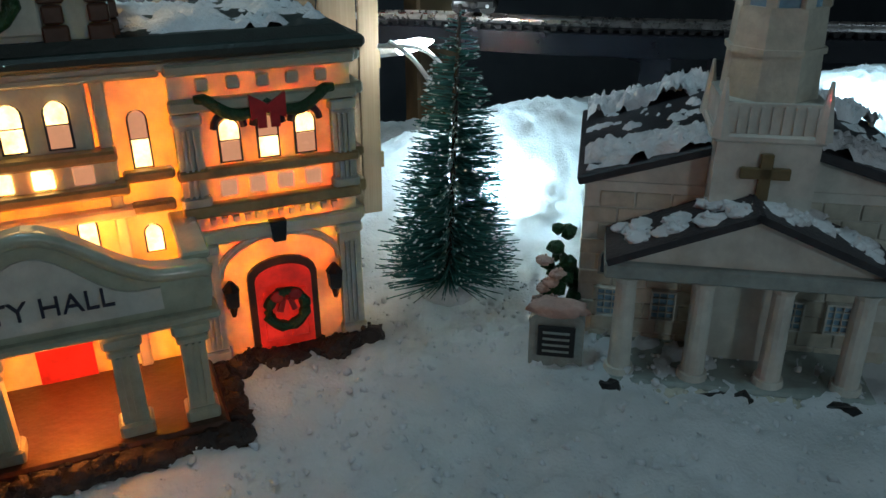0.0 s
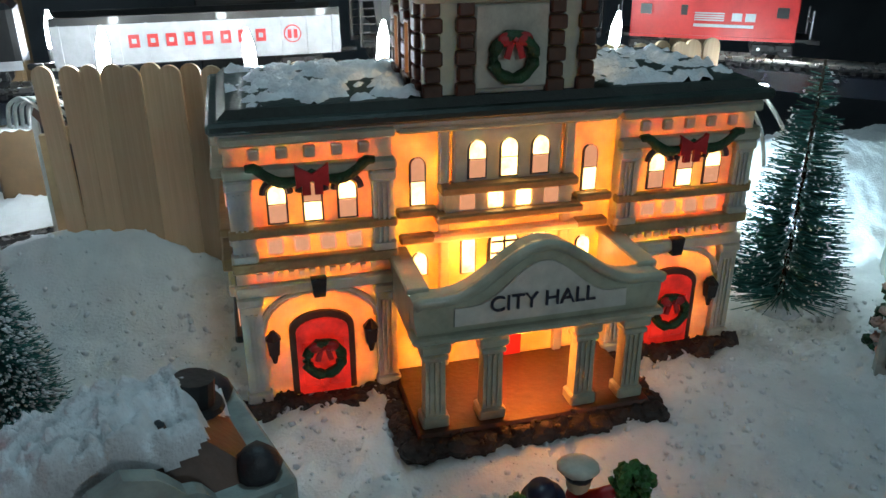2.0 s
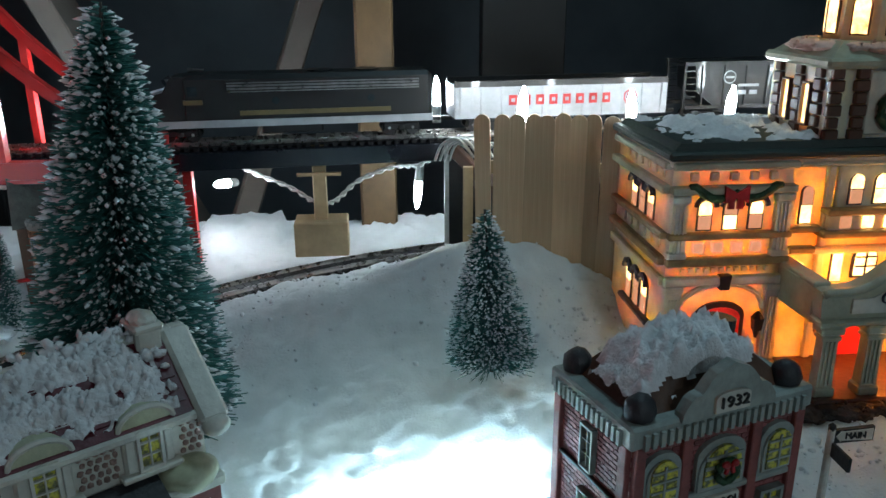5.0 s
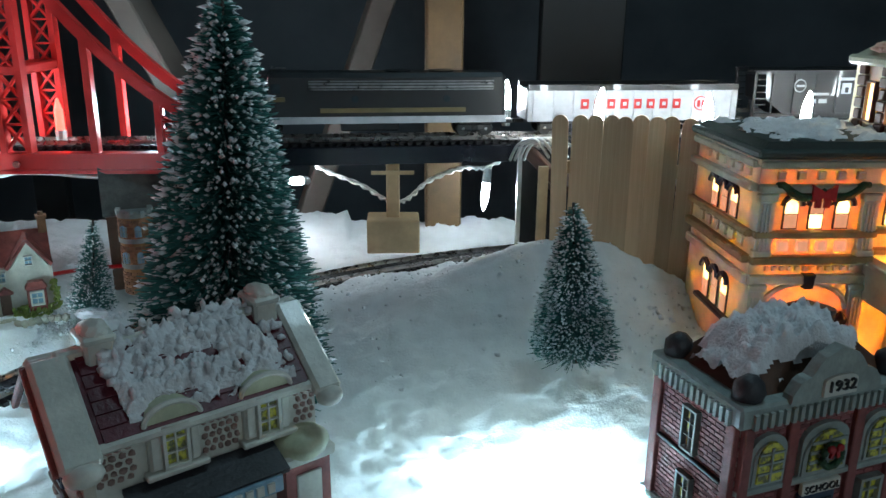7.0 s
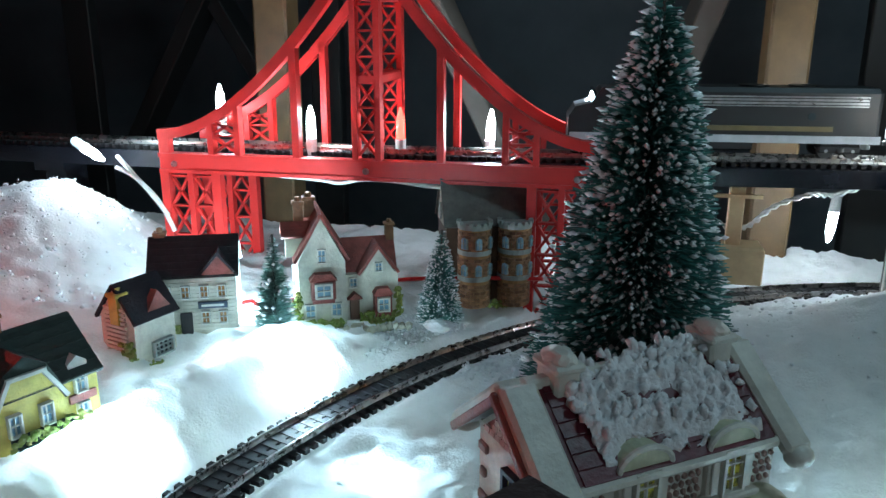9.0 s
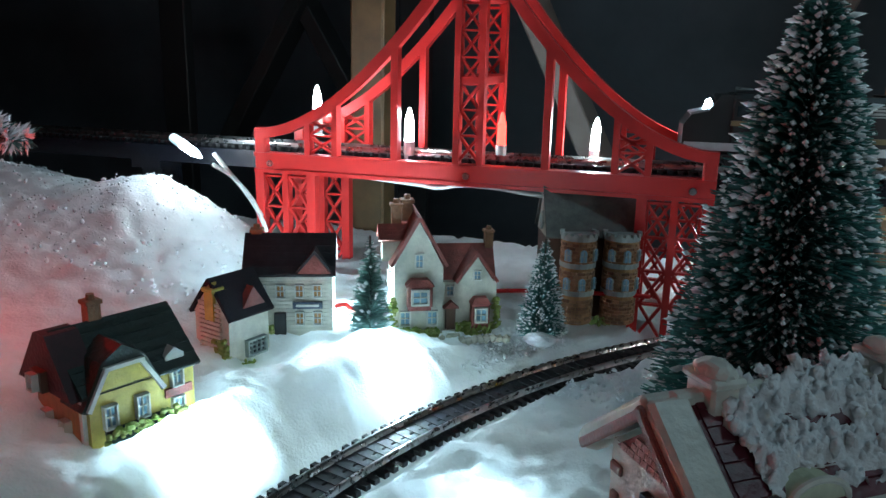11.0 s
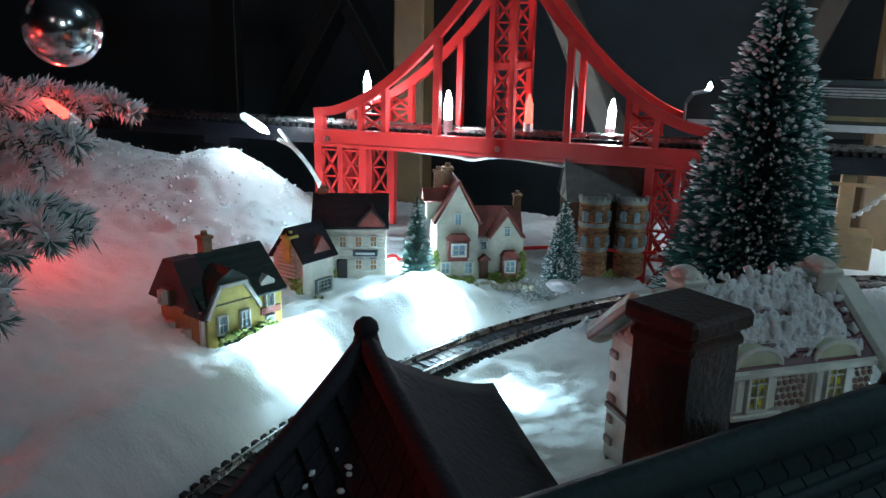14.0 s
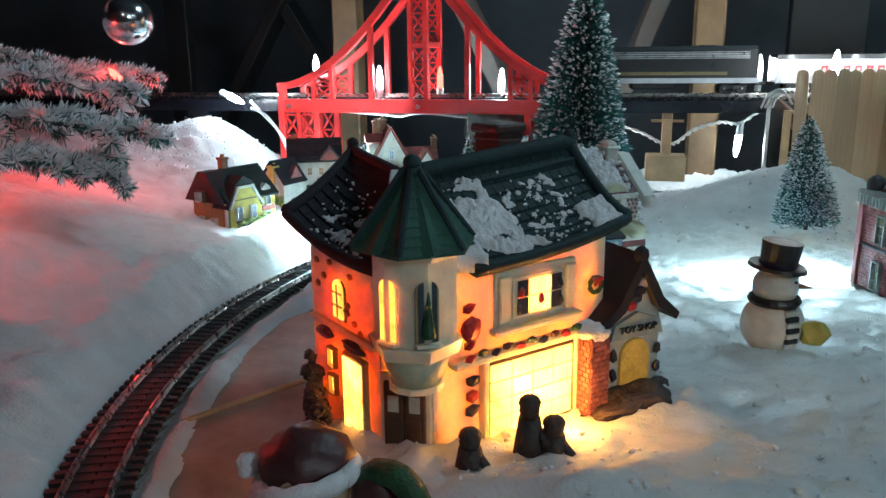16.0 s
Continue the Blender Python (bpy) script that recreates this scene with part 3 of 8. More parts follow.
def bridge():
    br = thing("toy_bridge", pose(-0.4145, 0.515, 0), "bright red plastic suspension bridge with lattice tower over the village", "bridge")
    H, DK0, DK1 = 0.145, 0.0865, 0.0995

    def cable(x):
        a = min(abs(x) / 0.142, 1.0)
        return 0.112 + (0.232 - 0.112) * (1 - a) ** 1.75

    for face, y in (("front", -0.028), ("back", 0.028)):
        side = -1 if y < 0 else 1
        t = 0.0035
        bm = bm_new()
        box(bm, (0, y, (DK0 + DK1) / 2), (2 * H, t * 2, DK1 - DK0), bevel=0.0008)
        box(bm, (0, y, DK0 + 0.0012), (2 * H, t * 2 + 0.002, 0.0024))
        box(bm, (0, y, DK1 - 0.0012), (2 * H, t * 2 + 0.002, 0.0024))
        part("girder", bm, REDPLASTIC, br)
        for sx in (-1, 1):
            # leg with a lattice
            x0, x1 = H - 0.043, H
            bm = bm_new()
            for xx, ww in ((x0 + 0.003, 0.006), (x1 - 0.003, 0.006), ((x0 + x1) / 2, 0.004)):
                box(bm, (sx * xx, y, DK0 / 2 - 0.004), (ww, 2 * t, DK0 + 0.008))
            mid = (x0 + x1) / 2
            for col in ((x0 + 0.006, mid - 0.002), (mid + 0.002, x1 - 0.006)):
                for k in range(4):
                    z0, z1 = 0.002 + k * 0.0205, 0.002 + (k + 1) * 0.0205
                    ang = math.degrees(math.atan2(z1 - z0, col[1] - col[0]))
                    L = math.hypot(z1 - z0, col[1] - col[0])
                    for sg in (-1, 1):
                        box(bm, (sx * (col[0] + col[1]) / 2, y, (z0 + z1) / 2), (L, t, 0.0017), ry=sg * ang)
                    box(bm, (sx * (col[0] + col[1]) / 2, y, z1), (col[1] - col[0], t, 0.0015))
            part("leg", bm, REDPLASTIC, br)
            # upright end of the parapet
            bm = bm_new()
            box(bm, (sx * (H - 0.004), y, 0.1055), (0.008, 2 * t, 0.0165), bevel=0.001)
            part("end_post", bm, REDPLASTIC, br)
            # sloping cable
            pts = [(sx * H * k / 24, y, cable(H * k / 24)) for k in range(1, 25)]
            bm = bm_new()
            prev = None
            for i, p in enumerate(pts):
                q = pts[min(i + 1, 23)]
                o = pts[max(i - 1, 0)]
                dx, dz = q[0] - o[0], q[2] - o[2]
                L = math.hypot(dx, dz)
                nx, nz = -dz / L * 0.0033, dx / L * 0.0033
                ring = [bm.verts.new((p[0] + nx * a, y + b, p[2] + nz * a)) for a, b in ((-1, -t), (1, -t), (1, t), (-1, t))]
                if prev:
                    for k in range(4):
                        bm.faces.new((prev[k], prev[(k + 1) % 4], ring[(k + 1) % 4], ring[k]))
                else:
                    bm.faces.new(ring)
                prev = ring
            bm.faces.new(prev[::-1])
            part("cable", bm, REDPLASTIC, br)
            # hangers
            part("hanger", box(bm_new(), (sx * 0.0475, y, (DK1 + cable(0.0475)) / 2), (0.0045, 2 * t, cable(0.0475) - DK1)), REDPLASTIC, br)
            # braced pair of hangers
            bm = bm_new()
            xa, xb = 0.088, 0.107
            for xx in (xa, xb):
                box(bm, (sx * xx, y, (DK1 + cable(xx)) / 2), (0.0038, 2 * t, cable(xx) - DK1))
            zt = DK1 + 0.0125
            for z0, z1 in ((DK1, zt), (zt, zt + 0.011)):
                L = math.hypot(xb - xa, z1 - z0)
                ang = math.degrees(math.atan2(z1 - z0, xb - xa))
                for sg in (-1, 1):
                    box(bm, (sx * (xa + xb) / 2, y, (z0 + z1) / 2), (L * 0.95, t, 0.0016), ry=sg * ang)
                box(bm, (sx * (xa + xb) / 2, y, z1 if z1 < 0.12 else z1 - 0.004), (xb - xa, t, 0.0014))
            part("braced_hanger", bm, REDPLASTIC, br)
            s = part("screw", cone(bm_new(), (sx * 0.1325, y + side * (t + 0.0028), 0.093), 0.0022, 0.0018, 0.0014, 12, rx=side * -90), STEEL, br)
        part("screw", cone(bm_new(), (0, y + side * (t + 0.0028), 0.093), 0.0022, 0.0018, 0.0014, 12, rx=side * -90), STEEL, br)
        # tower
        bm = bm_new()
        for xx in (-0.0075, 0.0075):
            box(bm, (xx, y, 0.172), (0.0038, 2 * t + 0.001, 0.146))
        part("tower_upright", bm, REDPLASTIC, br)
        bm = bm_new()
        n = 9
        for k in range(n):
            z0, z1 = DK1 + 0.002 + k * 0.0155, DK1 + 0.002 + (k + 1) * 0.0155
            L = math.hypot(0.0125, z1 - z0)
            ang = math.degrees(math.atan2(z1 - z0, 0.0125))
            for sg in (-1, 1):
                box(bm, (0, y, (z0 + z1) / 2), (L, t, 0.0016), ry=sg * ang)
            box(bm, (0, y, z1), (0.013, t, 0.0014))
        part("tower_lattice", bm, REDPLASTIC, br)
    bm = bm_new()
    for z in (0.150, 0.200, 0.243):
        box(bm, (0, 0, z), (0.018, 0.060, 0.006), bevel=0.001)
    part("tower_crossbar", bm, REDPLASTIC, br)
    return br


bridge()

# ---- bulbs on strings ----


def fairy_bulb(at, rx=0.0, ry=0.0, rz=0.0, red=False, group="string lights", scale=1.0):
    b = thing("string_light", pose(*at, rx, ry, rz), "small red glowing string light" if red else "small clear string light glowing cold white in a white socket", "string light", group)
    r = 0.0030 * scale
    bm = cone(bm_new(), (0, 0, 0), r, r * 0.95, 0.013 * scale, 10)
    cone(bm, (0, 0, 0.013 * scale), r * 0.95, r * 0.25, 0.008 * scale, 10)
    part("bulb", bm, REDBULB if red else BULB, b, "", True)
    part("socket", cone(bm_new(), (0, 0, -0.013 * scale), r * 1.05, r * 1.25, 0.013 * scale, 10), WIRE, b)
    return b


# ---- bottle-brush trees ----


def brush_tree(name, base, tip, radius, label, needle, count, snow, seed, stand=None, turns=14, droop=0.25, snow_size=0.0011, thick=0.00028):
    rng = random.Random(seed)
    base, tip = Vector(base), Vector(tip)
    axis = tip - base
    H = axis.length
    q = axis.to_track_quat("Z", "Y").to_matrix().to_4x4()
    tr = thing(name, Matrix.Translation(base) @ q, label, "tree", group="bottle-brush trees")
    part("trunk", cone(bm_new(), (0, 0, -0.002), 0.0016, 0.0007, H + 0.002, 6), TRUNK, tr)
    V, F, SV, SF = [], [], [], []
    for i in range(count):
        u = (i + rng.random()) / count
        h = 1 - math.sqrt(1 - u)  # more near the foot
        h = 0.03 + 0.97 * h
        z = H * h
        tier = 0.80 + 0.20 * (1 - (h * turns) % 1.0)
        R = radius * (1 - h) ** 0.72 * tier * rng.uniform(0.82, 1.10) + radius * 0.07
        a = rng.uniform(0, 2 * math.pi)
        rise = R * rng.uniform(-droop, droop * 0.5) + R * 0.12
        p = Vector((0, 0, z))
        e = Vector((math.cos(a) * R, math.sin(a) * R, z + rise))
        d = (e - p).normalized()
        s = d.cross(Vector((0, 0, 1))).normalized() * thick * 1.6
        w = s.cross(d).normalized() * thick * 1.6
        o = p.lerp(e, 0.15)
        k = len(V)
        V += [tuple(o + s), tuple(o - s * 0.5 + w), tuple(o - s * 0.5 - w), tuple(e + s * 0.5), tuple(e - s * 0.25 + w * 0.5), tuple(e - s * 0.25 - w * 0.5)]
        F += [(k, k + 1, k + 4, k + 3), (k + 1, k + 2, k + 5, k + 4), (k + 2, k, k + 3, k + 5), (k + 3, k + 4, k + 5)]
        if rng.random() < snow:
            c = p.lerp(e, rng.uniform(0.82, 1.0))
            g = snow_size * rng.uniform(0.5, 1.35)
            m = len(SV)
            L = g * rng.uniform(1.6, 3.6)
            SV += [tuple(c + d * L), tuple(c - d * L), tuple(c + s.normalized() * g), tuple(c - s.normalized() * g), tuple(c + w.normalized() * g), tuple(c - w.normalized() * g)]
            SF += [(m, m + 2, m + 4), (m, m + 4, m + 3), (m, m + 3, m + 5), (m, m + 5, m + 2),
                   (m + 1, m + 4, m + 2), (m + 1, m + 3, m + 4), (m + 1, m + 5, m + 3), (m + 1, m + 2, m + 5)]
    raw("bristles", V, F, needle, tr)["kind"] = "stuff"
    if SV:
        raw("snow_dusting", SV, SF, FLOCK, tr, True)["kind"] = "stuff"
    if stand:
        part("stand", ball(bm_new(), (0, 0, -0.001), (stand, stand, stand * 0.45), 2, 0.3), SNOWCAP, tr)
    return tr


brush_tree("snowy_fir_tree", (-0.254, 0.309, 0.016), (-0.249, 0.326, 0.194), 0.044, "tall dark green bottle-brush fir with snowy tips beside the station",
           NEEDLE, 20000, 0.26, 3, turns=26, snow_size=0.00095, thick=0.00030)
brush_tree("snowy_fir_tree", (-0.090, 0.341, 0.020), (-0.093, 0.351, 0.0985), 0.0225, "small dark green bottle-brush fir with frosted tips on the snow slope",
           NEEDLE, 6500, 0.55, 4, turns=16, snow_size=0.00058, thick=0.0002)
brush_tree("green_fir_tree", (0.253, 0.364, 0.010), (0.2644, 0.3776, 0.128), 0.031, "green bottle-brush fir with bare wiry bristles beside the hall",
           NEEDLE, 1700, 0.55, 5, stand=0.012, turns=13, snow_size=0.00045, thick=0.00024)
brush_tree("green_fir_tree", (-0.4364, 0.380, 0.024), (-0.4455, 0.402, 0.0705), 0.012, "tiny thin green bottle-brush tree beside the villa", NEEDLE2, 1500, 0.04, 6, turns=10, thick=0.00016)
brush_tree("snowy_fir_tree", (-0.3535, 0.415, 0.020), (-0.3572, 0.4419, 0.0675), 0.0135, "tiny dark bottle-brush tree with frosted tips beside the villa",
           NEEDLE, 2400, 0.45, 7, stand=0.009, turns=12, snow_size=0.00045, thick=0.00016)

# ---- the town hall ----


def moved(bm, m):
    for v in bm.verts:
        v.co = m @ v.co
    return bm


def city_hall():
    X0, X1, Z0, ZR = -0.004, 0.208, 0.008, 0.1215
    W = X1 - X0
    hall = thing("city_hall", pose((X0 + X1) / 2, 0.346, Z0), "lit cream porcelain town hall with portico, garlands and green roof", "model house", "model houses")
    hw, top, deep = W / 2, ZR - Z0, 0.080
    wing = 0.060
    th = 0.004
    # hollow walls
    for x in (-1, 1):
        cx = x * (hw - wing / 2)
        part("wall", box(bm_new(), (cx, th / 2, top / 2), (wing, th, top)), PORCELAIN, hall)
        part("wall", box(bm_new(), (x * (hw - th / 2), th + (deep - th) / 2, top / 2), (th, deep - th, top)), PORCELAIN, hall)
    cw = W - 2 * wing
    part("wall", box(bm_new(), (0, 0.0045 + 0.0015, top / 2), (cw + 0.012, 0.003, top)), PORCELAIN, hall)
    part("wall", box(bm_new(), (0, deep - th / 2, top / 2), (W - 2 * th, th, top)), PORCELAIN, hall)
    # corner pilasters with flutes
    for x in (-hw + 0.004, -hw + wing - 0.004, hw - 0.004, hw - wing + 0.004):
        for z0, z1 in ((0.002, 0.050), (0.062, 0.096)):
            bm = box(bm_new(), (x, -0.0015, (z0 + z1) / 2), (0.008, 0.003, z1 - z0))
            box(bm, (x, -0.0018, z0 + 0.003), (0.0098, 0.0046, 0.006), bevel=0.0008)
            box(bm, (x, -0.0018, z1 - 0.002), (0.0098, 0.0046, 0.004), bevel=0.0008)
            for dx in (-0.0018, 0, 0.0018):
                box(bm, (x + dx, -0.0032, (z0 + z1) / 2), (0.0009, 0.0012, (z1 - z0) * 0.7))
            part("pilaster", bm, PORCELAIN, hall)
    for side in (-1, 1):
        cx = side * (hw - wing / 2)
        # string courses
        for z, h, d, mm in ((0.052, 0.005, 0.0032, PORCELAIN), (0.0625, 0.0045, 0.0045, OCHRE), (0.0755, 0.0035, 0.0042, OCHRE), (0.0985, 0.0040, 0.0048, PORCELAIN2), (0.110, 0.0035, 0.004, PORCELAIN2)):
            bm = box(bm_new(), (cx, -d / 2, z), (wing + 0.002, d, h), bevel=0.0007)
            box(bm, (side * (hw + d / 2), deep / 2, z), (d, deep, h), bevel=0.0007)
            part("string_course", bm, mm, hall)
        # square panels
        for z, n, s in ((0.0690, 4, 0.0058), (0.1045, 5, 0.0042)):
            for k in range(n):
                x = cx + (k - (n - 1) / 2) * 0.0098
                part("panel", box(bm_new(), (x, -0.0006, z), (s, 0.0022, s), bevel=0.0005), DIMPANE if z < 0.08 else PORCELAIN, hall)
        # dentils
        for k in range(12):
            part("dentil", box(bm_new(), (cx + (k - 5.5) * 0.0039, -0.0010, 0.0575), (0.0020, 0.002, 0.0022)), PORCELAIN, hall)
        # upper windows
        for k in (-1, 0, 1):
            m = wall_at(cx + k * 0.0128, 0, 0.0785)
            arched("window", 0.0062, 0.0140, DARKBLUE, LITPANE if k else DIMPANE, hall, m, low=DIMPANE if k else LITPANE)
            hood = [(0.0050 * math.cos(a), 0.0115 + 0.0048 * math.sin(a)) for a in [math.pi * j / 8 for j in range(9)]]
            bm = tube(bm_new(), [m @ Vector((x, -0.0020, z)) for x, z in hood], 0.0013, 6)
            part("window_hood", bm, DARKBLUE, hall)
        # garland with a bow
        g = [(cx + 0.023 * (k / 8), -0.0038, 0.0985 - 0.0042 * math.sin(math.pi * min(1, abs(k) / 6.0)) + (0.002 if abs(k) > 6 else 0)) for k in range(-8, 9)]
        bm = tube(bm_new(), g, [0.0010 + 0.0014 * math.sin(math.pi * min(1, max(0.1, (abs(k)) / 9))) for k in range(-8, 9)], 7)
        gl = part("garland", bm, GARLAND, hall, smooth=True)
        bm = bm_new()
        for sx in (-1, 1):
            prism(bm, [(0, 0.0), (sx * 0.006, 0.0035), (sx * 0.0058, -0.005), (0, -0.0025)][::sx], -0.0012, 0.0012, pose(cx, -0.005, 0.0975))
            box(bm, (cx + sx * 0.0022, -0.0048, 0.0925), (0.003, 0.0014, 0.006))
        part("bow", bm, REDPAINT, gl)
        # door with arch, wreath and two lanterns
        m = wall_at(cx, 0, 0.004)
        part("door_surround", prism(bm_new(), arch_pts(0.0255, 0.0365, 10, 0.0075), -0.0016, 0.003, m), BROWN, hall)
        dr = part("door", prism(bm_new(), arch_pts(0.0205, 0.0335, 10, 0.0055), -0.0024, 0.002, m), REDDOOR_GLOW, hall)
        for sx in (-1, 1):
            for zz in (0.008, 0.019):
                part("door_panel", box(bm_new(), (cx + sx * 0.0048, -0.0026, 0.004 + zz), (0.0066, 0.0012, 0.009), bevel=0.0004), REDDOOR_GLOW, dr)
        wreath(dr, pose(cx, -0.0034, 0.0205), 0.0070)
        arcp = [(cx + 0.022 * math.cos(a), -0.001, 0.036 + 0.0140 * math.sin(a)) for a in [math.pi * j / 12 for j in range(13)]]
        part("door_arch", tube(bm_new(), arcp, 0.0014, 6), PORCELAIN, hall)
        part("keystone", prism(bm_new(), [(-0.0022, 0), (0.0022, 0), (0.0030, 0.0075), (-0.0030, 0.0075)], -0.004, 0.001, wall_at(cx, 0, 0.0475)), BLACK, hall)
        for sx in (-1, 1):
            ln = part("wall_lantern", moved(cone(cone(box(bm_new(), (0, 0, 0), (0.0040, 0.0036, 0.0066), taper=1.25), (0, 0, 0.0033), 0.0034, 0.0008, 0.0034, 6), (0, 0, -0.0075), 0.0008, 0.0018, 0.004, 6),
                                              pose(cx + sx * 0.0190, -0.0035, 0.0285)), BLACK, hall)
            part("bracket", box(bm_new(), (cx + sx * 0.0190, -0.0018, 0.0325), (0.0010, 0.0036, 0.0010)), BLACK, ln)
        # dark rough footing
        bm = bm_new()
        for k in range(9):
            snow_lump(bm, (cx + side * 0.002 + (k - 4) * 0.0072, -0.004 - 0.002 * math.sin(k * 2.3), 0.000), (0.0068, 0.0060, 0.0042 + 0.001 * math.sin(k)), k + cx * 40)
        part("footing", bm, DIRT, hall)["kind"] = "stuff"
    # side windows of the end walls
    for side in (-1, 1):
        for z in (0.0785, 0.026):
            for k in (-1, 0, 1):
                m = pose(side * hw, 0.036 + k * 0.0125, z, 0, 0, 90 * side)
                arched("window", 0.0062, 0.0150 if z > 0.05 else 0.019, DARKBLUE, LITPANE if k else DIMPANE, hall, m, low=DIMPANE)
                hood = [(0.0050 * math.cos(a), (0.0125 if z > 0.05 else 0.016) + 0.0048 * math.sin(a)) for a in [math.pi * j / 8 for j in range(9)]]
                part("window_hood", tube(bm_new(), [m @ Vector((x, -0.0022, zz)) for x, zz in hood], 0.0016, 6), DARKBLUE, hall)
        for k in range(6):
            part("panel", box(bm_new(), (side * (hw + 0.0003), 0.012 + k * 0.0105, 0.0690), (0.0020, 0.0056, 0.0056), bevel=0.0005), PORCELAIN, hall)
            part("panel", box(bm_new(), (side * (hw + 0.0003), 0.012 + k * 0.0105, 0.1045), (0.0020, 0.0056, 0.0042), bevel=0.0005), PORCELAIN, hall)
        m = box(bm_new(), (side * (hw + 0.0015), 0.036, 0.0235), (0.004, 0.046, 0.003), bevel=0.0008)
        part("window_sill", m, DARKBLUE, hall)
    # middle front
    yc = 0.004
    for k in (-1, 0, 1):
        arched("window", 0.0062, 0.0145, DARKBLUE, LITPANE, hall, wall_at(k * 0.0128, yc - 0.003, 0.0890), low=LITPANE if k == 0 else DIMPANE)
    part("bay", box(bm_new(), (0, yc - 0.0015, 0.096), (0.044, 0.003, 0.032), bevel=0.0008), PORCELAIN, hall)
    for z, w, d, mm in ((0.0745, 0.060, 0.010, OCHRE), (0.0855, 0.056, 0.0085, OCHRE), (0.110, 0.088, 0.006, PORCELAIN2), (0.0650, 0.062, 0.005, PORCELAIN)):
        part("balcony_rail" if w < 0.07 else "string_course", box(bm_new(), (0, yc - d / 2, z), (w, d, 0.0035), bevel=0.0008), mm, hall)
    for k in range(4):
        part("panel", box(bm_new(), ((k - 1.5) * 0.0115, yc - 0.0055, 0.080), (0.0062, 0.002, 0.0062), bevel=0.0005), LITPANE if k in (1, 2) else DIMPANE, hall)
    part("balcony_front", box(bm_new(), (0, yc - 0.0030, 0.080), (0.052, 0.006, 0.0080)), PORCELAIN, hall)
    for side in (-1, 1):
        arched("window", 0.0052, 0.0185, DARKBLUE, DIMPANE, hall, wall_at(side * 0.0355, yc, 0.0790), low=LITPANE)
        part("string_course", box(bm_new(), (side * 0.0365, yc - 0.0025, 0.0765), (0.016, 0.005, 0.0035), bevel=0.0008), OCHRE, hall)
        part("string_course", box(bm_new(), (side * 0.0365, yc - 0.0025, 0.0655), (0.014, 0.005, 0.0035), bevel=0.0008), OCHRE, hall)
        arched("window", 0.0052, 0.0092, DARKBLUE, LITPANE, hall, wall_at(side * 0.0350, yc, 0.0490))
        arched("window", 0.0052, 0.0160, DARKBLUE, LITPANE, hall, wall_at(side * 0.0150, yc, 0.0475))
        part("pilaster", box(bm_new(), (side * 0.0255, yc - 0.0015, 0.055), (0.004, 0.003, 0.108), bevel=0.0006), PORCELAIN, hall)
    arched("window", 0.0110, 0.0150, DARKBLUE, LITPANE, hall, wall_at(0, yc, 0.0500), bars=3)
    # inner door and lit windows under the portico
    part("door", prism(bm_new(), arch_pts(0.018, 0.034, 10, 0.006), -0.0016, 0.003, wall_at(0, yc, 0.005)), REDDOOR_GLOW, hall)
    for side in (-1, 1):
        squared("window", 0.006, 0.010, OCHRE, LITPANE, hall, wall_at(side * 0.019, yc, 0.020), 2, 2)
    # portico
    py0, py1 = -0.040, yc
    part("portico_floor", box(bm_new(), (0, (py0 + py1) / 2 - 0.002, 0.0035), (0.094, py1 - py0 + 0.004, 0.005), bevel=0.001), BROWN, hall)
    bm = bm_new()
    for k in range(13):
        snow_lump(bm, ((k - 6) * 0.0078, -0.0440 + 0.0014 * math.sin(k * 1.9), 0.000), (0.0075, 0.0062, 0.0050), k * 1.3)
    for sx in (-1, 1):
        for k in range(4):
            snow_lump(bm, (sx * 0.0490, -0.036 + k * 0.009, 0.000), (0.0062, 0.0068, 0.0045), k * 1.7 + sx)
    part("footing", bm, DIRT, hall)["kind"] = "stuff"
    for k, x in enumerate((-0.0395, -0.0175, 0.0195, 0.0395)):
        yf = py0 + 0.004
        bm = box(bm_new(), (x, yf, 0.023), (0.0078, 0.0066, 0.035), taper=0.92)
        box(bm, (x, yf, 0.008), (0.0105, 0.009, 0.005), bevel=0.0008)
        box(bm, (x, yf, 0.0395), (0.0115, 0.0095, 0.0040), bevel=0.0008)
        box(bm, (x, yf, 0.0355), (0.0096, 0.008, 0.0022), bevel=0.0005)
        for dx in (-0.002, 0, 0.002):
            box(bm, (x + dx, yf - 0.0034, 0.023), (0.0008, 0.0012, 0.022))
        part("column", bm, PORCELAIN2, hall)
    # front board of the portico with its curved gable
    prof = [(-0.046, 0.041), (-0.033, 0.041)]
    prof += [(-0.0235 + 0.0 + 0.010 * math.cos(a) * -1, 0.0405 + 0.0028 * math.sin(a)) for a in [math.pi * j / 6 for j in range(1, 6)]]
    prof += [(-0.012, 0.0405)] + [(0.0155 * -math.cos(a), 0.041 + 0.0045 * math.sin(a)) for a in [math.pi * j / 8 for j in range(1, 8)]] + [(0.012 + 0.004, 0.0405)]
    prof += [(0.033, 0.041), (0.046, 0.041), (0.0475, 0.053), (0.0475, 0.059)]
    crown = []
    for k in range(0, 21):
        x = 0.045 - 0.09 * k / 20
        a = abs(x) / 0.045
        z = 0.0600 + 0.0175 * (0.5 + 0.5 * math.cos(math.pi * min(1, a / 0.82))) ** 1.1
        crown.append((x, z))
    prof += crown + [(-0.0475, 0.059), (-0.0475, 0.053)]
    part("portico_front", prism(bm_new(), prof, py0, py0 + 0.008), PORCELAIN2, hall)
    edge = [(x, py0 - 0.0008, z - 0.0008) for x, z in [(0.0475, 0.0590)] + crown + [(-0.0475, 0.059)]]
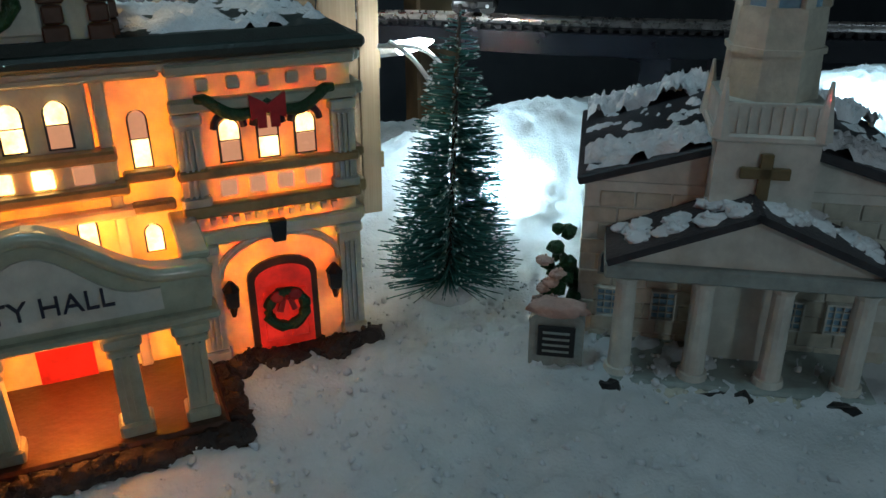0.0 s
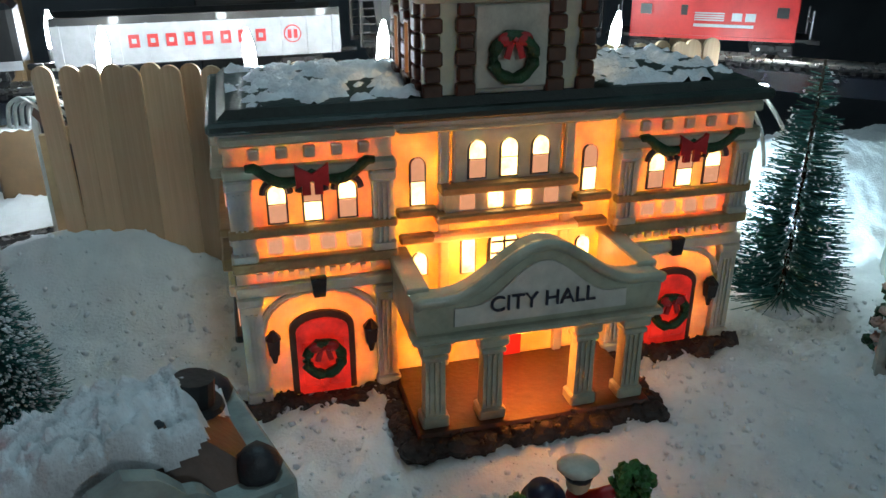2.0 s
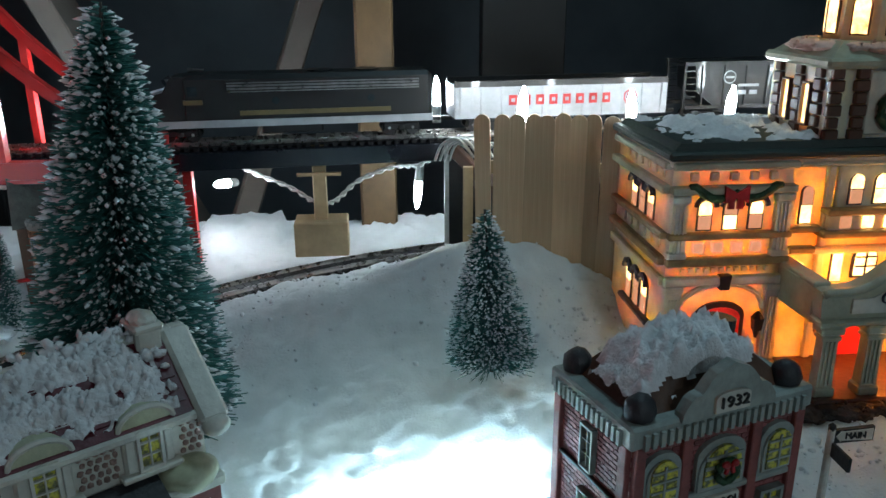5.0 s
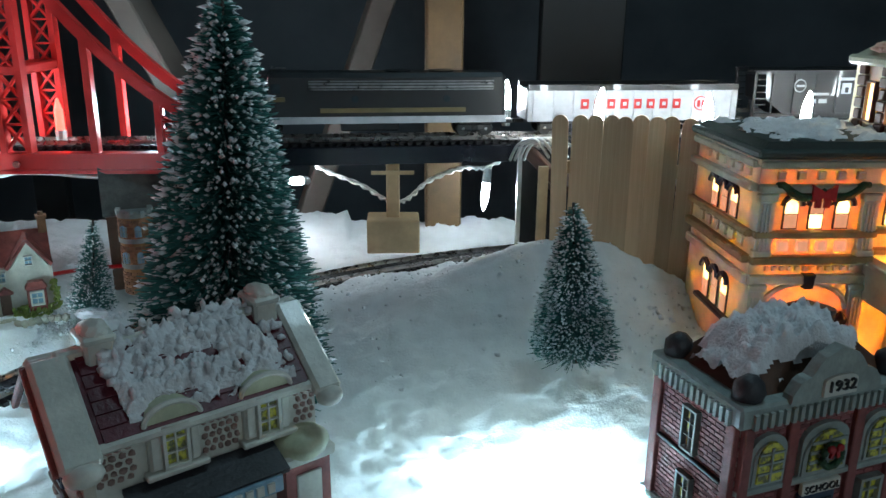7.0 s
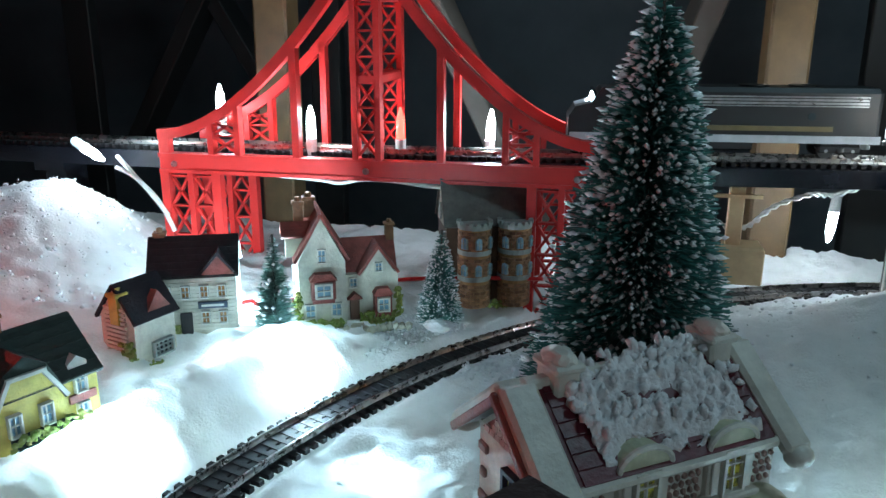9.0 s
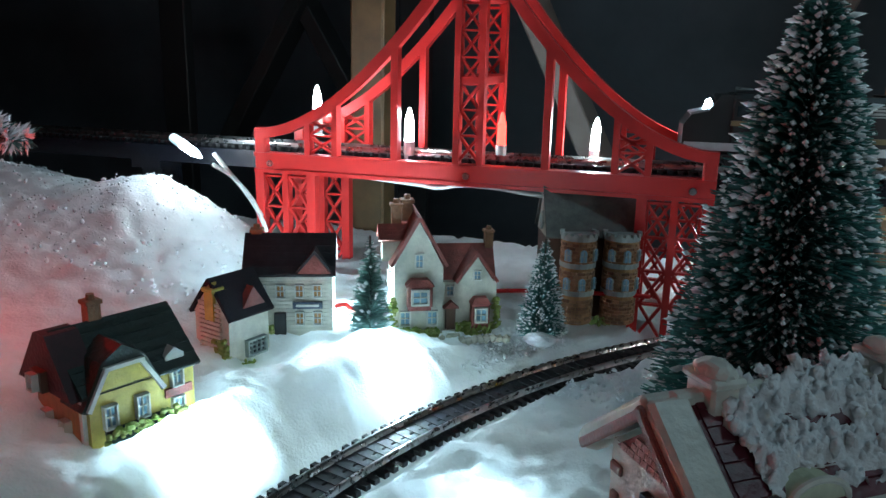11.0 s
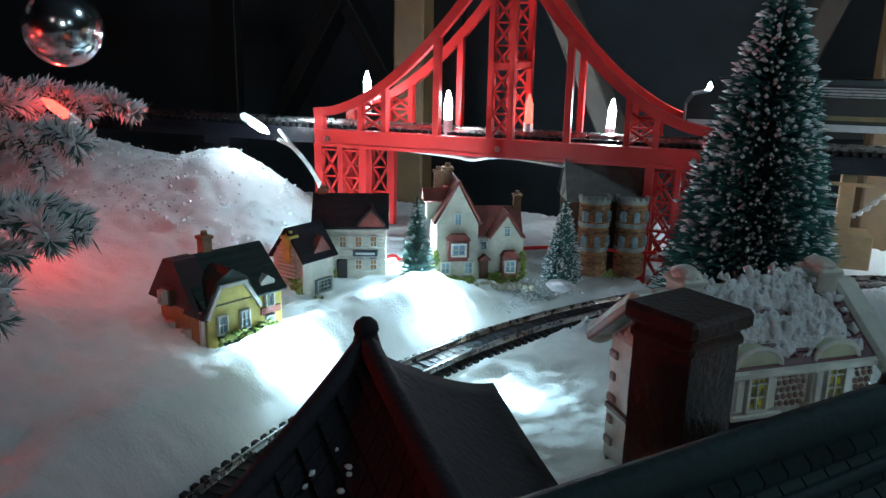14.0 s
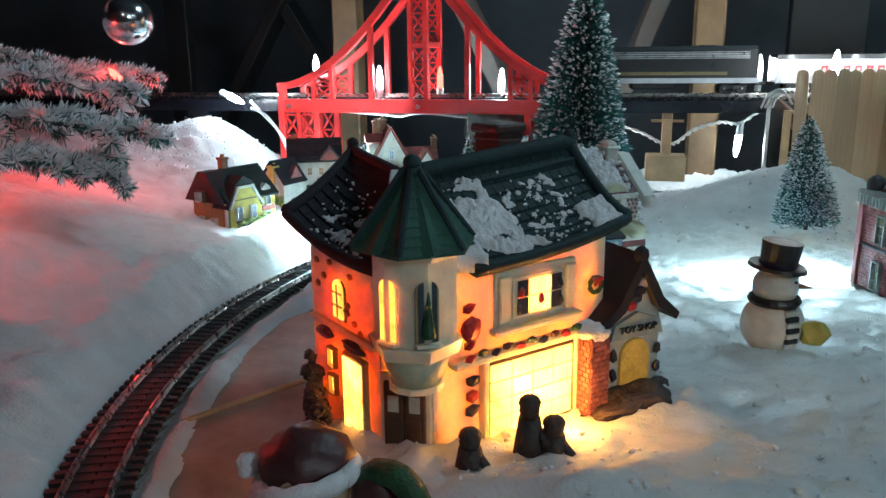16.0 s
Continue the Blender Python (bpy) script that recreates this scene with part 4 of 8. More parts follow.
    part("gable_moulding", tube(bm_new(), edge, 0.0022, 6), PORCELAIN2, hall, smooth=True)
    part("gable_panel", prism(bm_new(), [(-0.033, 0.0485), (0.033, 0.0485)] + [(x * 0.73, (z - 0.06) * 0.86 + 0.0555) for x, z in crown], py0 - 0.0010, py0 + 0.002), WHITEWALL, hall)
    part("cornice", box(bm_new(), (0, py0 + 0.002, 0.0445), (0.097, 0.010, 0.0030), bevel=0.0008), PORCELAIN2, hall)
    for side in (-1, 1):
        part("portico_side", box(bm_new(), (side * 0.0445, (py0 + py1) / 2 + 0.003, 0.0505), (0.006, py1 - py0 - 0.008, 0.019), bevel=0.0008), PORCELAIN2, hall)
        part("cornice", box(bm_new(), (side * 0.0445, (py0 + py1) / 2 + 0.003, 0.0605), (0.0085, py1 - py0 - 0.006, 0.0025), bevel=0.0006), PORCELAIN2, hall)
    words("lettering", "CITY HALL", 0.0085, DARKBLUE, hall, (0, py0 - 0.0015, 0.0555), width=0.040)
    # roof: green edge, flat top, snow
    bm = box(bm_new(), (0, deep / 2 - 0.001, top + 0.0018), (W + 0.009, deep + 0.010, 0.0042), bevel=0.0012)
    part("roof_edge", bm, SLATE, hall)
    part("roof", box(bm_new(), (0, deep / 2, top + 0.0052), (W + 0.003, deep + 0.003, 0.004), taper=0.96), SLATE, hall)
    part("cornice", box(bm_new(), (0, deep / 2, top - 0.0022), (W + 0.004, deep + 0.004, 0.0035), bevel=0.0008), PORCELAIN, hall)
    rng = random.Random(8)
    snow_patch(hall, "roof_snow", lambda u, v: (-hw + 0.003 + u * (2 * hw - 0.006), 0.002 + v * (deep - 0.006), top + 0.0074), 130, 50, 0.0034, 0.60, 1.3, SNOWCAP)
    # clock tower stage
    tz = top + 0.006
    part("tower", box(bm_new(), (0, 0.030, tz + 0.017), (0.066, 0.054, 0.036)), PORCELAIN, hall)
    for x in (-0.030, -0.0175, 0.0175, 0.030):
        for k in range(6):
            part("quoin", box(bm_new(), (x, 0.0022, tz + 0.003 + k * 0.0058), (0.0058 if k % 2 else 0.0074, 0.0036, 0.0053), bevel=0.0006), BROWN, hall)
    for sy in (0.010, 0.028, 0.048):
        for sx in (-1, 1):
            for k in range(6):
                part("quoin", box(bm_new(), (sx * 0.0335, sy, tz + 0.003 + k * 0.0058), (0.0036, 0.0058 if k % 2 else 0.0074, 0.0053), bevel=0.0006), BROWN, hall)
    part("tower_panel", box(bm_new(), (0, 0.0026, tz + 0.018), (0.028, 0.003, 0.030), bevel=0.0006), CREAM, hall)
    wreath(hall, pose(0, 0.0002, tz + 0.0145), 0.0078)
    for sx in (-1, 1):
        for sy in (0.019, 0.038):
            squared("window", 0.007, 0.020, BROWN, LITPANE, hall, pose(sx * 0.0333, sy, tz + 0.006, 0, 0, 90 * sx), 1, 1)
    part("tower_cornice", box(bm_new(), (0, 0.030, tz + 0.0365), (0.074, 0.062, 0.005), bevel=0.0014), PORCELAIN2, hall)
    part("tower_roof", box(bm_new(), (0, 0.030, tz + 0.042), (0.070, 0.058, 0.008), taper=0.72), PORCELAIN2, hall)
    bm = bm_new()
    for k in range(14):
        a = k * 2 * math.pi / 14
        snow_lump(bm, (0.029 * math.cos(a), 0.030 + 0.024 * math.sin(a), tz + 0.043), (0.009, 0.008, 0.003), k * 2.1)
    # the hall's warm glow is put into this snow's colour
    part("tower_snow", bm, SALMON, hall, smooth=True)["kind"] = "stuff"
    part("lantern_stage", cone(bm_new(), (0, 0.030, tz + 0.044), 0.0210, 0.0195, 0.030, 8, rz=22.5), PORCELAIN, hall)
    for k in range(8):
        m = pose(0, 0.030, 0, 0, 0, k * 45) @ pose(0, -0.0192, tz + 0.049)
        arched("window", 0.0070, 0.017, BROWN, LITPANE, hall, m)
    ring = [(0.0235 * math.cos(a), 0.030 + 0.0235 * math.sin(a), tz + 0.0715 - 0.0025 * abs(math.sin(4 * a))) for a in [2 * math.pi * j / 48 for j in range(49)]]
    part("garland", tube(bm_new(), ring, 0.0022, 6), GARLAND, hall, smooth=True)
    part("dome", ball(bm_new(), (0, 0.030, tz + 0.075), (0.022, 0.022, 0.020), 3), SLATE, hall, smooth=True)
    return hall


city_hall()
# the hall's bulbs: one in each room, one behind the portico gable, one under its roof
for x, y, z, w in ((0.026, 0.378, 0.062, 0.30), (0.102, 0.388, 0.070, 0.20), (0.178, 0.378, 0.062, 0.30)):
    lamp("hall_lamp", (x, y, z), w, (1.0, 0.54, 0.18), 0.004)
for x, y, z, w in ((0.083, 0.338, 0.066, 0.008), (0.125, 0.338, 0.066, 0.008), (0.102, 0.318, 0.036, 0.040), (0.102, 0.374, 0.150, 0.08)):
    lamp("hall_lamp", (x, y, z), w, (1.0, 0.27, 0.035), 0.003)

# ---- the school ----


def brick_wall(parent, w, h, m, bl=0.0046, bh=0.0019, skip=()):
    """Brick courses standing proud of a mortar face; skip holds openings (x0, x1, z0, z1)."""
    verts, faces = [], []
    rows = int(h / bh)
    for r in range(rows):
        off = 0 if r % 2 else bl / 2
        n = int(w / bl) + 2
        for k in range(n):
            x0, x1 = max(-w / 2, -w / 2 - off + k * bl + 0.00025), min(w / 2, -w / 2 - off + (k + 1) * bl - 0.00025)
            z0, z1 = r * bh + 0.0002, (r + 1) * bh - 0.0002
            if x1 - x0 < 0.0006 or any(a < (x0 + x1) / 2 < b and c < (z0 + z1) / 2 < d for a, b, c, d in skip):
                continue
            i = len(verts)
            y = -0.0004
            verts += [(x0, 0, z0), (x1, 0, z0), (x1, 0, z1), (x0, 0, z1), (x0, y, z0), (x1, y, z0), (x1, y, z1), (x0, y, z1)]
            faces += [(i + 4, i + 5, i + 6, i + 7), (i, i + 1, i + 5, i + 4), (i + 1, i + 2, i + 6, i + 5), (i + 2, i + 3, i + 7, i + 6), (i + 3, i, i + 4, i + 7)]
    verts = [tuple(m @ Vector(v)) for v in verts]
    ob = raw("brickwork", verts, faces, BRICKPIECE, parent)
    ob["kind"] = "stuff"
    return ob


BRICKPIECE = mat("brick_piece", (0.26, 0.085, 0.085), 0.55, 0.3, 150, 0.3, 700, island=0.35)


def school():
    # front along x, foot at the front's left corner
    ang = math.degrees(math.atan2(0.2317 - 0.2099, 0.0049 + 0.0648))
    W, D, H = 0.073, 0.046, 0.066
    sc = thing("school_house", pose(-0.0648, 0.2099, -0.003, 0, 0, ang), "red brick school with grey stone trim, yellow windows and snowy roof", "model house", "model houses")
    part("body", box(bm_new(), (W / 2, D / 2, H / 2), (W, D, H)), MORTAR, sc)
    wins = [(0.012, 0.0405), (0.061, 0.0405)]
    low = [(0.012, 0.010), (0.061, 0.010)]
    brick_wall(sc, W, H - 0.008, pose(W / 2, 0, 0))
    brick_wall(sc, D, H - 0.008, pose(0, D / 2, 0, 0, 0, -90))
    brick_wall(sc, D, H - 0.008, pose(W, D / 2, 0, 0, 0, 90))
    for x in (0.0022, W - 0.0022, 0.0215, W - 0.0215):
        part("pilaster", box(bm_new(), (x, -0.0012, H / 2 - 0.003), (0.0042, 0.0026, H - 0.008), bevel=0.0004), BRICK, sc)
    for y in (0.0024, D - 0.0024):
        part("pilaster", box(bm_new(), (-0.0010, y, H / 2 - 0.003), (0.0024, 0.0046, H - 0.008), bevel=0.0004), BRICK, sc)
    part("plinth", box(bm_new(), (W / 2, D / 2, 0.004), (W + 0.006, D + 0.006, 0.009), bevel=0.001), GREYSTONE, sc)
    part("cornice", box(bm_new(), (W / 2, D / 2, H - 0.0035), (W + 0.005, D + 0.005, 0.0085), bevel=0.001), GREYSTONE, sc)
    for k in range(22):
        part("dentil", box(bm_new(), (0.003 + k * (W - 0.006) / 21, -0.0032, H - 0.0045), (0.0016, 0.0014, 0.0055)), GREYSTONE, sc)
    for k in range(14):
        part("dentil", box(bm_new(), (-0.0032, 0.003 + k * (D - 0.006) / 13, H - 0.0045), (0.0014, 0.0016, 0.0055)), GREYSTONE, sc)
    part("string_course", box(bm_new(), (W / 2, 0.0, 0.0335), (W, 0.0044, 0.0028), bevel=0.0005), GREYSTONE, sc)
    part("string_course", box(bm_new(), (0, D / 2, 0.0345), (0.0040, D - 0.01, 0.0016), bevel=0.0004), BLACK, sc)
    # front windows
    for x, w in ((0.0115, 0.0105), (0.0365, 0.016), (0.0615, 0.0105)):
        part("window_surround", prism(bm_new(), arch_pts(w + 0.005, 0.0195, 10, 0.0065), -0.0022, 0.001, wall_at(x, 0, 0.0355)), GREYSTONE, sc)
        arched("window", w, 0.0150, GREYSTONE, YELLOWPANE, sc, wall_at(x, -0.0022, 0.0375), bars=4)
    wreath(sc, pose(0.0365, -0.0045, 0.0435), 0.0042)
    for x in (0.0115, 0.0615):
        squared("window", 0.0095, 0.0150, GREYSTONE, YELLOWPANE, sc, wall_at(x, -0.0010, 0.0125), 2, 3)
    part("sign_board", box(bm_new(), (0.0365, -0.0026, 0.0300), (0.0175, 0.0022, 0.0048), bevel=0.0004), WHITEWALL, sc)
    words("lettering", "SCHOOL", 0.0040, BLACK, sc, (0.0365, -0.0039, 0.0300), width=0.0158)
    dr = part("door", box(bm_new(), (0.0365, -0.0008, 0.0160), (0.0165, 0.0030, 0.0230), bevel=0.0004), NAVY, sc)
    for sx in (-1, 1):
        for z in (0.012, 0.0215):
            part("door_pane", box(bm_new(), (0.0365 + sx * 0.0042, -0.0025, z), (0.0042, 0.0008, 0.0055)), GREYPANE, dr)
    # side windows
    for z in (0.0375, 0.0105):
        squared("window", 0.0070, 0.0165, GREYSTONE, YELLOWPANE, sc, pose(0, D / 2, z, 0, 0, -90), 2, 3, proud=0.0012)
    # stepped gable with the year
    prof = [(-0.020, 0), (0.020, 0), (0.0195, 0.003)] + [(0.0125 + 0.006 * math.cos(a), 0.003 + 0.006 * math.sin(a)) for a in [math.pi * j / 8 for j in range(1, 5)]]
    prof += [(0.0095, 0.0130), (0.0070, 0.0155), (0, 0.0185)]
    prof += [(-x, z) for x, z in prof[::-1][1:-2]]
    part("gable", prism(bm_new(), prof, -0.0035, 0.001, wall_at(0.0365, 0, H - 0.0005)), GREYSTONE, sc)
    part("gable_panel", prism(bm_new(), arch_pts(0.0145, 0.0075, 8, 0.002), -0.0046, -0.0030, wall_at(0.0365, 0, H + 0.0006)), WHITEWALL, sc)
    words("lettering", "1932", 0.0058, BLACK, sc, (0.0365, -0.0050, H + 0.0042), width=0.0115)
    # roof with hipped core, balls at the corners, snow
    part("roof", moved(box(bm_new(), (0, 0, 0.0), (W - 0.004, D - 0.004, 0.014), taper=0.55), pose(W / 2, D / 2, H + 0.006)), BROWN, sc)
    for x, y in ((0.005, 0.004), (W - 0.005, 0.004), (0.005, D - 0.004), (W - 0.005, D - 0.004)):
        part("corner_ball", ball(bm_new(), (x, y, H + 0.0035), (0.0058, 0.0052, 0.0062), 2, 0.15), DARKROOF, sc, smooth=True)
    part("rear_arch", moved(ball(bm_new(), (0, 0, 0), (0.0105, 0.005, 0.0085), 3, 0.1), pose(W * 0.62, D * 0.46, H + 0.0065)), DARKROOF, sc, smooth=True)
    bm = cone(bm_new(), (0.060, 0.031, H - 0.004), 0.0048, 0.0046, 0.012, 12)
    cone(bm, (0.060, 0.031, H + 0.0080), 0.0085, 0.0078, 0.0014, 16, ry=8)
    cone(bm, (0.0602, 0.031, H + 0.0090), 0.0058, 0.0054, 0.0075, 14, ry=8)
    part("roof_vent", bm, BLACK, sc)
    rng = random.Random(4)

    def roof_at(u, v):
        x, y = 0.004 + u * (W - 0.008), 0.004 + v * (D - 0.008)
        e = min(1 - abs(2 * x / W - 1), 1 - abs(2 * y / D - 1)) / 0.45
        return x, y, H - 0.0005 + 0.014 * min(1, e)

    snow_patch(sc, "roof_snow", roof_at, 70, 50, 0.0062, 0.66, 2.2, SNOWCAP, scale=60)


school()
# ---- the station house ----


def station():
    ang = 35.3
    W, D, H, RH = 0.084, 0.046, 0.0600, 0.0215
    st = thing("station_house", pose(-0.2765, 0.2015, -0.003, 0, 0, ang), "white and stone house with red roof under snow and yellow windows", "model house", "model houses")
    part("body", box(bm_new(), (W / 2, D / 2, H / 2), (W - 0.004, D, H)), WHITEWALL, st)
    part("end_wall", box(bm_new(), (0.0016, D / 2, H / 2), (0.0036, D + 0.001, H + 0.0005)), CREAM, st)
    # end gables, hung with pale shingles
    for x0, x1 in ((0.0, 0.003), (W - 0.003, W)):
        part("gable", prism(bm_new(), [(0, H), (D, H), (D / 2, H + RH - 0.003)], x0, x1, Matrix(((0, 1, 0, 0), (1, 0, 0, 0), (0, 0, 1, 0), (0, 0, 0, 1)))), CREAM, st)
    end = pose(0, D / 2, H, 0, 0, -90)
    part("gable_panel", prism(bm_new(), [(-D / 2 + 0.004, 0.0005), (D / 2 - 0.004, 0.0005), (0, RH - 0.006)], -0.0016, 0.001, end), REDROOF, st)
    bm = bm_new()
    for r in range(6):
        for k in range(11):
            x = -0.0175 + k * 0.0034 + (0.0017 if r % 2 else 0)
            z = 0.0020 + r * 0.0023
            if abs(x) < (RH - 0.0085 - z) * (D / 2 - 0.006) / (RH - 0.0085):
                box(bm, (x, -0.0020, z), (0.0031, 0.0014, 0.0019), rx=-10)
    part("gable_shingle", moved(bm, end), SALMON, st)["kind"] = "stuff"
    # roof slopes with wide raised white verges that hang below the eave
    run = D / 2 + 0.004
    slope = math.degrees(math.atan2(RH, run))
    L = math.hypot(RH, run)
    sc, ss = math.cos(radians(slope)), math.sin(radians(slope))
    for sy in (-1, 1):
        c = (W / 2, D / 2 + sy * run / 2, H + RH / 2)
        part("roof", box(bm_new(), c, (W - 0.004, L, 0.003), rx=-sy * slope), MAROON, st)
        for x, w in ((-0.0010, 0.0125), (W - 0.0005, 0.0105)):
            LV = L + 0.0055
            off = (LV - L) / 2
            cc = (x, c[1] + sy * off * sc, c[2] - off * ss + 0.0012)
            vg = part("verge", box(bm_new(), cc, (w, LV, 0.0052), rx=-sy * slope, bevel=0.0014), WHITEWALL, st)
            tip = (x, D / 2 + sy * (run + 0.0045), H - 0.0035)
            part("verge_scroll", ball(bm_new(), tip, (w * 0.50, 0.0044, 0.0040), 2), WHITEWALL, vg, smooth=True)
        for r in range(7):
            f = (r + 0.5) / 7 - 0.5
            part("roof_tile", box(bm_new(), (c[0], c[1] + sy * f * L * sc, c[2] - f * L * ss + 0.0018), (W - 0.014, L / 7 * 0.92, 0.0012), rx=-sy * (slope - 4)), MAROON, st)
    for sy in (-1, 1):
        part("bargeboard", moved(box(bm_new(), (sy * run / 2, -0.0078, RH / 2 - 0.0018), (L + 0.004, 0.0022, 0.0030), ry=sy * slope, bevel=0.0005), end), REDROOF, st)
    part("ridge", box(bm_new(), (W / 2, D / 2, H + RH + 0.0010), (W - 0.002, 0.005, 0.004), bevel=0.001), WHITEWALL, st)
    for x in (0.0140, W - 0.0110):
        bm = box(bm_new(), (x, D / 2, H + RH + 0.0010), (0.0090, 0.0120, 0.0120), bevel=0.001)
        box(bm, (x, D / 2, H + RH + 0.0062), (0.0110, 0.0145, 0.0028), bevel=0.0009)
        ball(bm, (x, D / 2, H + RH + 0.0078), (0.0050, 0.0066, 0.0034), 3, 0.15)
        part("chimney", bm, WHITEWALL, st)
    snow_patch(st, "roof_snow", lambda u, v: (0.0120 + (W - 0.026) * u + 0.004 * v, D / 2 + 0.003 - (run + 0.001) * v, H + RH * (1 - 0.95 * v) + 0.0026), 110, 66, 0.0052, 0.69, 4.1, SNOWCAP, scale=95)
    rng = random.Random(44)
    bm = bm_new()
    for k in range(150):
        u, v = rng.uniform(0.16, 0.90), rng.uniform(0.0, 0.85)
        if rng.random() > 1.15 - v * 0.7:
            continue
        ball(bm, (W * u, D / 2 + 0.003 - run * v, H + RH * (1 - 0.95 * v) + rng.uniform(0.004, 0.0085)), (rng.uniform(0.0010, 0.0026), rng.uniform(0.0010, 0.0024), rng.uniform(0.0010, 0.0030)), 1, 0.8, k)
    part("roof_snow", bm, SNOWCAP, st, smooth=True)["kind"] = "stuff"
    # front windows that rise through the eave under round hoods
    for x in (0.0285, 0.0615):
        part("window_surround", box(bm_new(), (x, -0.0012, 0.0550), (0.0170, 0.0034, 0.0205), bevel=0.0006), WHITEWALL, st)
        part("window_hood", moved(prism(bm_new(), arch_pts(0.0185, 0.0062, 10, 0.0060), -0.0032, 0.014), pose(x, 0, 0.0628)), SAGEPALE, st)
        part("hood_rim", tube(bm_new(), [(x + 0.0094 * math.cos(a), -0.0030, 0.0628 + 0.0064 * math.sin(a)) for a in [math.pi * k / 10 for k in range(11)]], 0.0010, 6), WHITEWALL, st)
        squared("window", 0.0078, 0.0145, WHITEWALL, YELLOWPANE, st, wall_at(x, -0.0028, 0.0470), 2, 3)
        part("window_sill", box(bm_new(), (x, -0.0034, 0.0452), (0.0210, 0.0046, 0.0022), bevel=0.0005), WHITEWALL, st)
        for sx in (-1, 1):
            part("shutter", box(bm_new(), (x + sx * 0.0066, -0.0034, 0.0545), (0.0028, 0.0012, 0.0150), bevel=0.0003), WHITEWALL, st)
    part("eave", box(bm_new(), (W / 2, -0.0026, H + 0.0005), (W - 0.006, 0.0052, 0.0036), bevel=0.001), WHITEWALL, st)
    # patches of field stone
    rng = random.Random(12)
    for cx, hw, rows, cols in ((0.0450, 0.0066, 5, 5), (0.0770, 0.0042, 5, 3), (0.0100, 0.0062, 5, 4)):
        for r in range(rows):
            for c in range(cols):
                x = cx - hw + (c + 0.5 + (0.25 if r % 2 else -0.1)) * 2 * hw / cols
                part("stone", ball(bm_new(), (x, -0.0004, 0.0462 + r * 0.0027), (hw / cols * rng.uniform(0.75, 1.0), 0.0011, rng.uniform(0.0011, 0.0014)), 1, 0.35, r * 9 + c), STONEPINK, st)
    # awning and shop front below
    part("awning", box(bm_new(), (W * 0.44, -0.008, 0.0395), (W * 0.62, 0.015, 0.0022), rx=20), DARKROOF, st)
    part("sign_board", box(bm_new(), (W * 0.56, -0.0150, 0.0335), (0.026, 0.002, 0.0065), bevel=0.0004), BLUEPANE, st)
    for k in range(5):
        part("sign_bar", box(bm_new(), (W * 0.56 - 0.008 + k * 0.004, -0.0164, 0.0335), (0.0026, 0.001, 0.0036)), WHITEWALL, st)
    part("porch_hood", moved(ball(bm_new(), (0, 0, 0), (0.0105, 0.0095, 0.0060), 3, 0.1), pose(W - 0.0105, -0.004, 0.0390)), SAGEPALE, st, smooth=True)
    part("porch", box(bm_new(), (W - 0.0105, -0.004, 0.0355), (0.0215, 0.0135, 0.0048), bevel=0.001), WHITEWALL, st)
    part("porch", box(bm_new(), (W - 0.0105, -0.0035, 0.0165), (0.0180, 0.0105, 0.0330)), BRICK, st)
    part("porch_window", box(bm_new(), (W - 0.0105, -0.0092, 0.0200), (0.0100, 0.0012, 0.0180), bevel=0.0003), WHITEWALL, st)
    for x in (0.018, 0.042):
        squared("window", 0.012, 0.018, NAVY, YELLOWPANE, st, wall_at(x, -0.0004, 0.008), 2, 2)
    # end-wall windows, belt and quoins
    for z in (0.0390, 0.0080):
        squared("window", 0.0075, 0.0135, NAVY, YELLOWPANE, st, pose(-0.0004, D / 2, z, 0, 0, -90), 2, 2, edge=0.22)
    part("string_course", box(bm_new(), (0.0, D / 2, 0.0300), (0.0036, D, 0.0026), bevel=0.0006), BROWN, st)
    for sy in (0.003, D - 0.003):
        for k in range(6):
            part("quoin", box(bm_new(), (-0.0006, sy, 0.006 + k * 0.0092), (0.0016, 0.0058 if k % 2 else 0.0036, 0.0034), bevel=0.0005), STONEPINK, st)


station()

# ---- the church ----


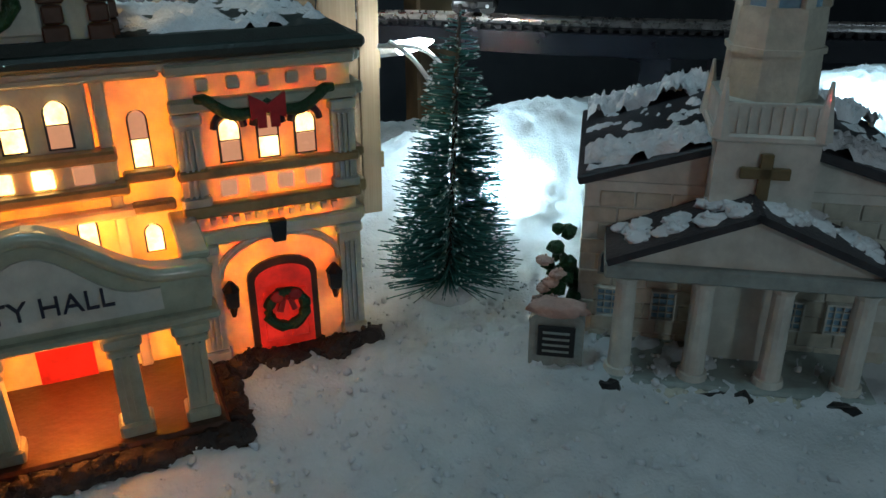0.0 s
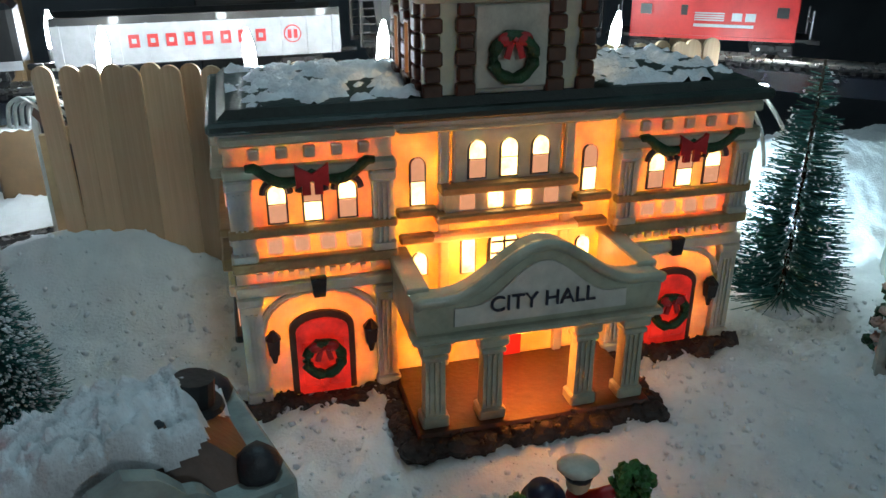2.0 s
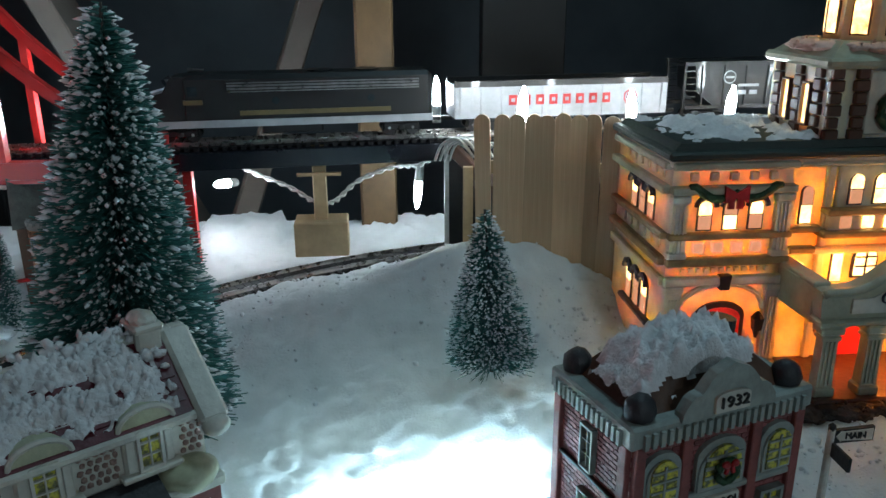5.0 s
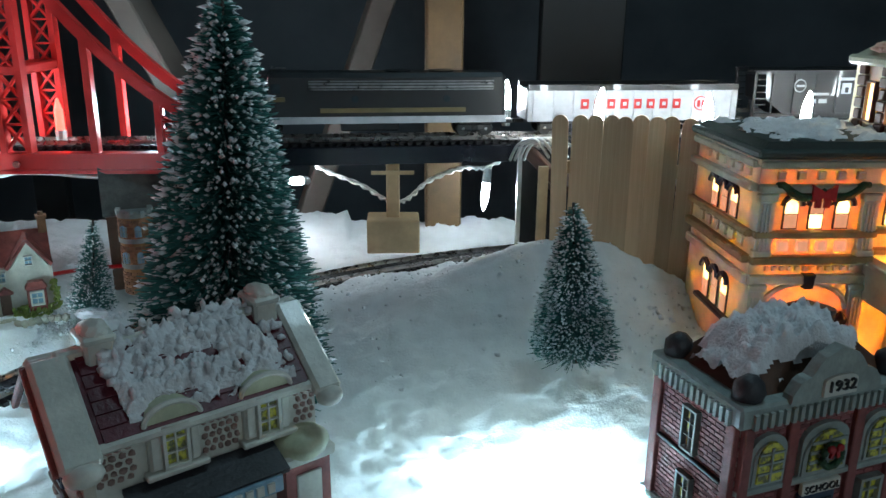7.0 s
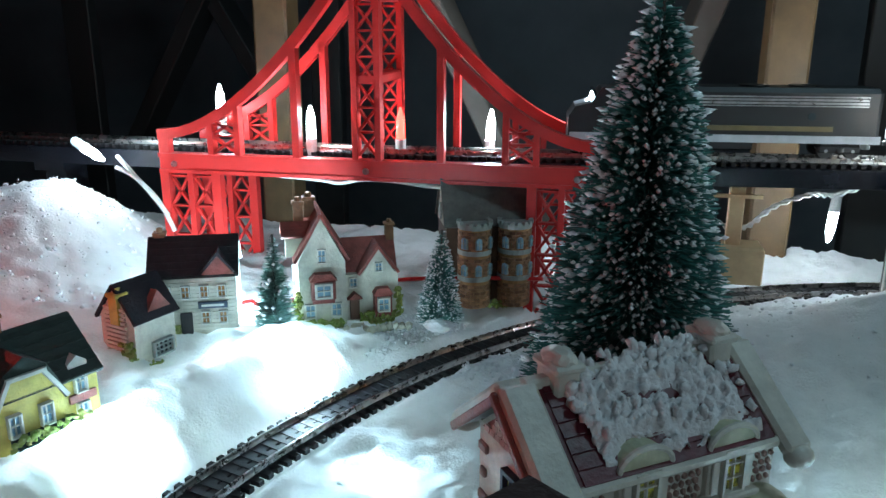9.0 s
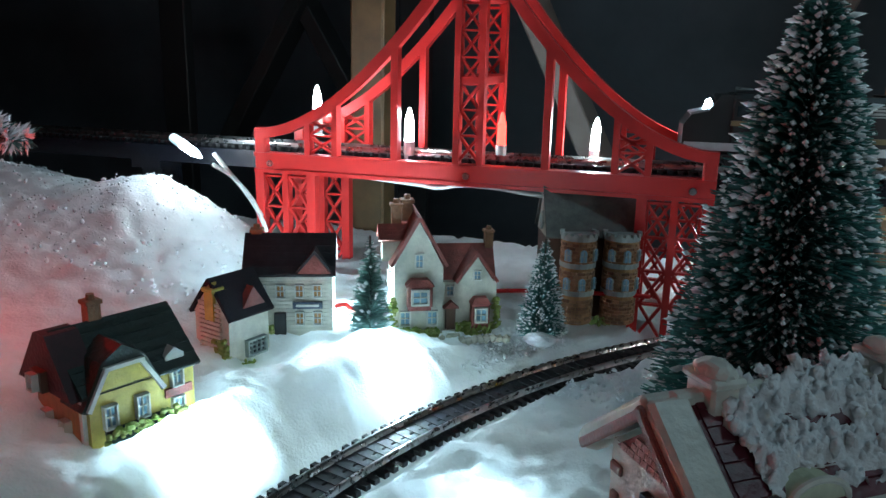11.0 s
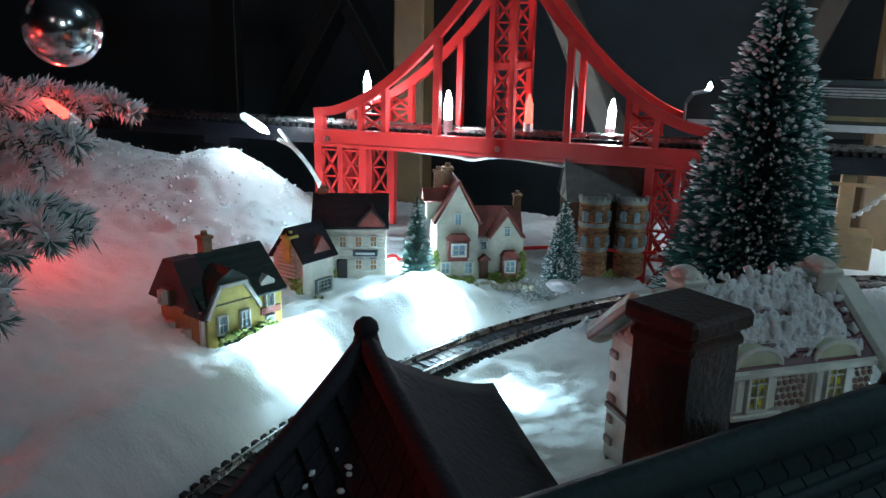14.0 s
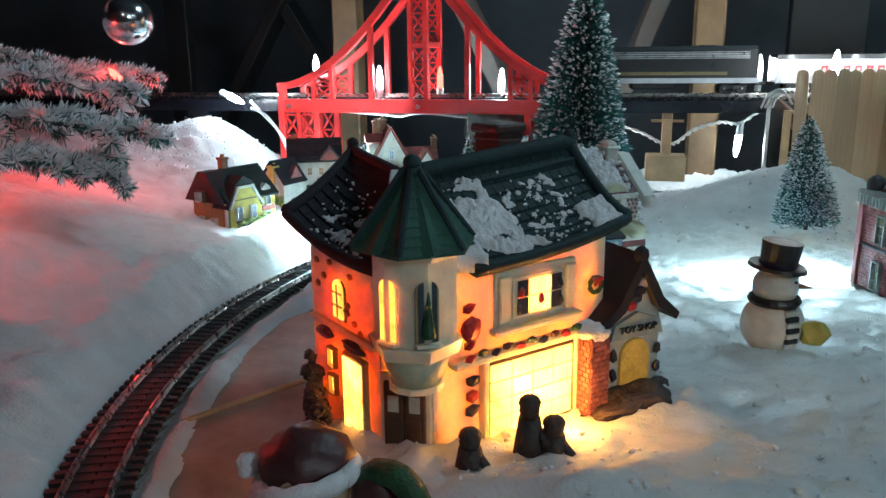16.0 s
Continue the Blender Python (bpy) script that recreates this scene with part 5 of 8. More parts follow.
def church():
    ch = thing("church", pose(0.2890, 0.3180, -0.002, 0, 0, -34), "unlit white porcelain church with columns, cross and snowy dark roof", "model house", "model houses")
    W, D, H, PK = 0.122, 0.092, 0.0720, 0.0185
    part("wall", box(bm_new(), (W / 2, D / 2, H / 2), (W, D, H)), WHITEWALL, ch)
    part("gable", prism(bm_new(), [(0, H), (W, H), (W / 2, H + PK)], 0.001, D - 0.001), WHITEWALL, ch)
    sl = math.degrees(math.atan2(PK, W / 2))
    L = math.hypot(PK, W / 2) + 0.004
    rng = random.Random(21)
    for sx in (-1, 1):
        c = (W / 2 + sx * (W / 4 + 0.001), D / 2, H + PK / 2 + 0.001)
        part("roof", box(bm_new(), c, (L, D + 0.006, 0.0035), ry=sx * sl, bevel=0.0006), DARKROOF, ch)
        # uneven snow, thickest along the back and the foot of the slope
        for v0, v1, cover, amp, seed in ((0.0, 0.22, 0.72, 0.0060, 1.2), (0.2, 0.9, 0.42, 0.0022, 2.6), (0.72, 1.0, 0.66, 0.0040, 5.3)):
            snow_patch(ch, "roof_snow", lambda u, v, v0=v0, v1=v1: (W / 2 + sx * (0.16 + 0.84 * u) * (W / 2 + 0.001), D * (1.02 - (v0 + (v1 - v0) * v) * 1.03), H + PK * (1 - (0.16 + 0.84 * u)) + 0.0035),
                       60, 40, amp, cover, seed + sx, SNOWCAP, None, 110)
    # stone courses on the front
    for r in range(10):
        for k in range(10):
            x = 0.006 + k * 0.0131 + (0.006 if r % 2 else 0)
            if x < W - 0.006:
                part("stone", box(bm_new(), (x, -0.0002, 0.006 + r * 0.0066), (0.0124, 0.0010, 0.0060), bevel=0.0003), CREAM, ch)
    # tower
    tx, ty = W / 2 - 0.001, 0.006
    part("tower", box(bm_new(), (tx, ty, 0.053), (0.034, 0.034, 0.106)), WHITEWALL, ch)
    part("tower_band", box(bm_new(), (tx, ty, 0.094), (0.037, 0.037, 0.003), bevel=0.0008), WHITEWALL, ch)
    for k in range(9):
        part("tower_flute", box(bm_new(), (tx - 0.0145 + k * 0.0036, ty - 0.0172, 0.1000), (0.0012, 0.0010, 0.010)), WHITEWALL, ch)
    for sx in (-1, 1):
        for sy in (-1, 1):
            part("pinnacle", cone(bm_new(), (tx + sx * 0.0165, ty + sy * 0.0165, 0.094), 0.0034, 0.0006, 0.020, 6), WHITEWALL, ch)
    part("belfry", cone(bm_new(), (tx, ty, 0.105), 0.0165, 0.0150, 0.031, 8, rz=22.5), CREAM, ch)
    part("belfry_band", cone(bm_new(), (tx, ty, 0.121), 0.0168, 0.0168, 0.002, 8, rz=22.5), CREAM, ch)
    part("belfry_window", cone(bm_new(), (tx, ty, 0.136), 0.0135, 0.0135, 0.016, 8, rz=22.5), BLUEPANE, ch)
    for k in range(8):
        a = radians(22.5 + k * 45)
        part("belfry_post", box(bm_new(), (tx + 0.0138 * math.cos(a), ty + 0.0138 * math.sin(a), 0.144), (0.0035, 0.0035, 0.016), rz=math.degrees(a)), CREAM, ch)
    part("steeple", cone(bm_new(), (tx, ty, 0.152), 0.0165, 0.0008, 0.055, 8, rz=22.5), DARKROOF, ch)
    bm = box(bm_new(), (tx, ty - 0.0178, 0.0785), (0.0042, 0.0020, 0.021), bevel=0.0003)
    box(bm, (tx, ty - 0.0178, 0.0820), (0.0165, 0.0020, 0.0040), bevel=0.0003)
    part("cross", bm, GOLD, ch)
    # porch: floor, columns, pediment
    py = -0.027
    part("porch_floor", box(bm_new(), (0.0570, py / 2 - 0.002, 0.004), (0.0980, -py + 0.006, 0.006), bevel=0.001), GREYSTONE, ch)
    for k in range(4):
        x = 0.0168 + k * 0.0266
        bm = cone(bm_new(), (x, py + 0.002, 0.009), 0.0042, 0.0036, 0.036, 14)
        cone(bm, (x, py + 0.002, 0.006), 0.0058, 0.0052, 0.0035, 14)
        cone(bm, (x, py + 0.002, 0.044), 0.0038, 0.0052, 0.0025, 14)
        part("column", bm, WHITEWALL, ch, smooth=False)
    x0, x1 = 0.0105, 0.1040
    part("architrave", box(bm_new(), ((x0 + x1) / 2, py / 2 - 0.001, 0.0495), (x1 - x0 + 0.004, -py + 0.004, 0.0060), bevel=0.0008), GREYSTONE, ch)
    part("pediment", prism(bm_new(), [(x0, 0.0525), (x1, 0.0525), ((x0 + x1) / 2, 0.0715)], py, 0), WHITEWALL, ch)
    s2 = math.degrees(math.atan2(0.019, (x1 - x0) / 2))
    L2 = math.hypot(0.019, (x1 - x0) / 2) + 0.003
    for sx in (-1, 1):
        part("porch_roof", box(bm_new(), ((x0 + x1) / 2 + sx * (x1 - x0) / 4, py / 2 - 0.001, 0.0630), (L2, -py + 0.006, 0.0026), ry=sx * s2), DARKROOF, ch)
        bm = bm_new()
        for k in range(16):
            f = rng.uniform(0.05, 0.95)
            snow_lump(bm, ((x0 + x1) / 2 + sx * f * (x1 - x0) / 2, rng.uniform(py + 0.004, -0.004), 0.0725 - 0.019 * f), (rng.uniform(0.004, 0.008), rng.uniform(0.003, 0.007), 0.0022), k * 2.7)
        part("porch_snow", bm, SNOWCAP, ch, smooth=True)["kind"] = "stuff"
    # door, windows
    dr = part("door", box(bm_new(), (W / 2 - 0.005, -0.0012, 0.022), (0.017, 0.003, 0.030), bevel=0.0004), BROWN, ch)
    for sx in (-1, 1):
        part("door_pane", box(bm_new(), (W / 2 - 0.005 + sx * 0.0024, -0.0030, 0.022), (0.0018, 0.0008, 0.0045)), CREAM, dr)
    part("fanlight", box(bm_new(), (W / 2 - 0.005, -0.0010, 0.0405), (0.018, 0.0024, 0.0045), bevel=0.0004), BROWN, ch)
    for x in (0.0120, 0.0330, 0.0800, 0.0970):
        squared("window", 0.0088, 0.0120, WHITEWALL, BLUEPANE, ch, wall_at(x, -0.0010, 0.0170), 3, 4, edge=0.08)
        arched("window", 0.0080, 0.0100, GREYSTONE, GREYPANE, ch, wall_at(x, -0.0008, 0.0355))
    # snowy stone steps and dark shrubs at the foot
    bm = bm_new()
    for k in range(14):
        snow_lump(bm, (0.004 + k * 0.0080, py - 0.005, 0.000), (0.008, 0.006, 0.0055), k * 1.1)
    part("footing", bm, CREAM, ch, smooth=True)["kind"] = "stuff"
    for x, s in ((0.013, 0.0055), (0.052, 0.0085), (0.060, 0.007), (0.094, 0.007)):
        part("foot_shrub", ball(bm_new(), (x, py - 0.0075, 0.0025), (s, 0.0045, 0.0048), 2, 0.6, x * 90), BLACK, ch)
    # dark shrub trees beside the corner
    bm = bm_new()
    for k in range(40):
        h = rng.random()
        a = rng.uniform(0, 6.28)
        r = 0.0095 * (1 - 0.7 * h)
        ball(bm, (-0.0075 + r * math.cos(a), 0.004 + r * math.sin(a), 0.004 + 0.046 * h), rng.uniform(0.0022, 0.0038), 1, 0.5, k)
    part("shrub", bm, GARLAND, ch)["kind"] = "stuff"
    bm = bm_new()
    for k in range(9):
        h = k / 9
        snow_lump(bm, (-0.012 + rng.uniform(-0.004, 0.004), -0.003 + rng.uniform(-0.004, 0.003), 0.008 + 0.034 * h), (0.0030, 0.0030, 0.0018), k)
    # white snow coloured salmon for the warm light on it
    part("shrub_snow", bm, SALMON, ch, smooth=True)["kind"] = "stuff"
    # notice board
    bm = prism(bm_new(), arch_pts(0.0205, 0.0240, 8, 0.004), -0.003, 0.003, pose(-0.0068, -0.021, 0.004))
    nb = part("notice_board", bm, GREYSTONE, ch)
    part("notice_panel", box(bm_new(), (-0.0068, -0.0256, 0.0165), (0.0140, 0.0014, 0.0130), bevel=0.0004), BLACK, nb)
    for k in range(4):
        part("notice_bar", box(bm_new(), (-0.0068, -0.0265, 0.0205 - k * 0.0026), (0.0100, 0.0005, 0.0008)), GREYSTONE, nb)
    # snow cap with the pinkish light painted in
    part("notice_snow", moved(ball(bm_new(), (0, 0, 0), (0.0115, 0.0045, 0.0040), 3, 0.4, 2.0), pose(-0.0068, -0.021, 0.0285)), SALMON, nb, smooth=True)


church()

# ---- the toy shop ----


def toy_shop():
    O = Vector((-0.2922, -0.0106, -0.002))       # where the two fronts meet
    ts = thing("toy_shop", Matrix.Translation(O), "lit cream porcelain toy shop with corner turret and dark snowy roofs", "model house", "model houses")
    F = pose(0, 0, 0, 0, 0, 47)       # long front: x runs along it, -y faces out
    G = pose(0, 0, 0, 0, 0, -41)      # short front: -x runs along it, -y faces out
    th, CH = 0.004, 0.014
    EZ, LEN, LL, DEEP = 0.076, 0.098, 0.066, 0.058

    def wl(x, y, z):
        return Vector((x, y, z)) - O

    # walls, with the corner cut off behind the turret
    part("wall", moved(box(bm_new(), ((CH + LEN) / 2, th / 2, EZ / 2), (LEN - CH, th, EZ)), F), PORCELAIN, ts)
    part("wall", moved(box(bm_new(), (LEN - th / 2, th + (DEEP - th) / 2, EZ / 2), (th, DEEP - th, EZ)), F), PORCELAIN, ts)
    part("wall", moved(box(bm_new(), (-(CH + LL) / 2, th / 2, EZ / 2), (LL - CH, th, EZ)), G), ORANGEPORC, ts)
    part("wall", moved(box(bm_new(), (-LL + th / 2, th + 0.030, EZ / 2), (th, 0.060, EZ)), G), ORANGEPORC, ts)
    part("corner_wall", box(bm_new(), (-0.0005, 0.0117, EZ / 2), (0.0200, th, EZ)), PORCELAIN, ts)

    # curved roof slopes
    M = wl(-0.3010, 0.0310, 0.1000)

    def patch(e0, e1, r0, r1, lift0, lift1, bow=1.5):
        """A sagging slope from the ridge r0-r1 down to the eave e0-e1, whose ends curl up."""
        def at(u, v, up=0.0):
            e, r = e0.lerp(e1, u), r0.lerp(r1, u)
            ez = e.z + lift0 * (1 - u) ** 2.5 + lift1 * u ** 2.5
            p = r.lerp(e, v)
            return Vector((p.x, p.y, r.z + (ez - r.z) * (1 - (1 - v) ** bow) + up))
        return at

    def sheet(name, at, material, thick=0.003, nu=14, nv=12):
        bm = bm_new()
        a = [[bm.verts.new(at(i / nu, j / nv)) for i in range(nu + 1)] for j in range(nv + 1)]
        b = [[bm.verts.new(at(i / nu, j / nv, -thick)) for i in range(nu + 1)] for j in range(nv + 1)]
        for j in range(nv):
            for i in range(nu):
                bm.faces.new((a[j][i], a[j][i + 1], a[j + 1][i + 1], a[j + 1][i]))
                bm.faces.new((b[j][i], b[j + 1][i], b[j + 1][i + 1], b[j][i + 1]))
        for j in range(nv):
            bm.faces.new((a[j][0], a[j + 1][0], b[j + 1][0], b[j][0]))
            bm.faces.new((a[j][nu], b[j][nu], b[j + 1][nu], a[j + 1][nu]))
        for i in range(nu):
            bm.faces.new((a[0][i], b[0][i], b[0][i + 1], a[0][i + 1]))
            bm.faces.new((a[nv][i], a[nv][i + 1], b[nv][i + 1], b[nv][i]))
        bmesh.ops.recalc_face_normals(bm, faces=bm.faces)
        return part(name, bm, material, ts, smooth=True)

    def shingled(at, material, rows, cols, outer):
        rf = sheet("roof", at, material)
        bm = bm_new()
        for r in range(rows):
            for c in range(cols):
                u0, u1 = (c + (0.5 if r % 2 else 0.0)) / (cols + 0.5), (c + (1.42 if r % 2 else 0.92)) / (cols + 0.5)
                q = [at(u0, r / rows, 0.0004), at(u1, r / rows, 0.0004), at(u1, (r + 0.94) / rows, 0.0012), at(u0, (r + 0.94) / rows, 0.0012)]
                low = [p - Vector((0, 0, 0.0012)) for p in q]
                vs = [bm.verts.new(p) for p in q + low]
                for f in ((0, 1, 2, 3), (3, 2, 6, 7), (0, 3, 7, 4), (1, 5, 6, 2)):
                    bm.faces.new([vs[k] for k in f])
        bmesh.ops.recalc_face_normals(bm, faces=bm.faces)
        part("shingles", bm, material, rf)["kind"] = "stuff"
        part("verge", tube(bm_new(), [at(outer, k / 12, 0.0010) for k in range(13)], 0.0024, 7), material, rf, smooth=True)
        part("eave", tube(bm_new(), [at(k / 12, 1, 0) for k in range(13)], 0.0022, 7), material, rf, smooth=True)
        return rf

    plum = patch(wl(-0.3482, 0.0251, 0.0735), wl(-0.2990, -0.0065, 0.0735), wl(-0.3417, 0.0880, 0.1020), M, 0.0125, 0)
    teal = patch(wl(-0.2680, 0.0040, 0.0730), wl(-0.2166, 0.0612, 0.0745), M, wl(-0.2426, 0.0810, 0.1080), 0, 0.0070)
    shingled(plum, PURPLE, 9, 12, 0)
    shingled(teal, TEAL, 10, 16, 1)
    # far slopes
    back = Vector((0.022, 0.026, 0))
    sheet("roof", patch(wl(-0.3417, 0.0880, 0.082) + back, M + back - Vector((0, 0, 0.022)), wl(-0.3417, 0.0880, 0.1020), M, 0.004, 0), PURPLE)
    back = Vector((-0.025, 0.023, 0))
    sheet("roof", patch(M + back - Vector((0, 0, 0.022)), wl(-0.2426, 0.0810, 0.084) + back, M, wl(-0.2426, 0.0810, 0.1080), 0, 0.004), TEAL)
    part("ridge", tube(bm_new(), [teal(k / 10, 0, 0.0015) for k in range(11)], [0.0034] * 11, 8), TEAL, ts, smooth=True)
    part("ridge", tube(bm_new(), [teal(k / 10, 0.16, 0.0010) for k in range(11)], 0.0011, 6), TEAL, ts, smooth=True)
    part("ridge", tube(bm_new(), [plum(k / 10, 0, 0.0008) for k in range(11)], 0.0024, 7), PURPLE, ts, smooth=True)
    for p, mm in ((plum(0, 0, 0), PURPLE), (teal(1, 0, 0), TEAL)):
        part("finial", moved(ball(cone(bm_new(), (0, 0, -0.002), 0.0040, 0.0022, 0.006, 8), (0, 0, 0.0040), 0.0028, 2), Matrix.Translation(p)), mm, ts, smooth=True)
    # gable walls under the roofs
    part("gable", moved(prism(bm_new(), [(0.002, EZ - 0.002), (0.056, EZ - 0.002), (0.028, 0.101)], -0.002, 0.002, pose(LEN - 0.003, 0, 0, 0, 0, 90)), F), PORCELAIN, ts)
    part("gable", moved(prism(bm_new(), [(0.002, EZ - 0.002), (0.062, EZ - 0.002), (0.036, 0.095)], -0.002, 0.002, pose(-LL + 0.003, 0, 0, 0, 0, 90)), G), ORANGEPORC, ts)
    # snow in the valley behind the turret, and scattered on the slopes
    valley = patch(wl(-0.3010, -0.0050, 0.0765), wl(-0.2640, 0.0060, 0.0755), M + Vector((-0.006, 0.002, 0)), M + Vector((0.006, 0.002, 0)), 0, 0, 1.25)
    sheet("valley_snow", lambda u, v, up=0.0: valley(u, v, up + (0.0030 + 0.0012 * math.sin(u * 9 + v * 13) * math.sin(v * 17) if up == 0 else 0.0)), SNOWCAP, 0.004, 22, 26)
    snow_patch(ts, "roof_snow", lambda u, v: tuple(teal(0.02 + 0.36 * u + 0.10 * v, 0.12 + 0.86 * v, 0.0016)), 90, 104, 0.0026, 0.57, 0.4, SNOWCAP, None, 130)
    snow_patch(ts, "roof_snow", lambda u, v: tuple(teal(0.35 + 0.58 * u, 0.10 + 0.86 * v, 0.0013)), 130, 110, 0.0009, 0.33, 2.4, SNOWCAP, None, 280)
    snow_patch(ts, "roof_snow", lambda u, v: tuple(teal(0.78 + 0.20 * u, 0.62 + 0.36 * v, 0.0014)), 30, 24, 0.0020, 0.64, 5.1, SNOWCAP, None, 120)
    snow_patch(ts, "roof_snow", lambda u, v: tuple(plum(0.20 + 0.62 * u, 0.42 + 0.54 * v, 0.0013)), 120, 80, 0.0009, 0.38, 3.3, SNOWCAP, None, 260)
    rng = random.Random(31)
    for at, lo, hi, n in ((teal, 0.05, 0.95, 90), (plum, 0.15, 0.85, 60)):
        bm = bm_new()
        for k in range(n):
            ball(bm, tuple(at(rng.uniform(lo, hi), rng.uniform(0.25, 0.98), 0.0014)), (rng.uniform(0.0003, 0.0009), rng.uniform(0.0003, 0.0009), 0.0005), 1, 0.5, k)
        part("roof_snow", bm, SNOWCAP, ts, smooth=True)["kind"] = "stuff"
    # chimney stack on the far side
    cm = Matrix.Translation(wl(-0.2765, 0.1045, 0)) @ pose(0, 0, 0, 0, 0, 52)
    bm = box(bm_new(), (0, 0, 0.056), (0.0150, 0.0150, 0.112))
    box(bm, (0, 0, 0.1125), (0.0190, 0.0190, 0.0042), bevel=0.0010)
    box(bm, (0, 0, 0.1080), (0.0168, 0.0168, 0.0026), bevel=0.0008)
    part("chimney", moved(bm, cm), CHIMDARK, ts)
    # unseen slabs that stop lamplight leaking up to the roof and chimney
    part("light_baffle", moved(box(bm_new(), (0.056, 0.031, EZ - 0.004), (0.080, 0.050, 0.002)), F), PORCELAIN, ts)
    part("light_baffle", moved(box(bm_new(), (-0.038, 0.030, EZ - 0.008), (0.052, 0.050, 0.002)), G), PORCELAIN, ts)
    part("wall", moved(box(bm_new(), (0.068, DEEP - th / 2, EZ / 2), (0.056, th, EZ)), F), PORCELAIN, ts)
    # corner turret on a corbel
    T = pose(0.0047, 0.0036, 0, 0, 0, 3)
    part("turret", moved(cone(bm_new(), (0, 0, 0.052), 0.0148, 0.0148, 0.034, 6, rz=-30), T), PORCELAIN, ts)
    part("turret_corbel", moved(cone(bm_new(), (0, 0, 0.0355), 0.0085, 0.0128, 0.013, 12, rz=-30), T), SAGEPALE, ts, smooth=True)
    part("turret_band", moved(cone(bm_new(), (0, 0, 0.0480), 0.0152, 0.0168, 0.0050, 6, rz=-30), T), PORCELAIN, ts)
    part("turret_band", moved(cone(bm_new(), (0, 0, 0.0345), 0.0100, 0.0100, 0.0022, 12, rz=-30), T), PORCELAIN, ts)
    part("turret_eave", moved(cone(bm_new(), (0, 0, 0.0835), 0.0172, 0.0200, 0.0034, 6, rz=-30), T), PORCELAIN, ts)
    sp = part("spire", moved(cone(bm_new(), (0, 0, 0.0868), 0.0212, 0.0022, 0.0245, 6, rz=-30), T), GREENROOF, ts)
    for k in range(6):
        a0, a1 = radians(-30 + 60 * k), radians(30 + 60 * k)
        bm = bm_new()
        for r in range(9):
            f0, f1 = r / 9, (r + 0.94) / 9
            q = []
            for f, lift in ((f0, 1.045), (f1, 1.010)):
                rad = (0.0212 + (0.0022 - 0.0212) * f) * lift
                for a in (a0, a1):
                    q.append(Vector((rad * math.cos(a), rad * math.sin(a), 0.0868 + 0.0245 * f + 0.0003)))
            drop = [p - Vector((0, 0, 0.0012)) for p in q[:2]]
            vs = [bm.verts.new(p) for p in (q[0], q[1], q[3], q[2], drop[0], drop[1])]
            bm.faces.new(vs[:4])
            bm.faces.new((vs[4], vs[5], vs[1], vs[0]))
        part("spire_shingles", moved(bm, T), GREENROOF, sp)["kind"] = "stuff"
        part("spire_rib", moved(tube(bm_new(), [(0.0218 * math.cos(a0), 0.0218 * math.sin(a0), 0.0872), (0.0030 * math.cos(a0), 0.0030 * math.sin(a0), 0.1118)], 0.0012, 6), T), TEAL, sp)
    part("finial", moved(ball(cone(bm_new(), (0, 0, 0.1095), 0.0036, 0.0030, 0.0030, 10), (0, 0, 0.1140), (0.0032, 0.0032, 0.0028), 2), T), TEAL, sp, smooth=True)
    for a, pane in ((-30, LITPANE_DEEP), (30, GREYPANE)):
        m = T @ pose(0, 0, 0, 0, 0, a) @ pose(0, -0.0128, 0.0555)
        arched("window", 0.0066, 0.0215, OCHRE if pane is GREYPANE else PORCELAIN, pane, ts, m, proud=0.0006)
        if pane is GREYPANE:
            part("window_tree", moved(cone(bm_new(), (0, -0.0018, 0.002), 0.0026, 0.0002, 0.016, 7), m), GARLAND, ts)
            part("window_star", moved(ball(bm_new(), (0, -0.0022, 0.0125), (0.0012, 0.0006, 0.0012), 1), m), YELLOWWALL, ts)
        part("window_sill", moved(box(bm_new(), (0, -0.0012, -0.0010), (0.0088, 0.0028, 0.0016), bevel=0.0004), m), PORCELAIN, ts)
    # shop door under the turret
    dm = pose(-0.0010, 0.0097, 0.006)
    part("door_surround", moved(box(bm_new(), (0, -0.0006, 0.0145), (0.0195, 0.002, 0.0310), bevel=0.0005), dm), PORCELAIN, ts)
    for sx in (-1, 1):
        dd = part("door_leaf", moved(box(bm_new(), (sx * 0.0040, -0.0018, 0.0135), (0.0076, 0.0026, 0.0275), bevel=0.0004), dm), BROWN, ts)
        part("door_pane", moved(box(bm_new(), (sx * 0.0040, -0.0034, 0.0190), (0.0040, 0.0008, 0.0062)), dm), CREAM, dd)
        part("door_panel", moved(box(bm_new(), (sx * 0.0040, -0.0033, 0.0080), (0.0046, 0.0010, 0.0085), bevel=0.0003), dm), BROWN, dd)
    # long front: shop window, upper window, trims
    sw = part("shop_window", moved(box(bm_new(), (0.0580, -0.0012, 0.0200), (0.0440, 0.003, 0.0320), bevel=0.0006), F), BROWN, ts)
    for i in range(4):
        for j in range(4):
            part("pane", moved(box(bm_new(), (0.0580 + (i - 1.5) * 0.0104, -0.0028, 0.0200 + (j - 1.5) * 0.0074), (0.0096, 0.0012, 0.0067)), F), LITPANE_HOT, sw)
    for x, w in ((0.0355, 0.0026), (0.0815, 0.0026)):
        part("shop_pilaster", moved(box(bm_new(), (x, -0.0016, 0.0200), (w, 0.0040, 0.0340), bevel=0.0005), F), PORCELAIN, ts)
    part("upper_panel", moved(box(bm_new(), (0.0605, -0.0008, 0.0590), (0.0400, 0.0022, 0.0225), bevel=0.0006), F), PORCELAIN, ts)
    fr = part("upper_window", moved(box(bm_new(), (0.0605, -0.0018, 0.0590), (0.0250, 0.0030, 0.0165), bevel=0.0005), F), PORCELAIN, ts)
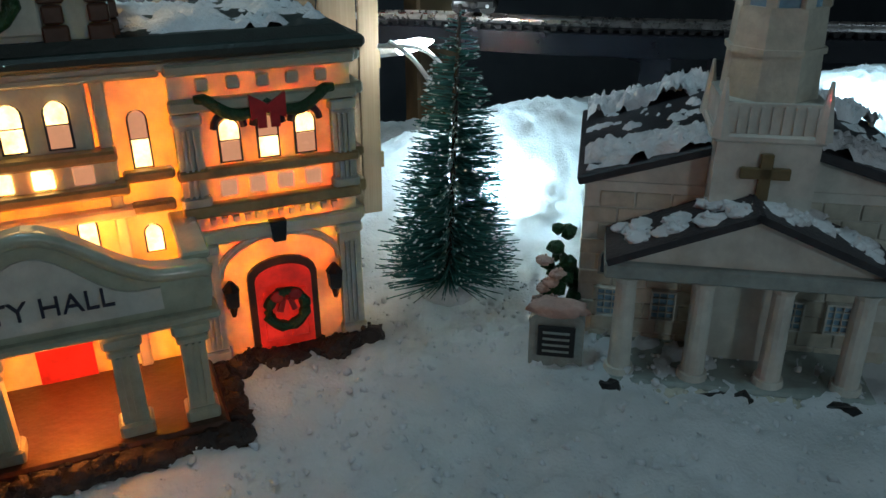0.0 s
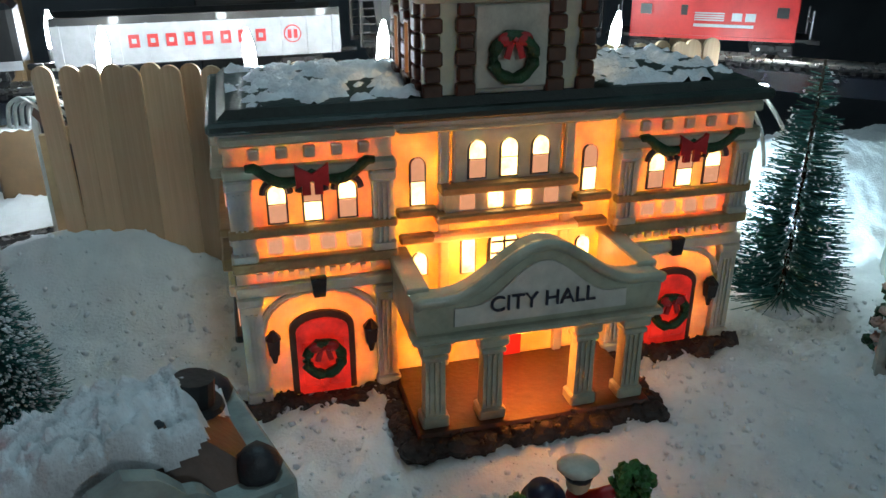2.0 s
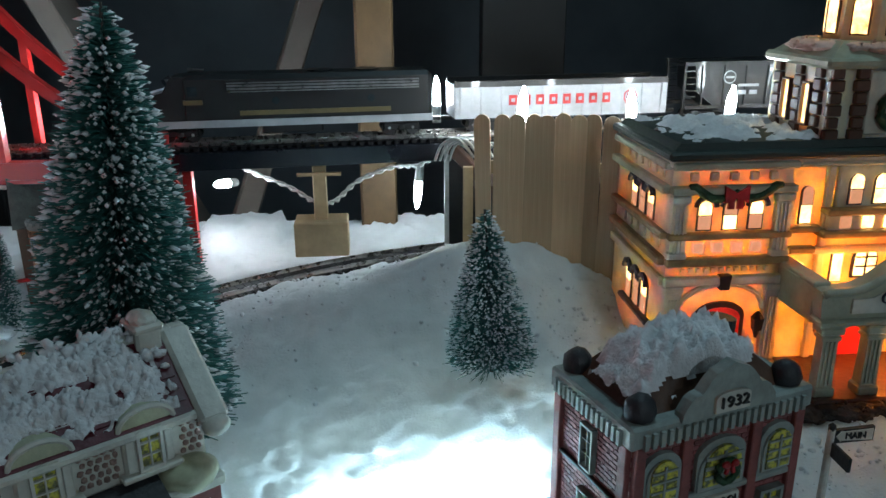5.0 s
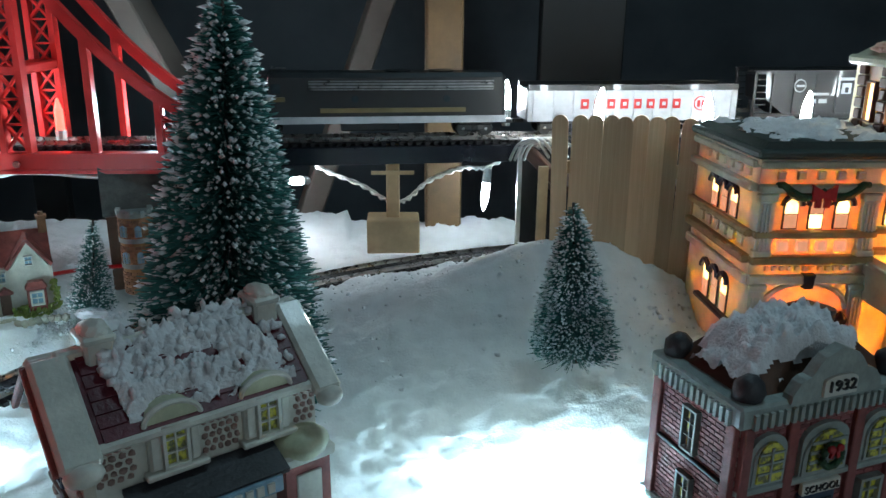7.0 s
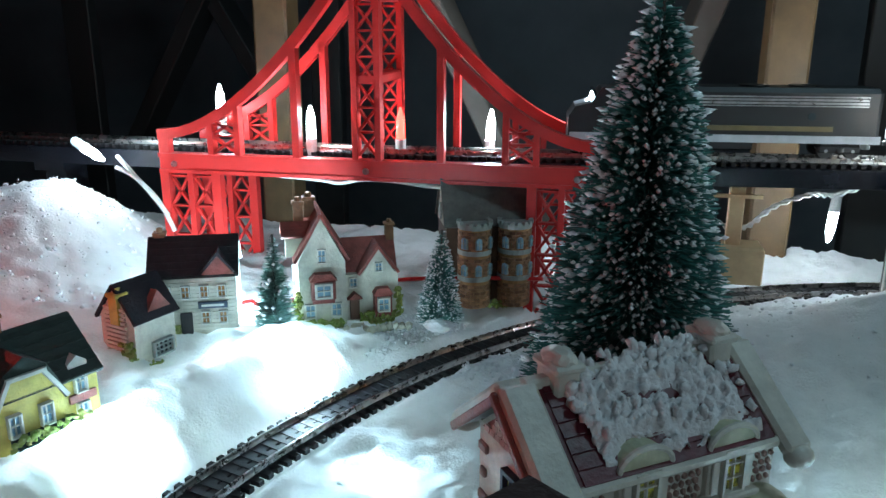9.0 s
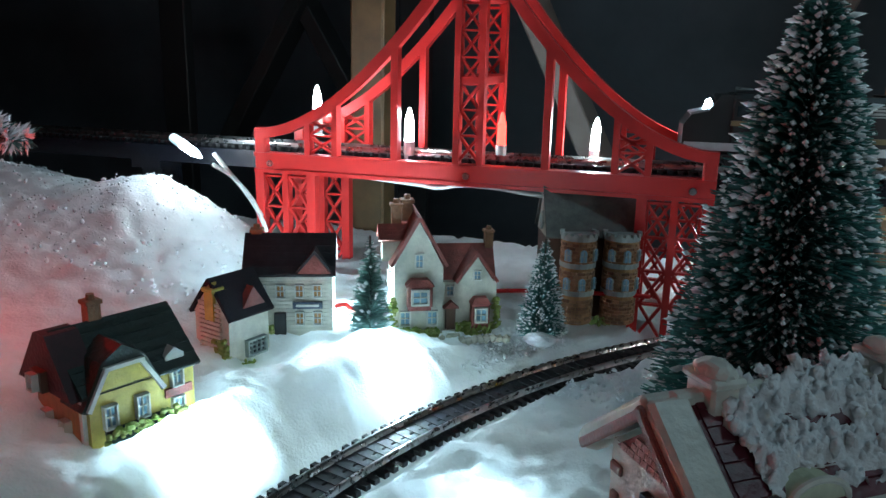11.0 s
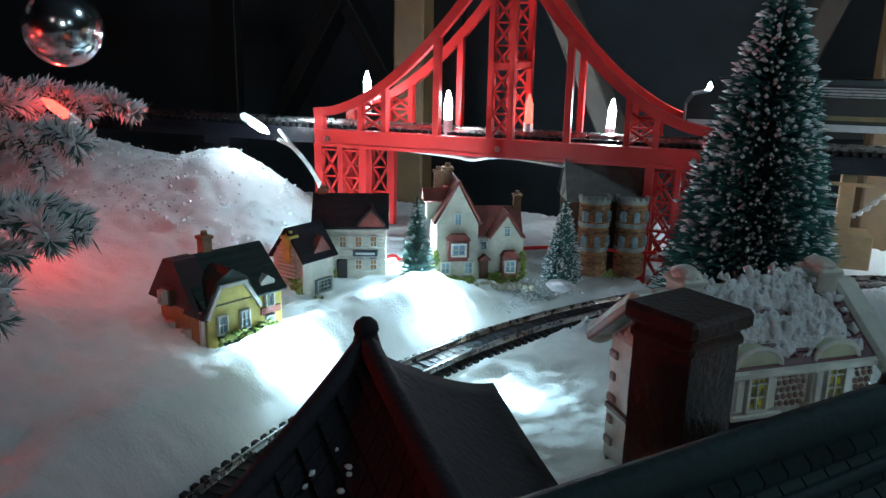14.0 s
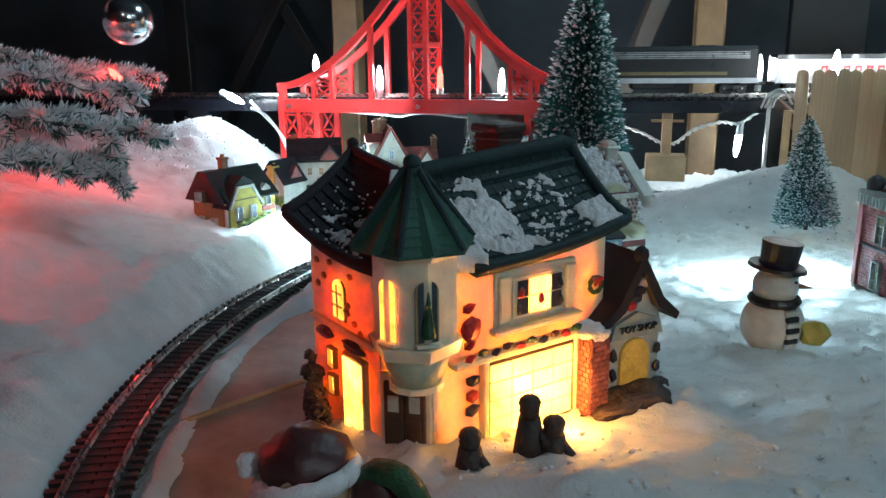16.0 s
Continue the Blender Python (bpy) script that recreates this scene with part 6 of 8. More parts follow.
    for i in range(4):
        for j in range(2):
            part("pane", moved(box(bm_new(), (0.0605 + (i - 1.5) * 0.0056, -0.0034, 0.0590 + (j - 0.5) * 0.0070), (0.0048, 0.0010, 0.0062)), F), LITPANE_HOT if i in (1, 2) else DARKBLUE, fr)
    for k, (x, z) in enumerate(((0.0500, 0.0548), (0.0510, 0.0610), (0.0706, 0.0552), (0.0700, 0.0622), (0.0608, 0.0572))):
        part("window_toy", moved(ball(bm_new(), (x, -0.0042, z), (0.0016, 0.0010, 0.0024), 1, 0.5, k), F), (DARKBLUE, REDPAINT, PURPLE)[k % 3], fr)
    for sx in (-1, 1):
        part("shutter", moved(box(bm_new(), (0.0605 + sx * 0.0165, -0.0018, 0.0590), (0.0050, 0.0034, 0.0185), bevel=0.0006), F), PORCELAIN, ts)
    wreath(ts, F @ pose(0.0905, -0.0020, 0.0570), 0.0032)
    part("wall_toy", moved(ball(ball(ball(bm_new(), (0.0290, -0.0024, 0.0510), (0.0042, 0.0018, 0.0052), 2, 0.3), (0.0280, -0.0024, 0.0590), (0.0030, 0.0016, 0.0022), 1, 0.5), (0.0285, -0.0022, 0.0445), (0.0028, 0.0014, 0.0020), 1, 0.5), F), REDPAINT, ts)
    part("window_sill", moved(box(bm_new(), (0.0605, -0.0024, 0.0470), (0.0440, 0.0052, 0.0024), bevel=0.0006), F), PORCELAIN, ts)
    part("cornice", moved(box(bm_new(), (0.0580, -0.0022, 0.0385), (0.0760, 0.0056, 0.0034), bevel=0.0008), F), PORCELAIN, ts)
    for k in range(10):
        part("toy_ornament", moved(ball(bm_new(), (0.0270 + k * 0.0058, -0.0048, 0.0405 + 0.0012 * (k % 2)), (0.0026, 0.0014, 0.0017), 1, 0.4, k), F), (REDPAINT, GARLAND, DARKBLUE, BROWN)[k % 4], ts)
    for k in range(3):
        part("toy_ornament", moved(ball(bm_new(), (0.0300, -0.0016, 0.018 + k * 0.0060), (0.0034, 0.0014, 0.0028), 1, 0.4, k), F), (DARKBLUE, REDPAINT, PURPLE)[k], ts)
    # short front: tall lit window, small ones
    tw = part("tall_window", moved(box(bm_new(), (-0.0300, -0.0012, 0.0210), (0.0165, 0.003, 0.0325), bevel=0.0006), G), OCHRE, ts)
    for i in range(2):
        for j in range(4):
            part("pane", moved(box(bm_new(), (-0.0300 + (i - 0.5) * 0.0070, -0.0028, 0.0210 + (j - 1.5) * 0.0074), (0.0064, 0.0012, 0.0068)), G), LITPANE_HOT, tw)
    for z in (0.0150, 0.0265):
        squared("window", 0.0050, 0.0080, OCHRE, LITPANE_HOT, ts, G @ pose(-0.0490, 0, z), 1, 1)
    arched("window", 0.0075, 0.0155, OCHRE, LITPANE_DEEP, ts, G @ pose(-0.0420, 0, 0.0490), bars=3)
    for x, w in ((-0.0300, 0.0090), (-0.0530, 0.0070)):
        part("window_hood", moved(ball(bm_new(), (x, -0.0020, 0.0405), (w, 0.0018, 0.0022), 2, 0.4), G), DARKBLUE, ts)
    part("string_course", moved(box(bm_new(), (-0.0400, -0.0010, 0.0445), (0.0500, 0.0030, 0.0022), bevel=0.0005), G), ORANGEPORC, ts)
    rng = random.Random(2)
    for k in range(16):
        part("stone", moved(ball(bm_new(), (-rng.uniform(0.016, 0.062), -0.0004, rng.uniform(0.046, 0.070)), (0.0022, 0.0009, 0.0015), 1, 0.4, k), G), ORANGEWALL, ts)
    # brick pier and pointed entrance
    part("brick_pier", moved(box(bm_new(), (0.0870, -0.0050, 0.0190), (0.0100, 0.0110, 0.0390)), F), BRICK, ts)
    brick_wall(ts, 0.0100, 0.037, F @ pose(0.0870, -0.0107, 0.001), 0.0034, 0.0022)
    brick_wall(ts, 0.0105, 0.037, F @ pose(0.0818, -0.0053, 0.001, 0, 0, -90), 0.0034, 0.0022)
    part("pier_snow", moved(ball(bm_new(), (0.0870, -0.0050, 0.0390), (0.0072, 0.0075, 0.0036), 3, 0.4), F), SNOWCAP, ts, smooth=True)
    E = F @ pose(0.1085, -0.0085, 0, 0, 0, -8)
    part("entrance", moved(prism(bm_new(), [(-0.0130, 0), (0.0130, 0), (0.0130, 0.040), (0.004, 0.062), (-0.004, 0.062), (-0.0130, 0.040)], 0, 0.030), E), CREAM, ts)
    for sx in (-1, 1):
        pts = [(0.0, 0.0690), (0.0055, 0.0595), (0.0110, 0.0495), (0.0200, 0.0415), (0.0185, 0.0385), (0.0085, 0.0455), (0.0035, 0.0555), (0.0, 0.0620)]
        part("entrance_roof", moved(prism(bm_new(), [(sx * a, b) for a, b in pts], -0.0045, 0.030), E), PURPLE, ts)
    part("finial", moved(ball(bm_new(), (0, -0.002, 0.0685), (0.0032, 0.0032, 0.0036), 2), E), PURPLE, ts, smooth=True)
    part("entrance_sign", moved(prism(bm_new(), [(-0.0135, 0.0330), (0.0135, 0.0330), (0.0115, 0.0395), (0.0, 0.0440), (-0.0115, 0.0395)], -0.0022, 0.001), E), GREYSTONE, ts)
    part("entrance_door", prism(bm_new(), arch_pts(0.0150, 0.0290, 10), -0.0014, 0.001, E @ pose(0, 0, 0.003)), YELLOWWALL, ts)
    words("lettering", "TOY SHOP", 0.0042, BLACK, ts, tuple((E @ pose(0, -0.0028, 0.0370)).translation), rz=39, width=0.0190)
    for k in range(4):
        part("toy_ornament", moved(ball(bm_new(), (-0.003 + 0.002 * k, -0.0014, 0.0465 + 0.0032 * k), (0.0032, 0.0016, 0.0026), 1, 0.4, k), E), (REDPAINT, DARKBLUE, PURPLE, SALMON)[k], ts)
    for sx in (-1, 1):
        for k in range(3):
            part("toy_ornament", moved(ball(bm_new(), (sx * 0.0115, -0.0016, 0.010 + 0.008 * k), (0.0020, 0.0014, 0.0032), 1, 0.4, k), E), DARKBLUE if k % 2 else BLACK, ts)
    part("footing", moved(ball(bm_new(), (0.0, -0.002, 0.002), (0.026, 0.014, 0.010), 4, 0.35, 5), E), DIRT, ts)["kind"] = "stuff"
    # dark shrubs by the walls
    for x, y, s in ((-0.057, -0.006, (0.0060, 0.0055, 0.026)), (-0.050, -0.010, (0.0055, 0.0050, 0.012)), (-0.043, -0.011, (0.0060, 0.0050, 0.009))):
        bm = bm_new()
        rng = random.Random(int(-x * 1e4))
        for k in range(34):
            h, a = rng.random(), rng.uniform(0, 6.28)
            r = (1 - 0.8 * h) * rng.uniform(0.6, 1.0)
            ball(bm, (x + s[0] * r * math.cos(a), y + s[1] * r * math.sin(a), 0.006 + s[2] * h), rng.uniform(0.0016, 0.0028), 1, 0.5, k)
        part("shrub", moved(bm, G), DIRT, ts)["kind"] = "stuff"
    return ts


toy_shop()
lamp("shop_lamp_and_spill", (-0.266, 0.046, 0.024), 0.36, (1.0, 0.48, 0.12), 0.004)
lamp("shop_lamp_and_spill", (-0.306, 0.040, 0.045), 0.06, (1.0, 0.50, 0.14), 0.004)
# added outside the shop window, in place of its warm spill on the snow
lamp("shop_lamp_and_spill", (-0.238, 0.024, 0.016), 0.050, WARM, 0.004)

# ---- small village beyond the track ----


def tile_roof(parent, m, w, l, rise, material, rows, over=0.0016, ends=0.0014):
    """Two slopes over a box w wide in x and l long in y, standing at m, with rows of tiles."""
    sl = math.degrees(math.atan2(rise, w / 2))
    L = math.hypot(rise, w / 2) + over
    for sx in (-1, 1):
        c = (sx * w / 4 + sx * over * 0.3, 0, rise / 2)
        rf = part("roof", moved(box(bm_new(), c, (L, l + 2 * ends, 0.0018), ry=sx * sl), m), material, parent)
        for r in range(rows):
            f = (r + 0.5) / rows
            bm = box(bm_new(), (sx * (w / 2) * f * 1.06, 0, rise * (1 - f * 1.06) + 0.0012), (L / rows * 0.95, l + 2 * ends, 0.0008), ry=sx * (sl - 6))
            part("roof_tile", moved(bm, m), material, rf)


def chimney(parent, m, s, h, material=None, pots=1):
    bm = box(bm_new(), (0, 0, h / 2), (s, s, h))
    box(bm, (0, 0, h), (s * 1.3, s * 1.3, s * 0.35), bevel=s * 0.06)
    cone(bm, (0, 0, h), s * 0.35, s * 0.3, s * 0.6, 8)
    part("chimney", moved(bm, m), material or CHIM, parent)


def ivy(parent, pts, seed):
    rng = random.Random(seed)
    bm = bm_new()
    for p in pts:
        for k in range(5):
            ball(bm, (p[0] + rng.uniform(-0.002, 0.002), p[1] + rng.uniform(-0.001, 0.001), p[2] + rng.uniform(-0.002, 0.002)), rng.uniform(0.0008, 0.0018), 1, 0.6, k + p[0] * 99)
    part("ivy", bm, IVY, parent)["kind"] = "stuff"


def cottage_yellow():
    z = 0.026
    p, q = Vector((-0.4871, 0.2307)), Vector((-0.4640, 0.2700))
    W = (q - p).length
    h = thing("cottage", pose(p.x, p.y, z, 0, 0, math.degrees(math.atan2(q.y - p.y, q.x - p.x)) + 8), "tiny yellow cottage with dark green and maroon roof", "model house", "village houses")
    D, H, RI = 0.036, 0.020, 0.019
    part("wall", box(bm_new(), (W / 2, 0.0008, H / 2 - 0.004), (W, 0.0016, H + 0.008)), YELLOWWALL, h)
    part("body", box(bm_new(), (W / 2, D / 2 + 0.001, H / 2 - 0.004), (W - 0.001, D - 0.003, H + 0.008)), ORANGEWALL, h)
    part("gable", prism(bm_new(), [(0.001, -0.006), (W * 0.64, -0.006), (W * 0.64, H - 0.004), (W * 0.47, H + 0.009), (W * 0.17, H + 0.009), (0.001, H - 0.004)], -0.0034, 0.006), YELLOWWALL, h)
    part("roof", prism(bm_new(), [(-0.002, H - 0.005), (0.001, H - 0.006), (W * 0.17, H + 0.009), (W * 0.47, H + 0.009), (W * 0.64, H - 0.006), (W * 0.68, H - 0.005), (W * 0.50, H + 0.0115), (W * 0.32, H + 0.0165), (W * 0.14, H + 0.0115)], -0.0042, 0.012), SLATE, h)
    tile_roof(h, pose(W / 2, D / 2, H, 0, 0, 90), D + 0.004, W * 0.99, RI, SLATE, 6)
    bm = bm_new()
    prism(bm, [(-D / 2 - 0.002, H - 0.001), (D / 2 + 0.002, H - 0.001), (0.004, H + RI + 0.001), (-0.004, H + RI + 0.001)], -0.004, 0.0085, pose(-0.0005, D / 2, 0, 0, 0, -90))
    part("hip_roof", bm, PLUMDARK, h)
    part("trim", box(bm_new(), (W * 0.32, -0.0046, H + 0.0092), (W * 0.34, 0.002, 0.0016)), WHITEWALL, h)
    part("trim", box(bm_new(), (W * 0.56, -0.0046, H + 0.0020), (0.0016, 0.002, 0.0160), ry=-32), WHITEWALL, h)
    part("trim", box(bm_new(), (W * 0.085, -0.0046, H + 0.0020), (0.0016, 0.002, 0.0160), ry=28), WHITEWALL, h)
    part("corner_trim", box(bm_new(), (0, -0.0004, H / 2 - 0.004), (0.0016, 0.0022, H + 0.007)), WHITEWALL, h)
    for x, zz in ((0.008, 0.0065), (0.0205, 0.0065), (0.0375, 0.0125), (0.0375, -0.001)):
        squared("window", 0.0046, 0.0085, WHITEWALL, BLUEPANE, h, wall_at(x, -0.0036 if x < 0.03 else 0, zz), 2, 2)
    part("dormer", prism(bm_new(), [(-0.004, 0), (0.004, 0), (0.004, 0.006), (0, 0.009), (-0.004, 0.006)], -0.0005, 0.010, wall_at(0.0375, 0, H - 0.001)), WHITEWALL, h)
    part("sign_board", box(bm_new(), (0.0375, -0.0018, 0.0105), (0.0115, 0.0012, 0.0035)), REDROOF, h)
    part("porch_roof", box(bm_new(), (0.019, -0.0060, 0.0035), (0.026, 0.007, 0.0016), rx=24), SLATE, h)
    for y in (0.012, 0.026):
        squared("window", 0.0042, 0.0070, WHITEWALL, GREYPANE, h, pose(0, y, 0.000, 0, 0, -90), 2, 2)
    part("dormer", box(bm_new(), (-0.004, D / 2, H + 0.003), (0.006, 0.008, 0.008)), BROWN, h)
    squared("window", 0.0042, 0.0060, WHITEWALL, GREYPANE, h, pose(-0.0072, D / 2, H, 0, 0, -90), 2, 2)
    chimney(h, pose(W * 0.36, D * 0.55, H + RI - 0.004), 0.0050, 0.0120)
    ivy(h, [(0.006 + 0.0026 * k, -0.0075, 0.003 + 0.002 * (k % 2)) for k in range(12)], 3)


cottage_yellow()


def cottage_shop():
    h = thing("cottage", pose(-0.4880, 0.3290, 0.016, 0, 0, 72), "tiny cream cottage with plum roof, buff chimney and ivy", "model house", "village houses")
    W, D, H, RI = 0.025, 0.024, 0.026, 0.017
    part("body", box(bm_new(), (W / 2, D / 2, H / 2), (W, D, H)), CREAM, h)
    part("gable", prism(bm_new(), [(W * 0.25, H), (W, H), (W * 0.62, H + 0.013)], -0.0006, 0.004), REDROOF, h)
    tile_roof(h, pose(W / 2, D / 2, H, 0, 0, 90), D + 0.003, W, RI, PURPLE, 6)
    part("gable", prism(bm_new(), [(-D / 2, H), (D / 2, H), (0, H + RI - 0.001)], -0.0006, 0.002, pose(0, D / 2, 0, 0, 0, -90)), CREAM, h)
    bm = bm_new()
    for r in range(14):
        box(bm, (-0.0010, D / 2, 0.002 + r * 0.0023), (0.0014, D * 0.62, 0.0014))
    part("siding", bm, CREAM, h)["kind"] = "stuff"
    chimney(h, pose(0.0005, D * 0.45, H - 0.002), 0.0060, 0.0150, YELLOWWALL)
    squared("window", 0.0115, 0.0075, GREYSTONE, GREYPANE, h, wall_at(W * 0.62, -0.0004, 0.0050), 4, 3, edge=0.08)
    ivy(h, [(-0.001, 0.002 + 0.002 * (k % 4), 0.001 + 0.0030 * (k // 4)) for k in range(20)], 8)
    ivy(h, [(0.002 + 0.0025 * k, -0.002, 0.001) for k in range(5)], 9)


cottage_shop()


def inn():
    h = thing("village_inn", pose(-0.4950, 0.3580, 0.022, 0, 0, 22), "tiny grey clapboard inn with dark roof and amber windows", "model house", "village houses")
    W, D, H, RI = 0.043, 0.030, 0.034, 0.0165
    part("body", box(bm_new(), (W / 2, D / 2, H / 2), (W, D, H)), CREAM, h)
    bm = bm_new()
    for r in range(16):
        box(bm, (W / 2, -0.0003, 0.002 + r * 0.0021), (W, 0.0010, 0.0020), rx=6)
    part("siding", bm, CREAM, h)["kind"] = "stuff"
    tile_roof(h, pose(W / 2, D / 2, H, 0, 0, 90), D + 0.003, W * 1.02, RI, DARKROOF, 6)
    part("gable", prism(bm_new(), [(W * 0.55, H), (W * 1.03, H), (W * 0.80, H + 0.0125)], -0.0022, 0.010), DARKROOF, h)
    part("gable_panel", prism(bm_new(), [(W * 0.60, H + 0.0006), (W * 0.99, H + 0.0006), (W * 0.80, H + 0.0105)], -0.0030, -0.001), REDROOF, h)
    part("gable", prism(bm_new(), [(-D / 2, H), (D / 2, H), (0, H + RI - 0.002)], -0.0010, 0.002, pose(0, D / 2, 0, 0, 0, -90)), REDROOF, h)
    for x in (0.0075, 0.0170, 0.0265, 0.0355):
        squared("window", 0.0040, 0.0066, WHITEWALL, mat_amber, h, wall_at(x, -0.0008, 0.0220), 2, 2)
    for x in (0.0265, 0.0355):
        squared("window", 0.0040, 0.0066, WHITEWALL, mat_amber, h, wall_at(x, -0.0008, 0.0075), 2, 2)
    part("door", box(bm_new(), (0.0165, -0.0012, 0.0070), (0.0060, 0.002, 0.0135), bevel=0.0003), BLACK, h)
    part("sign_board", box(bm_new(), (0.0305, -0.0020, 0.0178), (0.0150, 0.0012, 0.0036)), NAVY, h)
    part("sign_bar", box(bm_new(), (0.0305, -0.0028, 0.0178), (0.0115, 0.0006, 0.0012)), WHITEWALL, h)
    chimney(h, pose(0.004, D * 0.55, H + RI - 0.008), 0.0052, 0.0105)
    ivy(h, [(0.004 + 0.0022 * (k % 4), -0.002, 0.002 + 0.003 * (k // 4)) for k in range(10)], 4)


mat_amber = mat("amber_window", (0.42, 0.20, 0.06), 0.3, 0.3, 200, 0, 100, coat=0.4)
inn()


def villa():
    p, q = Vector((-0.4360, 0.4060)), Vector((-0.3730, 0.4360))
    h = thing("villa", pose(p.x, p.y, 0.012, 0, 0, math.degrees(math.atan2(q.y - p.y, q.x - p.x))), "tiny cream villa with red tile roofs, bay windows and green ivy", "model house", "village houses")
    Hs, Rs = 0.046, 0.024
    # tall wing on one side, low wing on the other
    part("body", box(bm_new(), (0.0165, 0.019, 0.020), (0.027, 0.034, 0.040)), CREAM, h)
    part("gable", prism(bm_new(), [(0.003, 0.040), (0.030, 0.040), (0.0165, 0.0655)], 0.002, 0.036), CREAM, h)
    tile_roof(h, pose(0.0165, 0.019, 0.0415), 0.029, 0.036, 0.0255, REDROOF, 8)
    part("body", box(bm_new(), (0.0460, 0.022, 0.0145), (0.032, 0.026, 0.029)), CREAM, h)
    part("gable", prism(bm_new(), [(0.0400, 0.029), (0.0600, 0.029), (0.0500, 0.0440)], 0.007, 0.030), CREAM, h)
    tile_roof(h, pose(0.0500, 0.018, 0.0300), 0.022, 0.022, 0.0150, REDROOF, 6)
    tile_roof(h, pose(0.0440, 0.026, 0.0290, 0, 0, 90), 0.022, 0.034, 0.0170, REDROOF, 6)
    # side dormer and chimneys
    part("dormer", box(bm_new(), (0.003, 0.014, 0.048), (0.012, 0.010, 0.012)), CREAM, h)
    tile_roof(h, pose(0.003, 0.014, 0.0545, 0, 0, 90), 0.012, 0.014, 0.006, REDROOF, 4)
    chimney(h, pose(0.0055, 0.020, 0.056), 0.0055, 0.0155, CHIM)
    chimney(h, pose(0.0120, 0.024, 0.062), 0.0060, 0.0110, CHIM)
    chimney(h, pose(0.0600, 0.026, 0.0420), 0.0048, 0.0125, CHIM)
    # bay windows
    for cx, y0, z0, w, hh in ((0.0165, 0.000, 0.0185, 0.0140, 0.0125), (0.0520, 0.0070, 0.0050, 0.0105, 0.0125)):
        by = part("bay_window", box(bm_new(), (cx, y0 + 0.002 - 0.003, z0 + hh / 2), (w, 0.006, hh), bevel=0.0006), REDROOF, h)
        squared("window", w * 0.62, hh * 0.62, WHITEWALL, BLUEPANE, by, wall_at(cx, y0 - 0.0044, z0 + hh * 0.2), 2, 2)
        part("bay_roof", box(bm_new(), (cx, y0 - 0.0015, z0 + hh + 0.0016), (w * 1.12, 0.0085, 0.0036), taper=0.6), REDROOF, by)
        part("bay_foot", box(bm_new(), (cx, y0 - 0.0005, z0 - 0.0010), (w * 0.9, 0.005, 0.002)), REDROOF, by)
    for x, y, z, w, hh in ((0.0165, 0.002, 0.0400, 0.0042, 0.0075), (0.0090, 0.002, 0.0070, 0.0056, 0.0080), (0.0240, 0.002, 0.0070, 0.0056, 0.0080), (0.0500, 0.007, 0.0310, 0.0040, 0.0052), (0.0350, 0.009, 0.0215, 0.0042, 0.0058)):
        squared("window", w, hh, WHITEWALL, BLUEPANE, h, wall_at(x, y, z), 2, 2)
    part("door", box(bm_new(), (0.0355, 0.0080, 0.0080), (0.0056, 0.0024, 0.0130), bevel=0.0003), BROWN, h)
    part("porch", prism(bm_new(), [(-0.0045, 0), (0.0045, 0), (0, 0.0040)], -0.001, 0.006, wall_at(0.0355, 0.005, 0.0148)), REDROOF, h)
    for z in (0.012, 0.026):
        squared("window", 0.0050, 0.0080, WHITEWALL, BLUEPANE, h, pose(0.003, 0.018, z, 0, 0, -90), 2, 2)
    ivy(h, [(0.0015 + 0.0024 * (k % 11), -0.001 - 0.0015 * (k // 22), 0.001 + 0.0024 * ((k // 11) % 2)) for k in range(44)], 11)
    ivy(h, [(0.0020, -0.0005, 0.005 + 0.0026 * k) for k in range(7)] + [(0.0010, 0.004 + 0.004 * k, 0.006) for k in range(6)], 12)
    ivy(h, [(0.0405 + 0.0022 * (k % 9), 0.0055, 0.001 + 0.0025 * (k // 9)) for k in range(18)] + [(0.0620, 0.008, 0.003 + 0.0025 * k) for k in range(7)], 13)
    for k in range(18):
        part("garden_stone", ball(bm_new(), (0.004 + k * 0.0036, -0.0050 + 0.0015 * math.sin(k), -0.0005), (0.0026, 0.0022, 0.0030), 1, 0.4, k), CREAM, h)
    for k in range(3):
        part("step", box(bm_new(), (0.0355, -0.0015 - 0.002 * k, 0.0012 - 0.001 * k), (0.008, 0.003, 0.0012)), CREAM, h)


villa()


